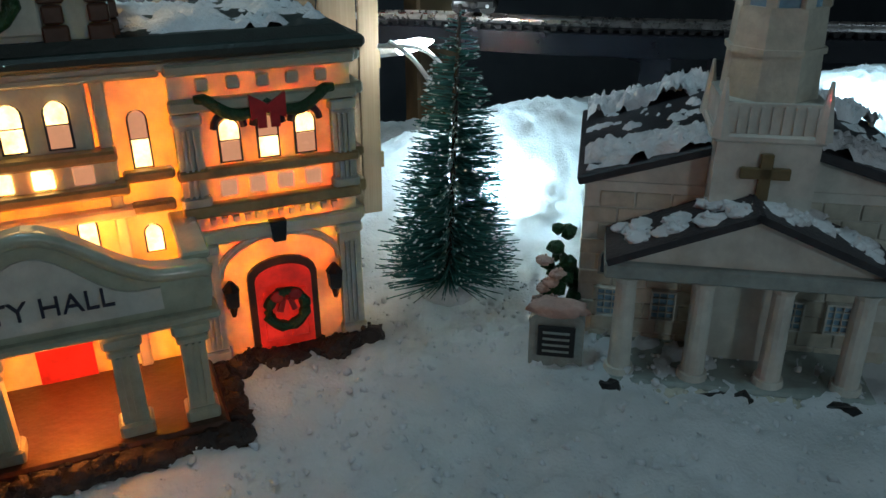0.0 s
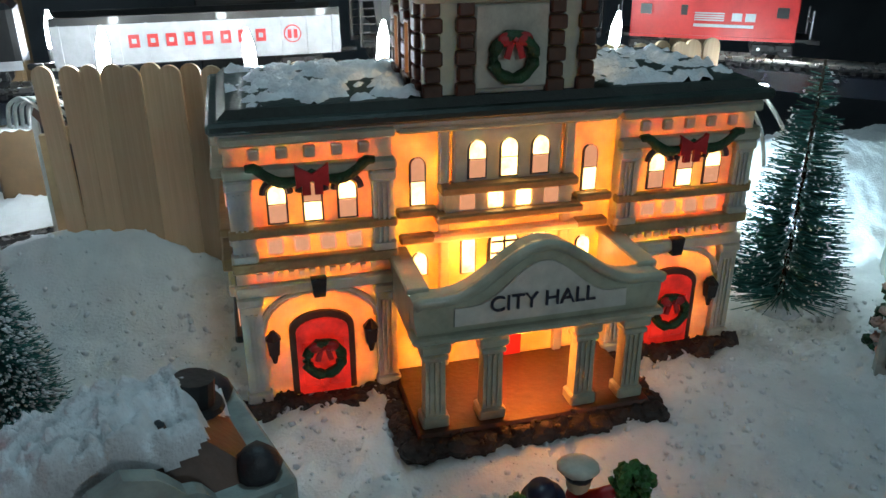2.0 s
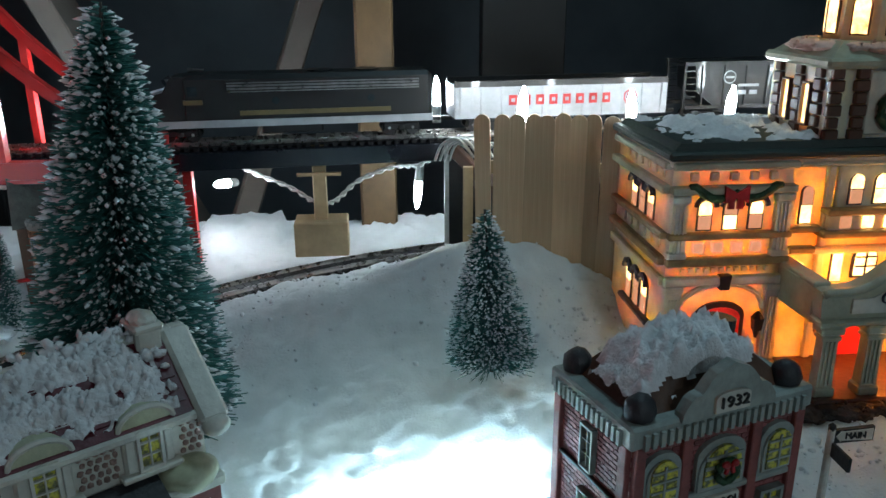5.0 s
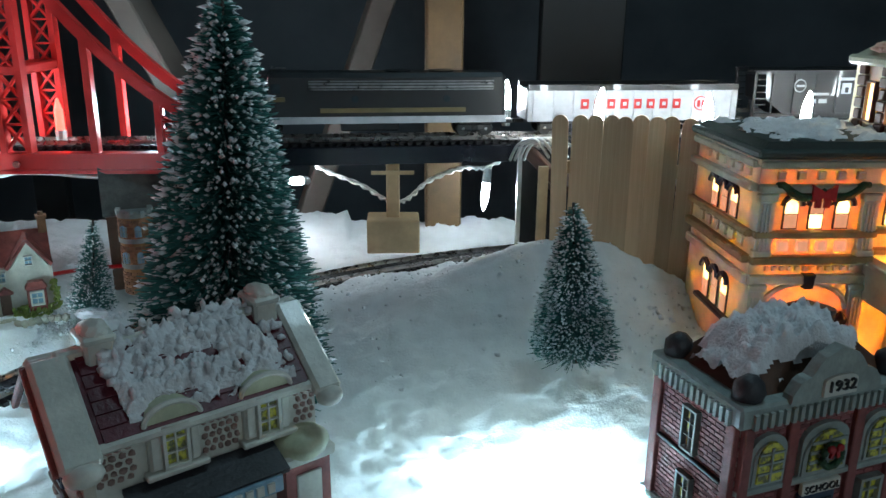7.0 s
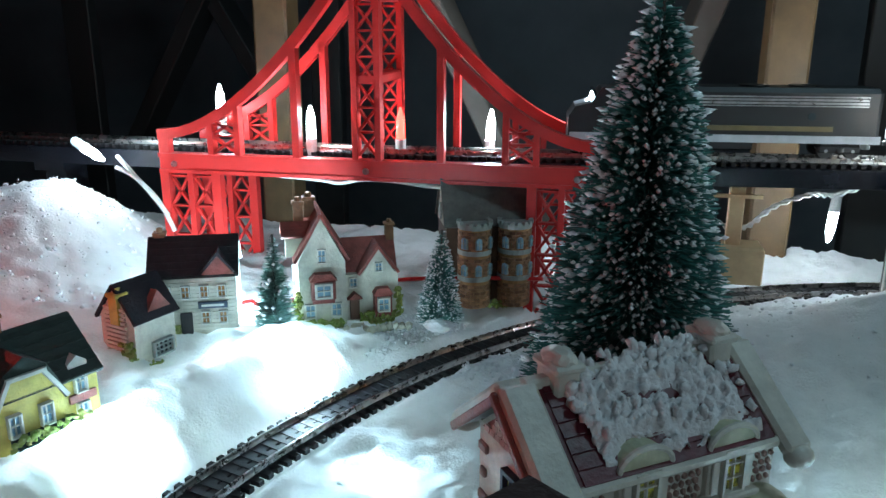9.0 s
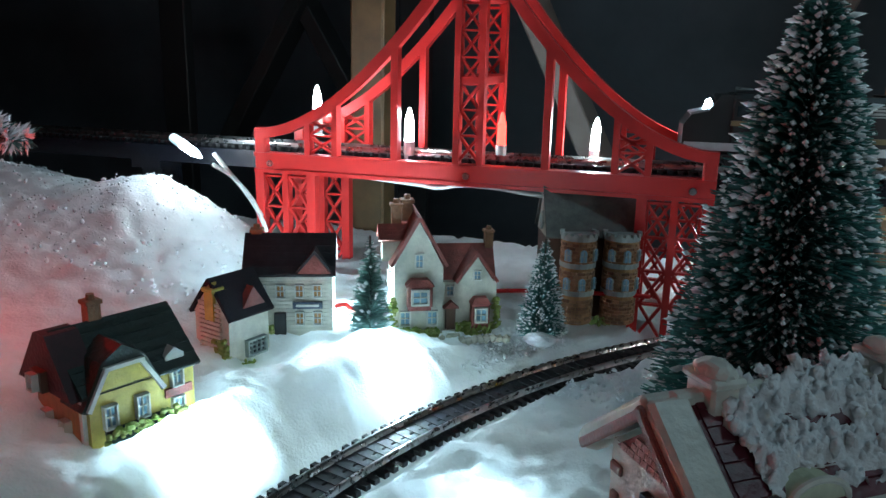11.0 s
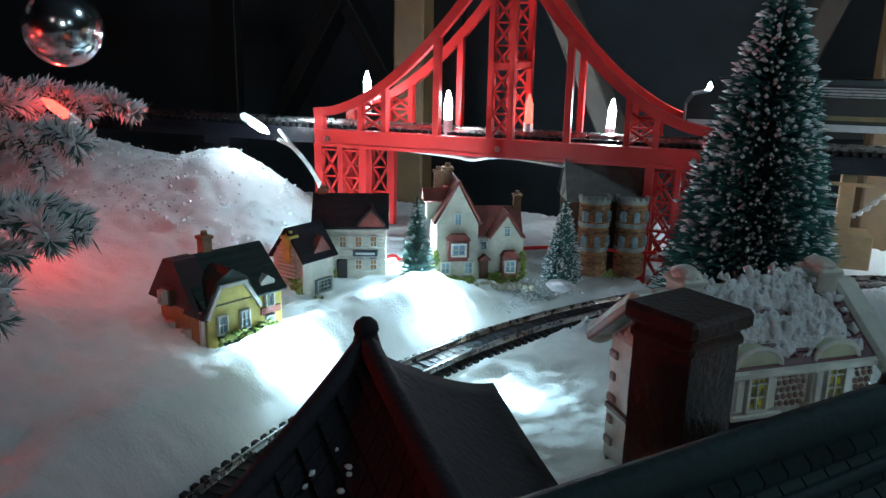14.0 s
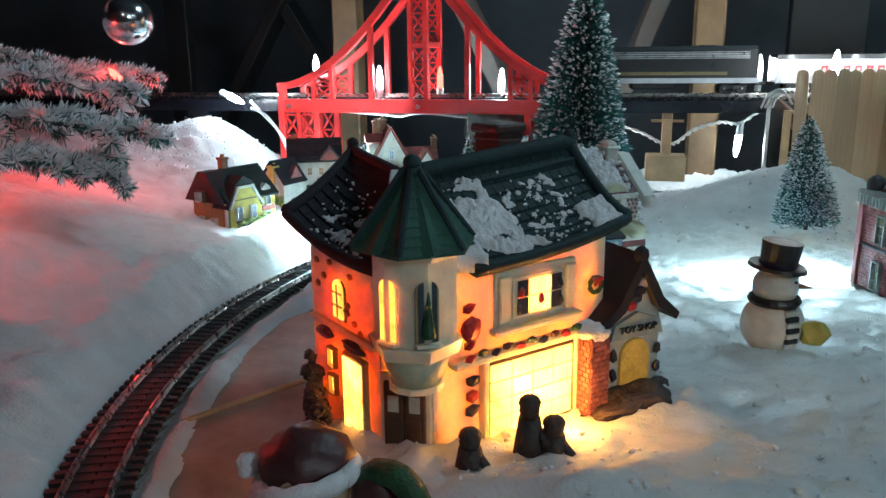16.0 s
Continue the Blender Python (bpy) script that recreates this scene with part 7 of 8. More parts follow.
def stone_house():
    h = thing("stone_house", pose(-0.3600, 0.4700, 0.013, 0, 0, 20), "tiny stone house with two round brick turrets and grey roof", "model house", "village houses")
    W, D, H, RI = 0.052, 0.034, 0.050, 0.028
    part("body", box(bm_new(), (W / 2, D / 2, H / 2), (W, D, H)), BROWN, h)
    part("gable", prism(bm_new(), [(-D / 2, H - 0.002), (D / 2, H - 0.002), (0, H + RI - 0.001)], -0.0006, 0.003, pose(0, D / 2, 0, 0, 0, -90)), CREAM, h)
    part("gable_window", box(bm_new(), (-0.001, D / 2, H + 0.006), (0.002, 0.008, 0.008), rx=45), GREYSTONE, h)
    tile_roof(h, pose(W / 2, D / 2, H, 0, 0, 90), D + 0.004, W + 0.001, RI, GREYROOF, 10)
    for cx in (0.0165, 0.0420):
        y = -0.006
        tb = part("turret", cone(bm_new(), (cx, y, 0.0), 0.0098, 0.0098, 0.0520, 20), ORANGEWALL, h)
        for z in (0.0175, 0.0340, 0.0500):
            part("turret_band", cone(bm_new(), (cx, y, z), 0.0106, 0.0106, 0.0030, 20), GREYSTONE, tb)
        for k in range(16):
            a = 2 * math.pi * k / 16
            part("merlon", box(bm_new(), (cx + 0.0100 * math.cos(a), y + 0.0100 * math.sin(a), 0.0535), (0.0024, 0.0022, 0.0022), rz=math.degrees(a)), GREYSTONE, tb)
        bm = bm_new()
        for r in range(24):
            if r % 8 in (7,):
                continue
            n = 16
            for k in range(n):
                a = 2 * math.pi * (k + (0.5 if r % 2 else 0)) / n
                box(bm, (cx + 0.0099 * math.cos(a), y + 0.0099 * math.sin(a), 0.0016 + r * 0.0021), (0.0008, 0.0034, 0.0017), rz=math.degrees(a))
        part("brickwork", bm, BRICKTAN, tb)["kind"] = "stuff"
        for z in (0.0215, 0.0385):
            for a in (-58, -8, 42):
                m = pose(cx, y, z, 0, 0, a + 12) @ pose(0, -0.0102, 0)
                arched("window", 0.0034, 0.0070, GREYSTONE, BLUEPANE, tb, m, bars=2)
    ivy(h, [(0.028 + 0.002 * k, -0.010, 0.001) for k in range(5)], 5)


BRICKTAN = mat("brick_tan", (0.30, 0.15, 0.075), 0.6, 0.3, 200, 0.3, 700, island=0.4)
stone_house()

# ---- stick fence and the tunnel mouth behind it ----


def stick_mesh():
    w, t, H = 0.0096, 0.0018, 0.11
    bm = prism(bm_new(), [(-w / 2, 0), (w / 2, 0)] + [(w / 2 * math.cos(a), H - w / 2 + w / 2 * math.sin(a)) for a in [math.pi * k / 8 for k in range(9)]], -t / 2, t / 2)
    bmesh.ops.recalc_face_normals(bm, faces=bm.faces)
    me = bpy.data.meshes.new("stick")
    bm.to_mesh(me)
    bm.free()
    me.materials.append(STICK2)
    return me


STICK2 = bpy.data.materials.new("stick_wood")
STICK2.use_nodes = True
_nt = STICK2.node_tree
_b = _nt.nodes["Principled BSDF"]
_co = _nt.nodes.new("ShaderNodeTexCoord")
_mp = _nt.nodes.new("ShaderNodeMapping")
_mp.inputs["Scale"].default_value = (900, 900, 25)
_n = _nt.nodes.new("ShaderNodeTexNoise")
_n.inputs["Scale"].default_value = 1.0
_n.inputs["Detail"].default_value = 4
_r = _nt.nodes.new("ShaderNodeValToRGB")
_r.color_ramp.elements[0].color = (0.46, 0.31, 0.18, 1)
_r.color_ramp.elements[1].color = (0.70, 0.53, 0.35, 1)
_oi = _nt.nodes.new("ShaderNodeObjectInfo")
_h = _nt.nodes.new("ShaderNodeHueSaturation")
_m = _nt.nodes.new("ShaderNodeMapRange")
_m.inputs["To Min"].default_value, _m.inputs["To Max"].default_value = 0.75, 1.15
_nt.links.new(_co.outputs["Object"], _mp.inputs["Vector"])
_nt.links.new(_mp.outputs["Vector"], _n.inputs["Vector"])
_nt.links.new(_n.outputs["Fac"], _r.inputs["Fac"])
_nt.links.new(_oi.outputs["Random"], _m.inputs["Value"])
_nt.links.new(_m.outputs["Result"], _h.inputs["Value"])
_nt.links.new(_r.outputs["Color"], _h.inputs["Color"])
_nt.links.new(_h.outputs["Color"], _b.inputs["Base Color"])
_b.inputs["Roughness"].default_value = 0.6


def fence():
    fc = thing("stick_fence", Matrix.Identity(4), "fence of pale craft sticks with rounded tops on the snow bank", "fence")
    me = stick_mesh()
    line = [(-0.0770, 0.4570), (0.0020, 0.4350), (0.05, 0.4340), (0.256, 0.4445)]
    rng = random.Random(2)
    first = True
    for (x0, y0), (x1, y1) in zip(line, line[1:]):
        L = math.hypot(x1 - x0, y1 - y0)
        n = math.ceil(L / 0.0101)
        for k in range(n):
            f = k / n
            s = new("stick", me)
            s.parent = fc
            x, y = x0 + (x1 - x0) * f, y0 + (y1 - y0) * f
            s.matrix_world = pose(x, y, 0.0185 - 0.0006 * rng.random() * 2, rng.uniform(-1, 1), rng.uniform(-1.3, 1.3), math.degrees(math.atan2(y1 - y0, x1 - x0)) + rng.uniform(-3, 3))
    for z in (0.045, 0.095):
        for (x0, y0), (x1, y1) in zip(line, line[1:]):
            bm = box(bm_new(), (0, 0, 0), (math.hypot(x1 - x0, y1 - y0) - 0.004, 0.002, 0.008))
            part("rail", moved(bm, pose((x0 + x1) / 2, (y0 + y1) / 2 + 0.0028, z, 0, 0, math.degrees(math.atan2(y1 - y0, x1 - x0)))), LUMBER, fc)


fence()
tm = thing("tunnel_mouth", pose(0, 0, 0), "dark wooden tunnel mouth with a pale edge and sloping board", "tunnel")
part("edge_post", box(bm_new(), (-0.0965, 0.500, 0.060), (0.003, 0.003, 0.080)), WIRE, tm)
# black panel in place of the shade inside the opening
part("shade_panel", box(bm_new(), (-0.083, 0.508, 0.055), (0.026, 0.004, 0.085)), BLACK, tm)
part("sloping_board", moved(box(bm_new(), (0, 0, 0), (0.034, 0.006, 0.008), bevel=0.0008), pose(-0.083, 0.488, 0.090, 0, 36, -40)), BROWN, tm)
part("board", box(bm_new(), (-0.0860, 0.470, 0.060), (0.006, 0.004, 0.066)), LUMBER, tm)
part("roof_board", box(bm_new(), (-0.02, 0.500, 0.078), (0.12, 0.060, 0.004)), BROWN, tm)
# second black sheet, painting the darkness further in
part("inner_shade_panel", box(bm_new(), (-0.04, 0.535, 0.035), (0.09, 0.004, 0.080)), BLACK, tm)

# ---- telegraph pole ----
tp = thing("telegraph_pole", pose(-0.1815, 0.530, 0.0), "pale wooden telegraph pole with two crossarms on a block", "pole")
part("block", box(bm_new(), (0, 0, 0.0335), (0.037, 0.026, 0.024), bevel=0.0008), LUMBER, tp)
part("post", box(bm_new(), (0, 0, 0.072), (0.0095, 0.0060, 0.055), bevel=0.0006), LUMBER, tp)
for z in (0.0915, 0.0780):
    part("crossarm", box(bm_new(), (0, -0.0040, z), (0.030, 0.0022, 0.0024)), LUMBER, tp)

# ---- bulbs and wires ----
for at, rx, ry in (((-0.0961, 0.5765, 0.1165), 0, 0), ((-0.0545, 0.4640, 0.1215), 0, 4), ((0.0114, 0.4560, 0.1195), 0, -3), ((0.075, 0.462, 0.120), 2, 3), ((0.135, 0.466, 0.120), 0, -4),
                   ((0.200, 0.462, 0.120), 0, 5), ((-0.5363, 0.5314, 0.1205), 0, 0), ((-0.4604, 0.5085, 0.1095), 0, 0), ((-0.3449, 0.5500, 0.1055), 0, 2), ((-0.277, 0.5508, 0.1195), 0, 0),
                   ((-0.1102, 0.5736, 0.060), 172, 6), ((-0.252, 0.575, 0.062), 70, -58), ((-0.604, 0.470, 0.1030), 24, 108), ((0.264, 0.445, 0.100), 60, 60)):
    fairy_bulb(at, rx, ry)
fairy_bulb((-0.402, 0.522, 0.1085), red=True)
# what those bulbs give off on the bridge and the drift
for x, y, z, w in ((-0.5363, 0.522, 0.138, 0.06), (-0.4604, 0.500, 0.127, 0.06), (-0.3449, 0.541, 0.123, 0.06), (-0.277, 0.541, 0.137, 0.06), (-0.612, 0.462, 0.118, 0.05), (-0.1102, 0.566, 0.050, 0.005)):
    lamp("string_lamp", (x, y, z), w, COOL, 0.004)


def wire(pts, label, material=None, r=0.0010, twist=True):
    bm = bm_new()
    line = glide(pts, 14)
    if twist:
        for s in (0, math.pi):
            tube(bm, [p + Vector((0.0011 * math.cos(k * 0.75 + s), 0, 0.0011 * math.sin(k * 0.75 + s))) for k, p in enumerate(line)], r, 5)
    else:
        tube(bm, line, r, 5)
    solid("light_cord", bm, material or WIRE, label, "cord", group="light cords", smooth=True)


wire([(-0.070, 0.470, 0.106), (-0.085, 0.490, 0.103), (-0.095, 0.535, 0.090), (-0.1102, 0.5736, 0.072), (-0.130, 0.560, 0.074), (-0.155, 0.545, 0.068), (-0.172, 0.536, 0.056),
      (-0.185, 0.537, 0.055), (-0.205, 0.55, 0.064), (-0.235, 0.57, 0.072), (-0.262, 0.58, 0.088), (-0.30, 0.58, 0.094)], "twisted clear light cord hanging behind the pole")
for k in range(4):
    wire([(-0.070 - 0.004 * k, 0.474, 0.098), (-0.080 - 0.004 * k, 0.470, 0.110), (-0.092 - 0.003 * k, 0.478, 0.106), (-0.096 - 0.003 * k, 0.486, 0.094)], "loop of clear light cord at the fence", twist=False)
wire([(-0.584, 0.474, 0.098), (-0.570, 0.470, 0.086), (-0.556, 0.472, 0.070), (-0.548, 0.476, 0.048)], "clear light cord over the snow drift", twist=False, r=0.0016)
wire([(-0.580, 0.466, 0.092), (-0.563, 0.464, 0.084), (-0.548, 0.470, 0.060)], "clear light cord over the snow drift", twist=False, r=0.0016)
wire([(-0.50, 0.489, 0.088), (-0.45, 0.4905, 0.0845), (-0.435, 0.4905, 0.083), (-0.42, 0.489, 0.086), (-0.40, 0.489, 0.086), (-0.37, 0.4905, 0.083), (-0.35, 0.489, 0.086)], "clear light cord under the bridge deck", twist=False, r=0.0015)
wire([(0.255, 0.436, 0.105), (0.266, 0.432, 0.096), (0.275, 0.428, 0.080), (0.277, 0.424, 0.062)], "clear light cord beside the fence", twist=False, r=0.0012)
wire([(0.250, 0.438, 0.103), (0.272, 0.430, 0.100), (0.285, 0.420, 0.080)], "clear light cord beside the fence", twist=False, r=0.0012)
wire([(-0.478, 0.392, 0.024), (-0.462, 0.402, 0.030), (-0.452, 0.410, 0.026), (-0.41, 0.470, 0.022), (-0.365, 0.466, 0.030), (-0.30, 0.478, 0.030)], "thin red light cord lying behind the village", REDWIRE, 0.0014, False)
wire([(-0.395, 0.012, -0.0025), (-0.372, 0.045, -0.0020), (-0.345, 0.085, -0.002), (-0.33, 0.12, -0.002)], "pale flat cord on the bare panel", LUMBER, 0.0013, False)
wire([(-0.372, 0.120, -0.0025), (-0.345, 0.125, -0.0020), (-0.318, 0.118, -0.002)], "pale flat cord on the bare panel", LUMBER, 0.0013, False)

# ---- the train ----


def along(x):
    """The raised line at x, and its direction in degrees."""
    for a, b in zip(UP, UP[1:]):
        if a.x <= x < b.x:
            p = a.lerp(b, (x - a.x) / (b.x - a.x))
            return p, math.degrees(math.atan2(b.y - a.y, b.x - a.x))


def truck(parent, x):
    bm = box(bm_new(), (x, 0, 0.0075), (0.020, 0.016, 0.003))
    for sy in (-1, 1):
        box(bm, (x, sy * 0.0098, 0.0065), (0.024, 0.002, 0.0045), bevel=0.0006)
        ball(bm, (x, sy * 0.0108, 0.0060), (0.003, 0.0012, 0.003), 1)
    tk = part("truck", bm, TRAINBLACK, parent)
    for dx in (-0.0080, 0.0080):
        w = part("wheelset", moved(cone(bm_new(), (0, 0, -0.011), 0.0011, 0.0011, 0.022, 6), pose(x + dx, 0, 0.0055, 90)), STEEL, tk)
        for sy in (-1, 1):
            cone_bm = cone(bm_new(), (0, 0, -0.0009), 0.0052, 0.0048, 0.0018, 16)
            moved(cone_bm, pose(x + dx, sy * 0.0084, 0.0055, 90))
            part("wheel", cone_bm, TRAINBLACK, tk)


def car(name, x0, x1, label):
    p, a = along((x0 + x1) / 2)
    c = thing(name, pose(p.x, p.y, p.z + 0.0045, 0, 0, a), label, "train car", "model train")
    L = x1 - x0
    for sx in (-1, 1):
        truck(c, sx * (L / 2 - 0.022))
        part("coupler", box(bm_new(), (sx * (L / 2 + 0.003), 0, 0.0095), (0.008, 0.003, 0.003), bevel=0.0005), TRAINBLACK, c)
    return c, L


def gondola():
    c, L = car("gondola_car", -0.089, 0.064, "silver gondola car with red lettering bars on raised track")
    z0, z1, w = 0.0105, 0.0320, 0.030
    for sy in (-1, 1):
        part("side", box(bm_new(), (0, sy * w / 2, (z0 + z1) / 2), (L, 0.0014, z1 - z0)), TRAINWHITE, c)
        for k in range(11):
            part("rib", box(bm_new(), (-L / 2 + 0.004 + k * (L - 0.008) / 10, sy * (w / 2 + 0.0009), (z0 + z1) / 2), (0.0012, 0.001, z1 - z0)), TRAINWHITE, c)
        part("top_rail", box(bm_new(), (0, sy * w / 2, z1 + 0.0018), (L, 0.0024, 0.0042)), TRAINBLACK, c)
    for sx in (-1, 1):
        part("end", box(bm_new(), (sx * L / 2, 0, (z0 + z1) / 2 + 0.001), (0.0014, w - 0.002, z1 - z0)), TRAINWHITE, c)
    part("floor", box(bm_new(), (0, 0, z0 + 0.001), (L - 0.002, w - 0.002, 0.003)), TRAINBLACK, c)
    for k in range(8):
        x = -0.036 + k * 0.0096
        part("lettering_bar", box(bm_new(), (x, -w / 2 - 0.0011, 0.0225), (0.0056, 0.0008, 0.0068)), TRAINRED, c)
        part("lettering_gap", box(bm_new(), (x, -w / 2 - 0.0014, 0.0225), (0.0024, 0.0008, 0.0024)), TRAINWHITE, c)
    part("round_mark", moved(cone(bm_new(), (0, 0, 0), 0.0050, 0.0050, 0.0010, 20), pose(0.049, -w / 2 - 0.0007, 0.0225, 90)), TRAINRED, c)
    part("round_mark_field", moved(cone(bm_new(), (0, 0, 0), 0.0043, 0.0043, 0.0010, 20), pose(0.049, -w / 2 - 0.0010, 0.0225, 90)), TRAINWHITE, c)
    for k in (0, 1):
        part("round_mark_bar", box(bm_new(), (0.0472 + k * 0.0034, -w / 2 - 0.0023, 0.0225), (0.0020, 0.0006, 0.0048)), TRAINRED, c)


def hopper():
    c, L = car("hopper_car", 0.076, 0.236, "black hopper car with white lettering bars on raised track")
    z0, z1, w = 0.0125, 0.0440, 0.031
    prof = [(-L / 2 + 0.026, z0), (L / 2 - 0.026, z0), (L / 2 - 0.010, z0 + 0.012), (L / 2 - 0.008, z1), (-L / 2 + 0.008, z1), (-L / 2 + 0.010, z0 + 0.012)]
    part("body", prism(bm_new(), prof, -w / 2, w / 2), TRAINBLACK, c)
    for sy in (-1, 1):
        part("top_rail", box(bm_new(), (0, sy * w / 2, z1), (L, 0.0026, 0.0030)), TRAINBLACK, c)
        part("side_sill", box(bm_new(), (0, sy * w / 2, z0 + 0.001), (L - 0.004, 0.0022, 0.0026)), TRAINBLACK, c)
        for k in range(9):
            part("rib", box(bm_new(), (-L / 2 + 0.014 + k * (L - 0.028) / 8, sy * (w / 2 + 0.0006), (z0 + z1) / 2), (0.0012, 0.0012, z1 - z0 - 0.002)), TRAINBLACK, c)
        for sx in (-1, 1):
            part("end_post", box(bm_new(), (sx * (L / 2 - 0.001), sy * (w / 2 - 0.001), (z0 + z1) / 2), (0.0018, 0.0018, z1 - z0)), TRAINBLACK, c)
            for k in range(6):
                part("ladder_rung", box(bm_new(), (sx * (L / 2 - 0.005), sy * (w / 2 + 0.001), z0 + 0.004 + k * 0.0045), (0.008, 0.0008, 0.0008)), TRAINBLACK, c)
    part("coal", moved(ball(bm_new(), (0, 0, 0), (L * 0.46, w * 0.44, 0.004), 4, 0.3), pose(0, 0, z1 - 0.001)), BLACK, c)
    part("round_mark", moved(cone(bm_new(), (0, 0, 0), 0.0046, 0.0046, 0.0008, 20), pose(-0.046, -w / 2 - 0.0008, 0.0345, 90)), TRAINWHITE, c)
    part("round_mark_field", moved(cone(bm_new(), (0, 0, 0), 0.0039, 0.0039, 0.0008, 20), pose(-0.046, -w / 2 - 0.0011, 0.0345, 90)), TRAINBLACK, c)
    part("round_mark_bar", box(bm_new(), (-0.046, -w / 2 - 0.0021, 0.0345), (0.0060, 0.0005, 0.0014)), TRAINWHITE, c)
    for x, z, ww, hh in ((-0.010, 0.0325, 0.0070, 0.0075), (0.0045, 0.0325, 0.0055, 0.0075), (0.0195, 0.0325, 0.0090, 0.0075), (0.005, 0.0392, 0.042, 0.0020),
                         (-0.031, 0.0285, 0.016, 0.0018), (-0.036, 0.0235, 0.007, 0.003), (-0.027, 0.0235, 0.006, 0.003), (0.045, 0.0230, 0.012, 0.0030)):
        part("lettering_bar", box(bm_new(), (x, -w / 2 - 0.0010, z), (ww, 0.0008, hh)), TRAINWHITE, c)
        if hh > 0.005:
            part("lettering_gap", box(bm_new(), (x, -w / 2 - 0.0013, z - 0.0010), (ww * 0.35, 0.0008, hh * 0.5)), TRAINBLACK, c)


def caboose():
    c, L = car("caboose", 0.246, 0.366, "bright red caboose with cupola on raised track")
    z0, z1, w = 0.0120, 0.0375, 0.029
    part("body", box(bm_new(), (0, 0, (z0 + z1) / 2), (L * 0.84, w, z1 - z0), bevel=0.0006), TRAINRED, c)
    part("roof", box(bm_new(), (0, 0, z1 + 0.001), (L * 0.98, w + 0.003, 0.0026), bevel=0.0008), TRAINBLACK, c)
    part("cupola", box(bm_new(), (0.014, 0, z1 + 0.0075), (0.030, w + 0.002, 0.013), bevel=0.0005), TRAINRED, c)
    part("cupola_roof", box(bm_new(), (0.014, 0, z1 + 0.0148), (0.034, w + 0.004, 0.002), bevel=0.0006), TRAINBLACK, c)
    for sy in (-1, 1):
        for x in (0.0085, 0.0185):
            part("window", box(bm_new(), (x, sy * (w / 2 + 0.0008), z1 + 0.0080), (0.0074, 0.0010, 0.0066)), BLACK, c)
        for x, ww in ((-0.041, 0.007), (-0.0175, 0.004), (0.041, 0.007)):
            part("window", box(bm_new(), (x, sy * (w / 2), 0.0285), (ww, 0.0012, 0.0062)), BLACK, c)
        part("sill", box(bm_new(), (0, sy * w / 2, z0), (L * 0.84, 0.002, 0.002)), TRAINRED, c)
    for k in range(4):
        part("stripe_mark", box(bm_new(), (-0.002, -w / 2 - 0.0006, 0.0270 - k * 0.0014), (0.018, 0.0006, 0.0008)), TRAINWHITE, c)
    for k in range(2):
        part("lettering_bar", box(bm_new(), (0.0145 + k * 0.008, -w / 2 - 0.0006, 0.0250), (0.006, 0.0006, 0.0048)), TRAINWHITE, c)
    part("lettering_bar", box(bm_new(), (0.007, -w / 2 - 0.0006, 0.0195), (0.036, 0.0006, 0.0018)), TRAINWHITE, c)
    for sx in (-1, 1):
        part("platform", box(bm_new(), (sx * L * 0.46, 0, z0), (L * 0.08, w, 0.002)), TRAINBLACK, c)
        for sy in (-1, 1):
            part("handrail", box(bm_new(), (sx * L * 0.49, sy * w * 0.42, 0.021), (0.001, 0.001, 0.018)), TRAINWHITE, c)
        part("handrail", box(bm_new(), (sx * L * 0.49, 0, 0.023), (0.001, w * 0.84, 0.001)), TRAINWHITE, c)


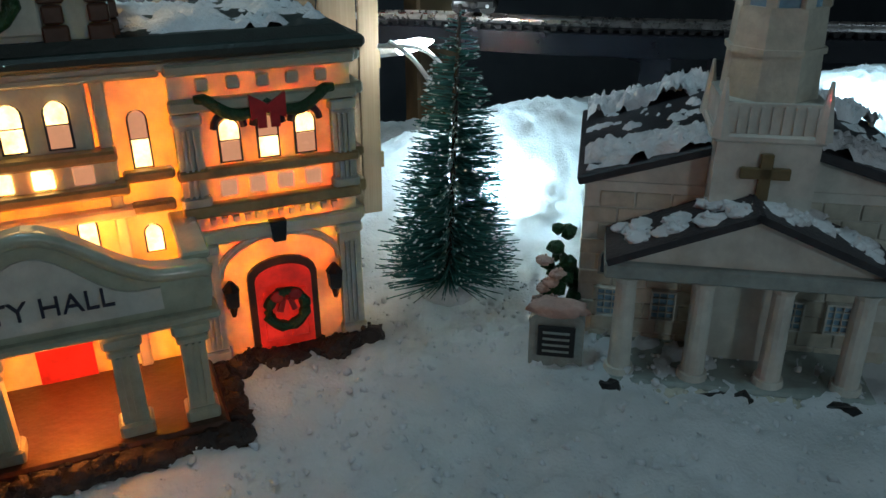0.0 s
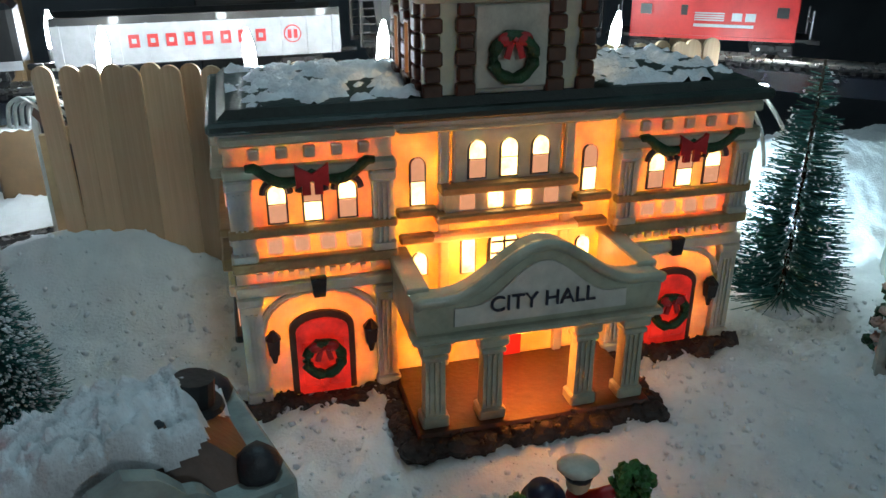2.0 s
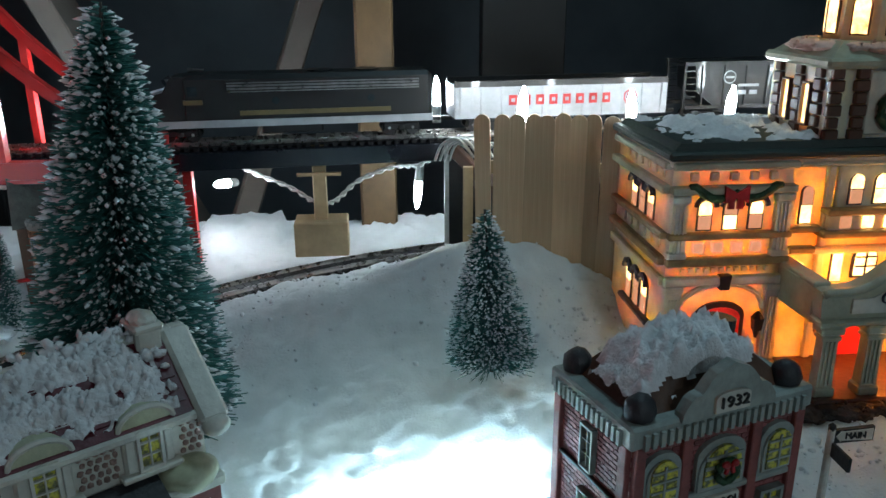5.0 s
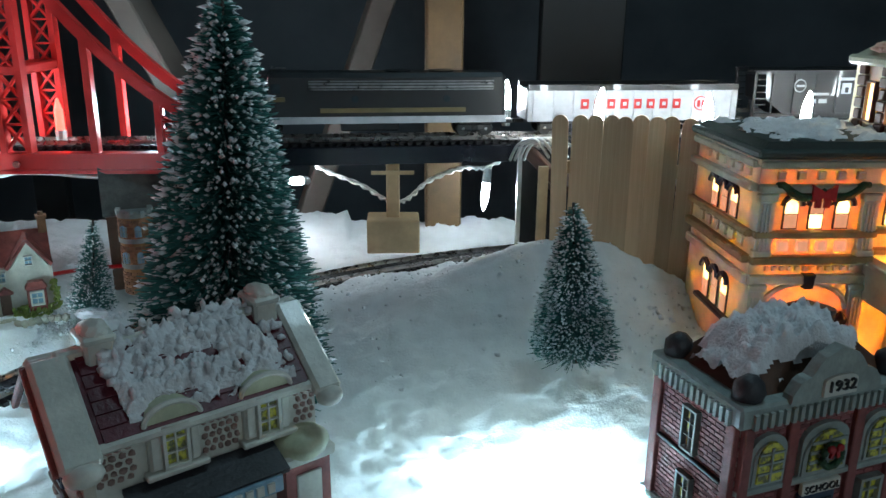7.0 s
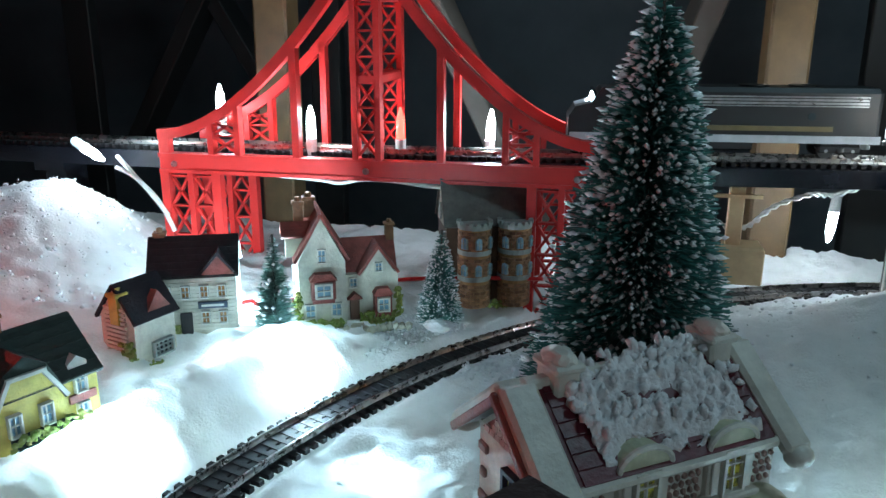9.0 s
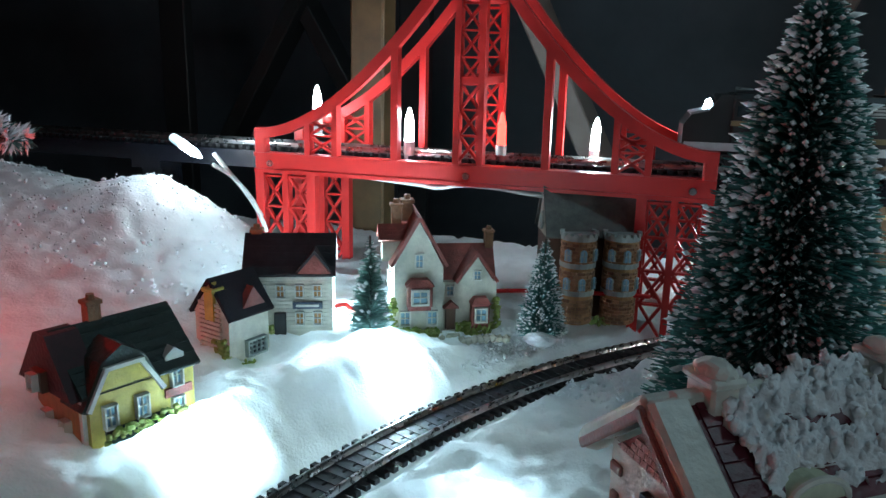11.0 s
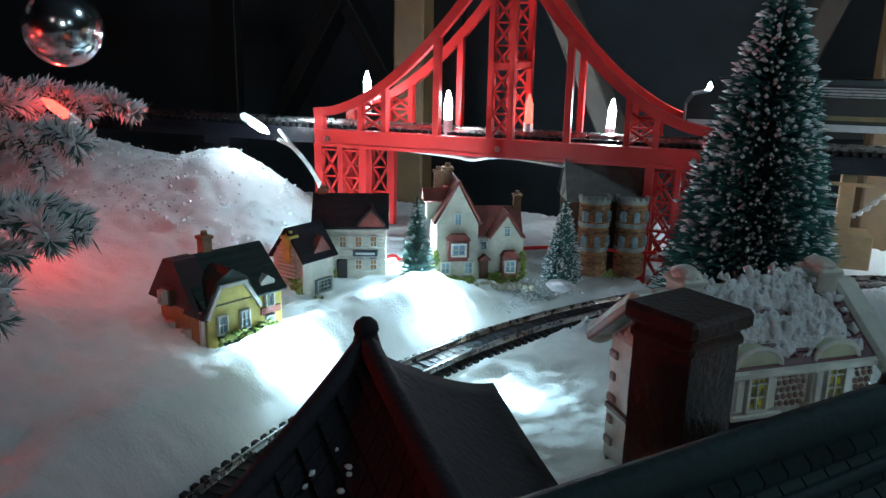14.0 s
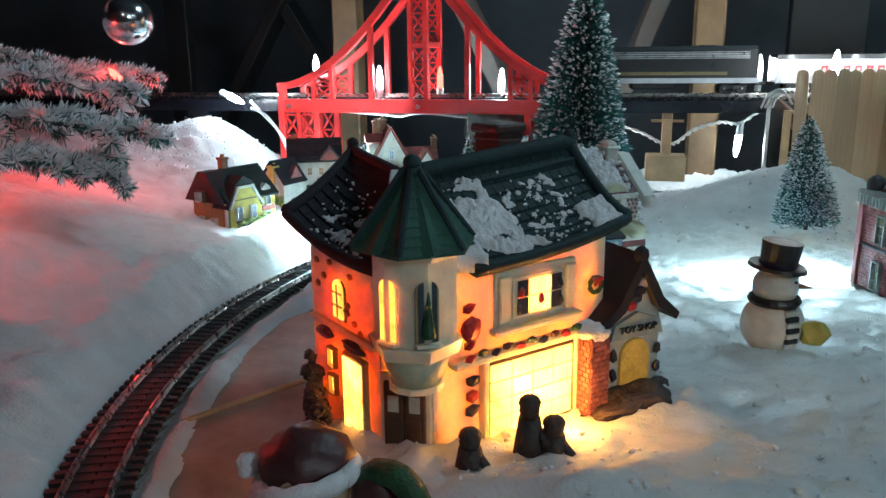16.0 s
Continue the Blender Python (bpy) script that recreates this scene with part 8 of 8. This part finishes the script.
def locomotive():
    c, L = car("locomotive", -0.292, -0.103, "black diesel locomotive with silver grille and white stripe")
    z0, z1, w = 0.0110, 0.0440, 0.030
    part("body", box(bm_new(), (0.012, 0, (z0 + z1) / 2), (L - 0.026, w, z1 - z0), bevel=0.003), TRAINBLACK, c)
    nose = prism(bm_new(), [(-L / 2, z0), (-L / 2 + 0.030, z0), (-L / 2 + 0.030, z1 - 0.001), (-L / 2 + 0.020, z1 - 0.001), (-L / 2 + 0.014, 0.0335), (-L / 2 + 0.004, 0.0310), (-L / 2, 0.0250)], -w / 2 + 0.001, w / 2 - 0.001)
    part("nose", nose, TRAINBLACK, c)
    for sy in (-1, 1):
        part("stripe", box(bm_new(), (0, sy * (w / 2 + 0.0004), 0.0130), (L - 0.002, 0.001, 0.0046)), TRAINWHITE, c)
        part("grille", box(bm_new(), (0.022, sy * (w / 2 + 0.0003), 0.0360), (L * 0.66, 0.001, 0.0062)), STEEL, c)
        for k in range(3):
            part("grille_bar", box(bm_new(), (0.022, sy * (w / 2 + 0.0012), 0.0340 + k * 0.0020), (L * 0.66, 0.0006, 0.0006)), TRAINBLACK, c)
        part("lettering_bar", box(bm_new(), (0.016, sy * (w / 2 + 0.0004), 0.0195), (L * 0.52, 0.0010, 0.0030)), GOLD, c)
        part("number_bar", box(bm_new(), (-0.062, sy * (w / 2 + 0.0004), 0.0270), (0.012, 0.0010, 0.0030)), GOLD, c)
        part("cab_window", box(bm_new(), (-0.062, sy * (w / 2 + 0.0004), 0.0340), (0.006, 0.0010, 0.0060)), GREYPANE, c)
        for x in (-0.010, 0.052):
            part("porthole", moved(cone(bm_new(), (0, 0, -0.0005), 0.0024, 0.0024, 0.001, 12), pose(x, sy * (w / 2 + 0.0004), 0.0270, 90)), GREYPANE, c)
    part("windshield", box(bm_new(), (-L / 2 + 0.0165, 0, 0.0385), (0.002, w * 0.8, 0.0070), ry=-30), GREYPANE, c)
    part("nose_top", box(bm_new(), (-L / 2 + 0.009, 0, 0.0328), (0.010, w * 0.72, 0.0012), ry=-14), TRAINWHITE, c)
    part("fuel_tank", box(bm_new(), (0, 0, 0.0085), (0.040, 0.024, 0.007), bevel=0.001), TRAINBLACK, c)
    part("horn", moved(cone(bm_new(), (0, 0, 0), 0.0006, 0.0016, 0.010, 8), pose(-0.055, 0, z1 + 0.002, 0, -90)), STEEL, c)
    for k in range(2):
        part("roof_fan", cone(bm_new(), (0.02 + k * 0.03, 0, z1 - 0.001), 0.009, 0.009, 0.002, 16), TRAINBLACK, c)


gondola()
hopper()
caboose()
locomotive()

# ---- figurines and street sign ----


def snowman(x, y, z, rz, s):
    sm = thing("snowman", pose(x, y, z, 0, 0, rz) @ Matrix.Scale(s, 4), "white snowman figurine with black top hat and striped scarf", "snowman", "snowmen")
    bm = ball(bm_new(), (0, 0, 0.014), (0.0145, 0.0135, 0.0150), 3)
    ball(bm, (0, 0, 0.033), (0.0105, 0.0100, 0.0100), 3)
    part("body", bm, WHITEWALL, sm, smooth=True)
    bm = cone(bm_new(), (0, 0, 0.0415), 0.0135, 0.0130, 0.0018, 20, ry=6)
    cone(bm, (0.0002, 0, 0.0425), 0.0082, 0.0092, 0.0120, 18, ry=6)
    part("top_hat", bm, BLACK, sm)
    part("hat_band", cone(bm_new(), (0.0002, 0, 0.0430), 0.0085, 0.0087, 0.0022, 18, ry=6), DARKBLUE, sm)
    part("nose", cone(bm_new(), (0.0095, -0.0030, 0.034), 0.0014, 0.0002, 0.0060, 8, ry=90, rz=-20), CHIM, sm)
    for a in (-40, 10):
        part("eye", ball(bm_new(), (0.0098 * math.cos(radians(a)), 0.0098 * math.sin(radians(a)), 0.0365), 0.0009, 1), BLACK, sm)
    part("scarf", tube(bm_new(), [(0.0100 * math.cos(t), 0.0098 * math.sin(t), 0.0262) for t in [2 * math.pi * k / 20 for k in range(21)]], 0.0022, 7), BLACK, sm)
    for k in range(8):
        z = 0.0250 - k * 0.0026
        r = 0.0130 * math.sqrt(max(0.2, 1 - ((z - 0.014) / 0.0165) ** 2)) + 0.0012
        part("scarf_stripe", box(bm_new(), (r * 0.50, -r * 0.80, z), (0.0070, 0.0022, 0.0024), rz=32, bevel=0.0004), WHITEWALL if k % 2 else BLACK, sm)
    part("broom", ball(bm_new(), (0.0175, -0.0060, 0.0125), (0.0075, 0.0045, 0.0062), 2, 0.4), YELLOWWALL, sm)
    return sm


snowman(-0.1455, 0.1330, 0.002, 0, 1.02)

sp = thing("street_sign", pose(0.022, 0.237, 0.003), "small street sign with white arrow board on a pale post", "sign")
part("foot", ball(bm_new(), (0, 0, -0.001), (0.0060, 0.0055, 0.0080), 2, 0.5), BLACK, sp)
part("post", cone(bm_new(), (0, 0, 0.002), 0.0016, 0.0014, 0.036, 10), WIRE, sp)
part("finial", ball(bm_new(), (0, 0, 0.0385), (0.0017, 0.0017, 0.0022), 1), BLACK, sp)
sb = part("board", prism(bm_new(), [(0.001, 0.0320), (0.0165, 0.0325), (0.0165, 0.0385), (0.001, 0.0375)], -0.0008, 0.0008), BLACK, sp)
part("arrow", prism(bm_new(), [(0.0015, 0.0350), (0.0035, 0.0328), (0.0035, 0.0334), (0.0158, 0.0332), (0.0158, 0.0378), (0.0035, 0.0370), (0.0035, 0.0376)], -0.0013, -0.0004), WHITEWALL, sb)
words("lettering", "MAIN", 0.0040, BLACK, sb, (0.0088, -0.0015, 0.0354), width=0.0078)
part("cross_board", box(bm_new(), (0.0005, -0.006, 0.0300), (0.0012, 0.013, 0.0056)), BLACK, sp)


def painted(name, pieces, parent, smooth=True):
    """One mesh of several painted shapes: (bmesh, material) each."""
    bm = bm_new()
    mats = []
    for piece, material in pieces:
        if material not in mats:
            mats.append(material)
        me = bpy.data.meshes.new("piece")
        piece.to_mesh(me)
        piece.free()
        n = len(bm.faces)
        bm.from_mesh(me)
        bpy.data.meshes.remove(me)
        bm.faces.ensure_lookup_table()
        for f in bm.faces[n:]:
            f.material_index = mats.index(material)
    ob = part(name, bm, mats[0], parent, smooth=smooth)
    for material in mats[1:]:
        ob.data.materials.append(material)
    return ob


def figurine_pair():
    """A painted figurine group: plain shapes on a bicycle with a small tree and a wreath."""
    fg = thing("figurine_pair", pose(0.0775, 0.2320, 0.0, 0, 0, -20), "painted figurine pair in dark and red coats on a bicycle", "figurine")
    front = [(cone(cone(bm_new(), (-0.002, -0.003, 0.016), 0.0062, 0.0050, 0.011, 12), (-0.002, -0.003, 0.027), 0.0050, 0.0036, 0.0095, 12), INKCOAT),
             (tube(bm_new(), [(-0.0015, -0.005, 0.034), (-0.004, -0.009, 0.029), (-0.0085, -0.0085, 0.027)], [0.0022, 0.0021, 0.0016], 8), INKCOAT),
             (tube(bm_new(), [(-0.003, -0.003, 0.018), (-0.0025, -0.006, 0.011), (-0.001, -0.004, 0.004)], [0.0026, 0.0022, 0.0018], 8), INKCOAT),
             (ball(bm_new(), (-0.001, -0.0055, 0.0028), (0.0020, 0.0032, 0.0016), 2), BLACK),
             (ball(bm_new(), (-0.0030, -0.004, 0.0395), (0.0036, 0.0036, 0.0042), 2), FLESHY),
             (tube(bm_new(), [(-0.0062, -0.004, 0.0365), (-0.003, -0.0070, 0.0360), (0.0008, -0.004, 0.0368)], 0.0013, 7), COAT),
             (cone(cone(bm_new(), (-0.0030, -0.003, 0.0420), 0.0066, 0.0062, 0.0012, 16, rx=10, ry=-8), (-0.0032, -0.0028, 0.0428), 0.0044, 0.0036, 0.0042, 16, rx=10, ry=-8), DARKBLUE)]
    rear = [(cone(cone(bm_new(), (0.0075, 0.004, 0.017), 0.0072, 0.0048, 0.012, 12), (0.0075, 0.004, 0.029), 0.0048, 0.0036, 0.0100, 12), COAT),
            (tube(bm_new(), [(0.0085, 0.003, 0.0375), (0.0130, 0.002, 0.0400), (0.0180, 0.001, 0.0440)], [0.0026, 0.0024, 0.0018], 8), COAT),
            (tube(bm_new(), [(0.0080, 0.003, 0.018), (0.0085, 0.001, 0.011), (0.0090, 0.000, 0.007)], 0.0014, 7), CREAM),
            (ball(bm_new(), (0.0092, -0.001, 0.0062), (0.0018, 0.0028, 0.0014), 2), BLACK),
            (ball(bm_new(), (0.0070, 0.003, 0.0440), (0.0036, 0.0036, 0.0040), 2), FLESHY),
            (cone(bm_new(), (0.0070, 0.003, 0.0458), 0.0040, 0.0044, 0.0022, 14), BLACK),
            (ball(bm_new(), (0.0066, 0.003, 0.0492), (0.0062, 0.0056, 0.0020), 2), CREAM)]
    painted("figurine_body", front + rear, fg)
    rng = random.Random(6)
    for name, c, s in (("small_tree", (-0.0100, -0.008, 0.027), (0.0050, 0.0045, 0.020)), ("held_wreath", (0.0215, 0.000, 0.0475), (0.0062, 0.0040, 0.0056))):
        bm = bm_new()
        for k in range(150):
            a, b = rng.uniform(0, 6.28), rng.uniform(-1, 1)
            r = math.sqrt(1 - b * b) * rng.uniform(0.35, 1)
            ball(bm, (c[0] + s[0] * r * math.cos(a), c[1] + s[1] * r * math.sin(a), c[2] + s[2] * b), rng.uniform(0.0009, 0.0017), 1, 0.6, k)
        part(name, bm, GARLAND2, fg)
    for x, y in ((-0.0115, -0.0085), (0.0085, 0.0010)):
        pts = [(x + 0.0070 * math.cos(t), y + 0.0045 * math.cos(t), 0.0105 + 0.0085 * math.sin(t)) for t in [2 * math.pi * k / 24 for k in range(25)]]
        part("wheel", tube(bm_new(), pts, 0.0009, 6), BLACK, fg)
        for k in range(4):
            a = math.pi * k / 4
            d = Vector((0.0070 * math.cos(a), 0.0045 * math.cos(a), 0.0085 * math.sin(a)))
            o = Vector((x, y, 0.0105))
            part("spoke", tube(bm_new(), [tuple(o - d), tuple(o + d)], 0.00028, 4), STEEL, fg)
    part("bicycle_frame", tube(bm_new(), [(-0.0115, -0.0085, 0.0105), (-0.0085, -0.0070, 0.020), (0.004, -0.001, 0.018), (-0.002, -0.004, 0.009), (0.0085, 0.001, 0.0105)], 0.0010, 6), BLACK, fg)


INKCOAT = mat("ink_blue_coat", (0.018, 0.024, 0.036), 0.5, 0.4, 120, 0.3, 500)
GARLAND2 = mat("bright_green", (0.03, 0.13, 0.025), 0.6, 0.5, 200, 0.6, 900)
figurine_pair()


def figurine_santa():
    fg = thing("figurine", pose(-0.3060, -0.0620, -0.004, 0, 0, -20), "painted winter figurine with maroon cap and green wreath", "figurine")
    bm = cone(bm_new(), (0, 0, 0), 0.017, 0.012, 0.022, 14)
    ball(bm, (0, 0, 0.026), (0.0125, 0.0120, 0.0120), 3)
    part("figure", bm, FLESHY, fg, smooth=True)
    part("cap", ball(bm_new(), (-0.003, 0.002, 0.033), (0.0145, 0.0135, 0.0110), 3, 0.2), COATDARK, fg, smooth=True)
    part("fur_trim", tube(bm_new(), [(0.0145 * math.cos(t), -0.001 + 0.0135 * math.sin(t), 0.0300 + 0.004 * math.cos(t)) for t in [2 * math.pi * k / 20 for k in range(21)]], [0.0030 + 0.0006 * math.sin(k * 3) for k in range(21)], 7), SNOWCAP, fg, smooth=True)
    part("bobble", ball(bm_new(), (-0.0185, -0.006, 0.0310), 0.0042, 2, 0.3), SNOWCAP, fg, smooth=True)
    part("wreath", tube(bm_new(), [(0.026 + 0.0095 * math.cos(t), 0.006, 0.026 + 0.0095 * math.sin(t)) for t in [2 * math.pi * k / 20 for k in range(21)]], 0.0042, 7), GARLAND, fg, smooth=True)
    part("sack", ball(bm_new(), (0.020, 0.008, 0.024), (0.009, 0.008, 0.014), 2, 0.2), COATDARK, fg, smooth=True)


COATDARK = mat("maroon_paint", (0.07, 0.02, 0.022), 0.45, 0.3, 100, 0.3, 500)
figurine_santa()
for x, y, h in ((-0.2475, -0.004, 0.030), (-0.2390, -0.003, 0.022), (-0.2660, -0.018, 0.022)):
    bm = cone(bm_new(), (0, 0, 0), 0.0070, 0.0040, h * 0.75, 10)
    ball(bm, (0, 0, h * 0.85), (0.0038, 0.0038, 0.0044), 2)
    ball(bm, (0, 0.0005, h * 0.93), (0.0042, 0.0042, 0.0030), 2)
    tube(bm, [(0.003, 0, h * 0.6), (0.007, -0.003, h * 0.45)], 0.0018, 6)
    solid("figurine", bm, DIRT, "small dark painted figurine before the lit shop window", "figurine", pose(x, y, 0.0), group="shop figurines", smooth=True)

# ---- flocked Christmas tree branches ----


def flocked_branch(path, side_len, seed, label, n_side=16, needles=70):
    rng = random.Random(seed)
    br = thing("christmas_tree_branch", Matrix.Identity(4), label, "branch", group="christmas tree branches")
    line = glide(path, 10)
    part("stem", tube(bm_new(), line, [0.0035 * (1 - 0.75 * k / len(line)) for k in range(len(line))], 6), TRUNK, br)
    V, F, SV, SF = [], [], [], []

    def needle(o, d, L, white):
        s = d.cross(Vector((0.3, 0.2, 1))).normalized() * 0.00036
        w = s.cross(d).normalized() * 0.00036
        A, B = (SV, SF) if white else (V, F)
        k = len(A)
        kk = 2.3 if white else 1.0
        e = o + d * L
        mid = o + d * L * 0.55
        A.extend([tuple(o), tuple(mid + s * kk), tuple(mid - s * kk * 0.5 + w * kk), tuple(mid - s * kk * 0.5 - w * kk), tuple(e)])
        B.extend([(k, k + 2, k + 1), (k, k + 3, k + 2), (k, k + 1, k + 3), (k + 4, k + 1, k + 2), (k + 4, k + 2, k + 3), (k + 4, k + 3, k + 1)])

    def bristle(line, amount):
        for j in range(amount):
            t = rng.random() * (len(line) - 1.001)
            i = int(t)
            p = line[i].lerp(line[i + 1], t - i)
            d = (line[i + 1] - line[i]).normalized()
            a = Vector((rng.gauss(0, 1), rng.gauss(0, 1), rng.gauss(0, 1)))
            a = (a - d * a.dot(d)).normalized()
            v = (a + d * rng.uniform(0.2, 0.9)).normalized()
            needle(p, v, rng.uniform(0.0045, 0.0100), rng.random() < (0.74 if v.z > -0.1 else 0.30))

    bristle(line, needles * 9)
    for k in range(n_side):
        t = 0.12 + 0.86 * k / n_side
        i = int(t * (len(line) - 2))
        p, d = line[i], (line[i + 1] - line[i]).normalized()
        sd = d.cross(Vector((0, 0, 1))).normalized() * (1 if k % 2 else -1)
        L = side_len * (1 - 0.55 * t) * rng.uniform(0.8, 1.15)
        tip = p + (sd * 0.8 + d * 0.75 + Vector((0, 0, rng.uniform(-0.35, 0.25)))).normalized() * L
        twig = [p, p.lerp(tip, 0.5) + Vector((0, 0, 0.004)), tip]
        part("twig", tube(bm_new(), twig, [0.0018, 0.0014, 0.0008], 5), TRUNK, br)
        bristle(glide(twig, 5), int(needles * 2.6))
    raw("needles", V, F, NEEDLE, br)["kind"] = "stuff"
    raw("flocked_needles", SV, SF, FLOCK, br)["kind"] = "stuff"


flocked_branch([(-0.86, 0.10, 0.20), (-0.74, 0.18, 0.165), (-0.66, 0.24, 0.145), (-0.580, 0.315, 0.124)], 0.070, 1, "snow-flocked Christmas tree branch with red light and silver bauble", 24, 190)
flocked_branch([(-0.78, 0.06, 0.165), (-0.68, 0.09, 0.142), (-0.58, 0.125, 0.116), (-0.480, 0.160, 0.098)], 0.062, 2, "snow-flocked Christmas tree branch hanging over red-lit snow", 22, 190)
flocked_branch([(-0.80, 0.15, 0.27), (-0.70, 0.20, 0.245), (-0.62, 0.24, 0.225), (-0.56, 0.27, 0.215)], 0.050, 3, "snow-flocked Christmas tree branch above the bauble", 16, 160)
flocked_branch([(-0.80, 0.09, 0.175), (-0.70, 0.14, 0.150), (-0.62, 0.19, 0.132), (-0.545, 0.235, 0.118)], 0.066, 7, "snow-flocked Christmas tree branch with dense tips", 22, 190)
flocked_branch([(-0.74, 0.05, 0.140), (-0.64, 0.085, 0.112), (-0.56, 0.12, 0.092), (-0.505, 0.145, 0.078)], 0.056, 9, "drooping snow-flocked Christmas tree branch with dark underside", 20, 190)
flocked_branch([(-0.70, -0.02, 0.10), (-0.62, -0.005, 0.085), (-0.545, 0.015, 0.070)], 0.040, 4, "low snow-flocked Christmas tree branch", 14, 150)


def bauble(x, y, z, r):
    b = thing("bauble", pose(x, y, z), "shiny silver Christmas bauble hanging from a branch", "bauble", "baubles")
    part("globe", ball(bm_new(), (0, 0, 0), r, 4), SILVER, b, smooth=True)
    part("cap", cone(bm_new(), (0, 0, r * 0.95), r * 0.22, r * 0.20, r * 0.22, 12), STEEL, b)
    part("hook", tube(bm_new(), [(0, 0, r * 1.1), (0.002, 0, r * 1.5), (0, 0, r * 1.9)], 0.0005, 5), STEEL, b)


bauble(-0.545, 0.226, 0.168, 0.0165)
bauble(-0.520, 0.030, 0.052, 0.0105)
fairy_bulb((-0.573, 0.251, 0.128), 60, 20, red=True, scale=0.85)
fairy_bulb((-0.66, 0.16, 0.118), 150, 0, red=True)
lamp("tree_lamp_red", (-0.600, 0.262, 0.102), 0.09, RED, 0.004)
lamp("tree_lamp_red", (-0.665, 0.135, 0.125), 0.23, RED, 0.006)
lamp("tree_lamp_red", (-0.625, 0.050, 0.125), 0.24, (1.0, 0.06, 0.04), 0.006)
# unseen fill lamps, standing in for Christmas tree light over the display
lamp("fill_lamp", (-0.30, -0.60, 0.50), 0.18, (1.0, 0.84, 0.80), 0.05)
lamp("fill_lamp", (0.22, -0.60, 0.40), 1.7, (0.74, 0.92, 1.0), 0.05)
lamp("fill_lamp", (0.56, -0.35, 0.50), 0.75, (0.62, 0.86, 1.0), 0.05)
lamp("fill_lamp", (0.08, 0.38, 0.70), 2.0, (0.52, 0.85, 1.0), 0.06)

# ---- loose clumps of snow ----


def snow_clumps():
    rng = np.random.RandomState(11)
    n = 9000
    x = np.concatenate([rng.uniform(-0.10, 0.36, n // 2), rng.uniform(-0.46, 0.30, n // 2)])
    y = np.concatenate([rng.uniform(0.16, 0.42, n // 2), rng.uniform(-0.06, 0.56, n // 2)])
    h, m = snow_height(x, y)
    keep = m < 0.02
    for bx, by, deep, watts in BURIED:
        keep &= np.hypot(x - bx, y - by) > 0.085
    keep &= (np.hypot(x - RING.x, y - RING.y) < RADIUS - 0.02)
    x, y, h = x[keep], y[keep], h[keep]
    # coarse crumbs on the corner drift and the icy hollow before the villa
    x2 = np.concatenate([rng.uniform(-0.80, -0.52, 2000), rng.uniform(-0.39, -0.30, 1500)])
    y2 = np.concatenate([rng.uniform(0.36, 0.54, 2000), rng.uniform(0.375, 0.455, 1500)])
    h2, m2 = snow_height(x2, y2)
    ok = m2 < 0.02
    x, y, h = np.concatenate([x, x2[ok]]), np.concatenate([y, y2[ok]]), np.concatenate([h, h2[ok]])
    h = h + rough(x, y)
    t = (1 + 5 ** 0.5) / 2
    base = np.array([(-1, t, 0), (1, t, 0), (-1, -t, 0), (1, -t, 0), (0, -1, t), (0, 1, t), (0, -1, -t), (0, 1, -t), (t, 0, -1), (t, 0, 1), (-t, 0, -1), (-t, 0, 1)]) / 1.9
    tri = np.array([(0, 11, 5), (0, 5, 1), (0, 1, 7), (0, 7, 10), (0, 10, 11), (1, 5, 9), (5, 11, 4), (11, 10, 2), (10, 7, 6), (7, 1, 8),
                    (3, 9, 4), (3, 4, 2), (3, 2, 6), (3, 6, 8), (3, 8, 9), (4, 9, 5), (2, 4, 11), (6, 2, 10), (8, 6, 7), (9, 8, 1)])
    g = 0.0004 + 0.0014 * rng.rand(len(x)) ** 3
    V = base[None] * g[:, None, None] * rng.uniform(0.5, 1.4, (len(x), 12, 1)) + np.stack([x, y, h + 0.0002], 1)[:, None]
    F = tri[None] + (np.arange(len(x)) * 12)[:, None, None]
    ob = raw("snow_clump", V.reshape(-1, 3).tolist(), F.reshape(-1, 3).tolist(), SNOW, smooth=True)
    tagged(ob, "loose crumbs of white artificial snow on the ground", "snow", kind="stuff")


snow_clumps()
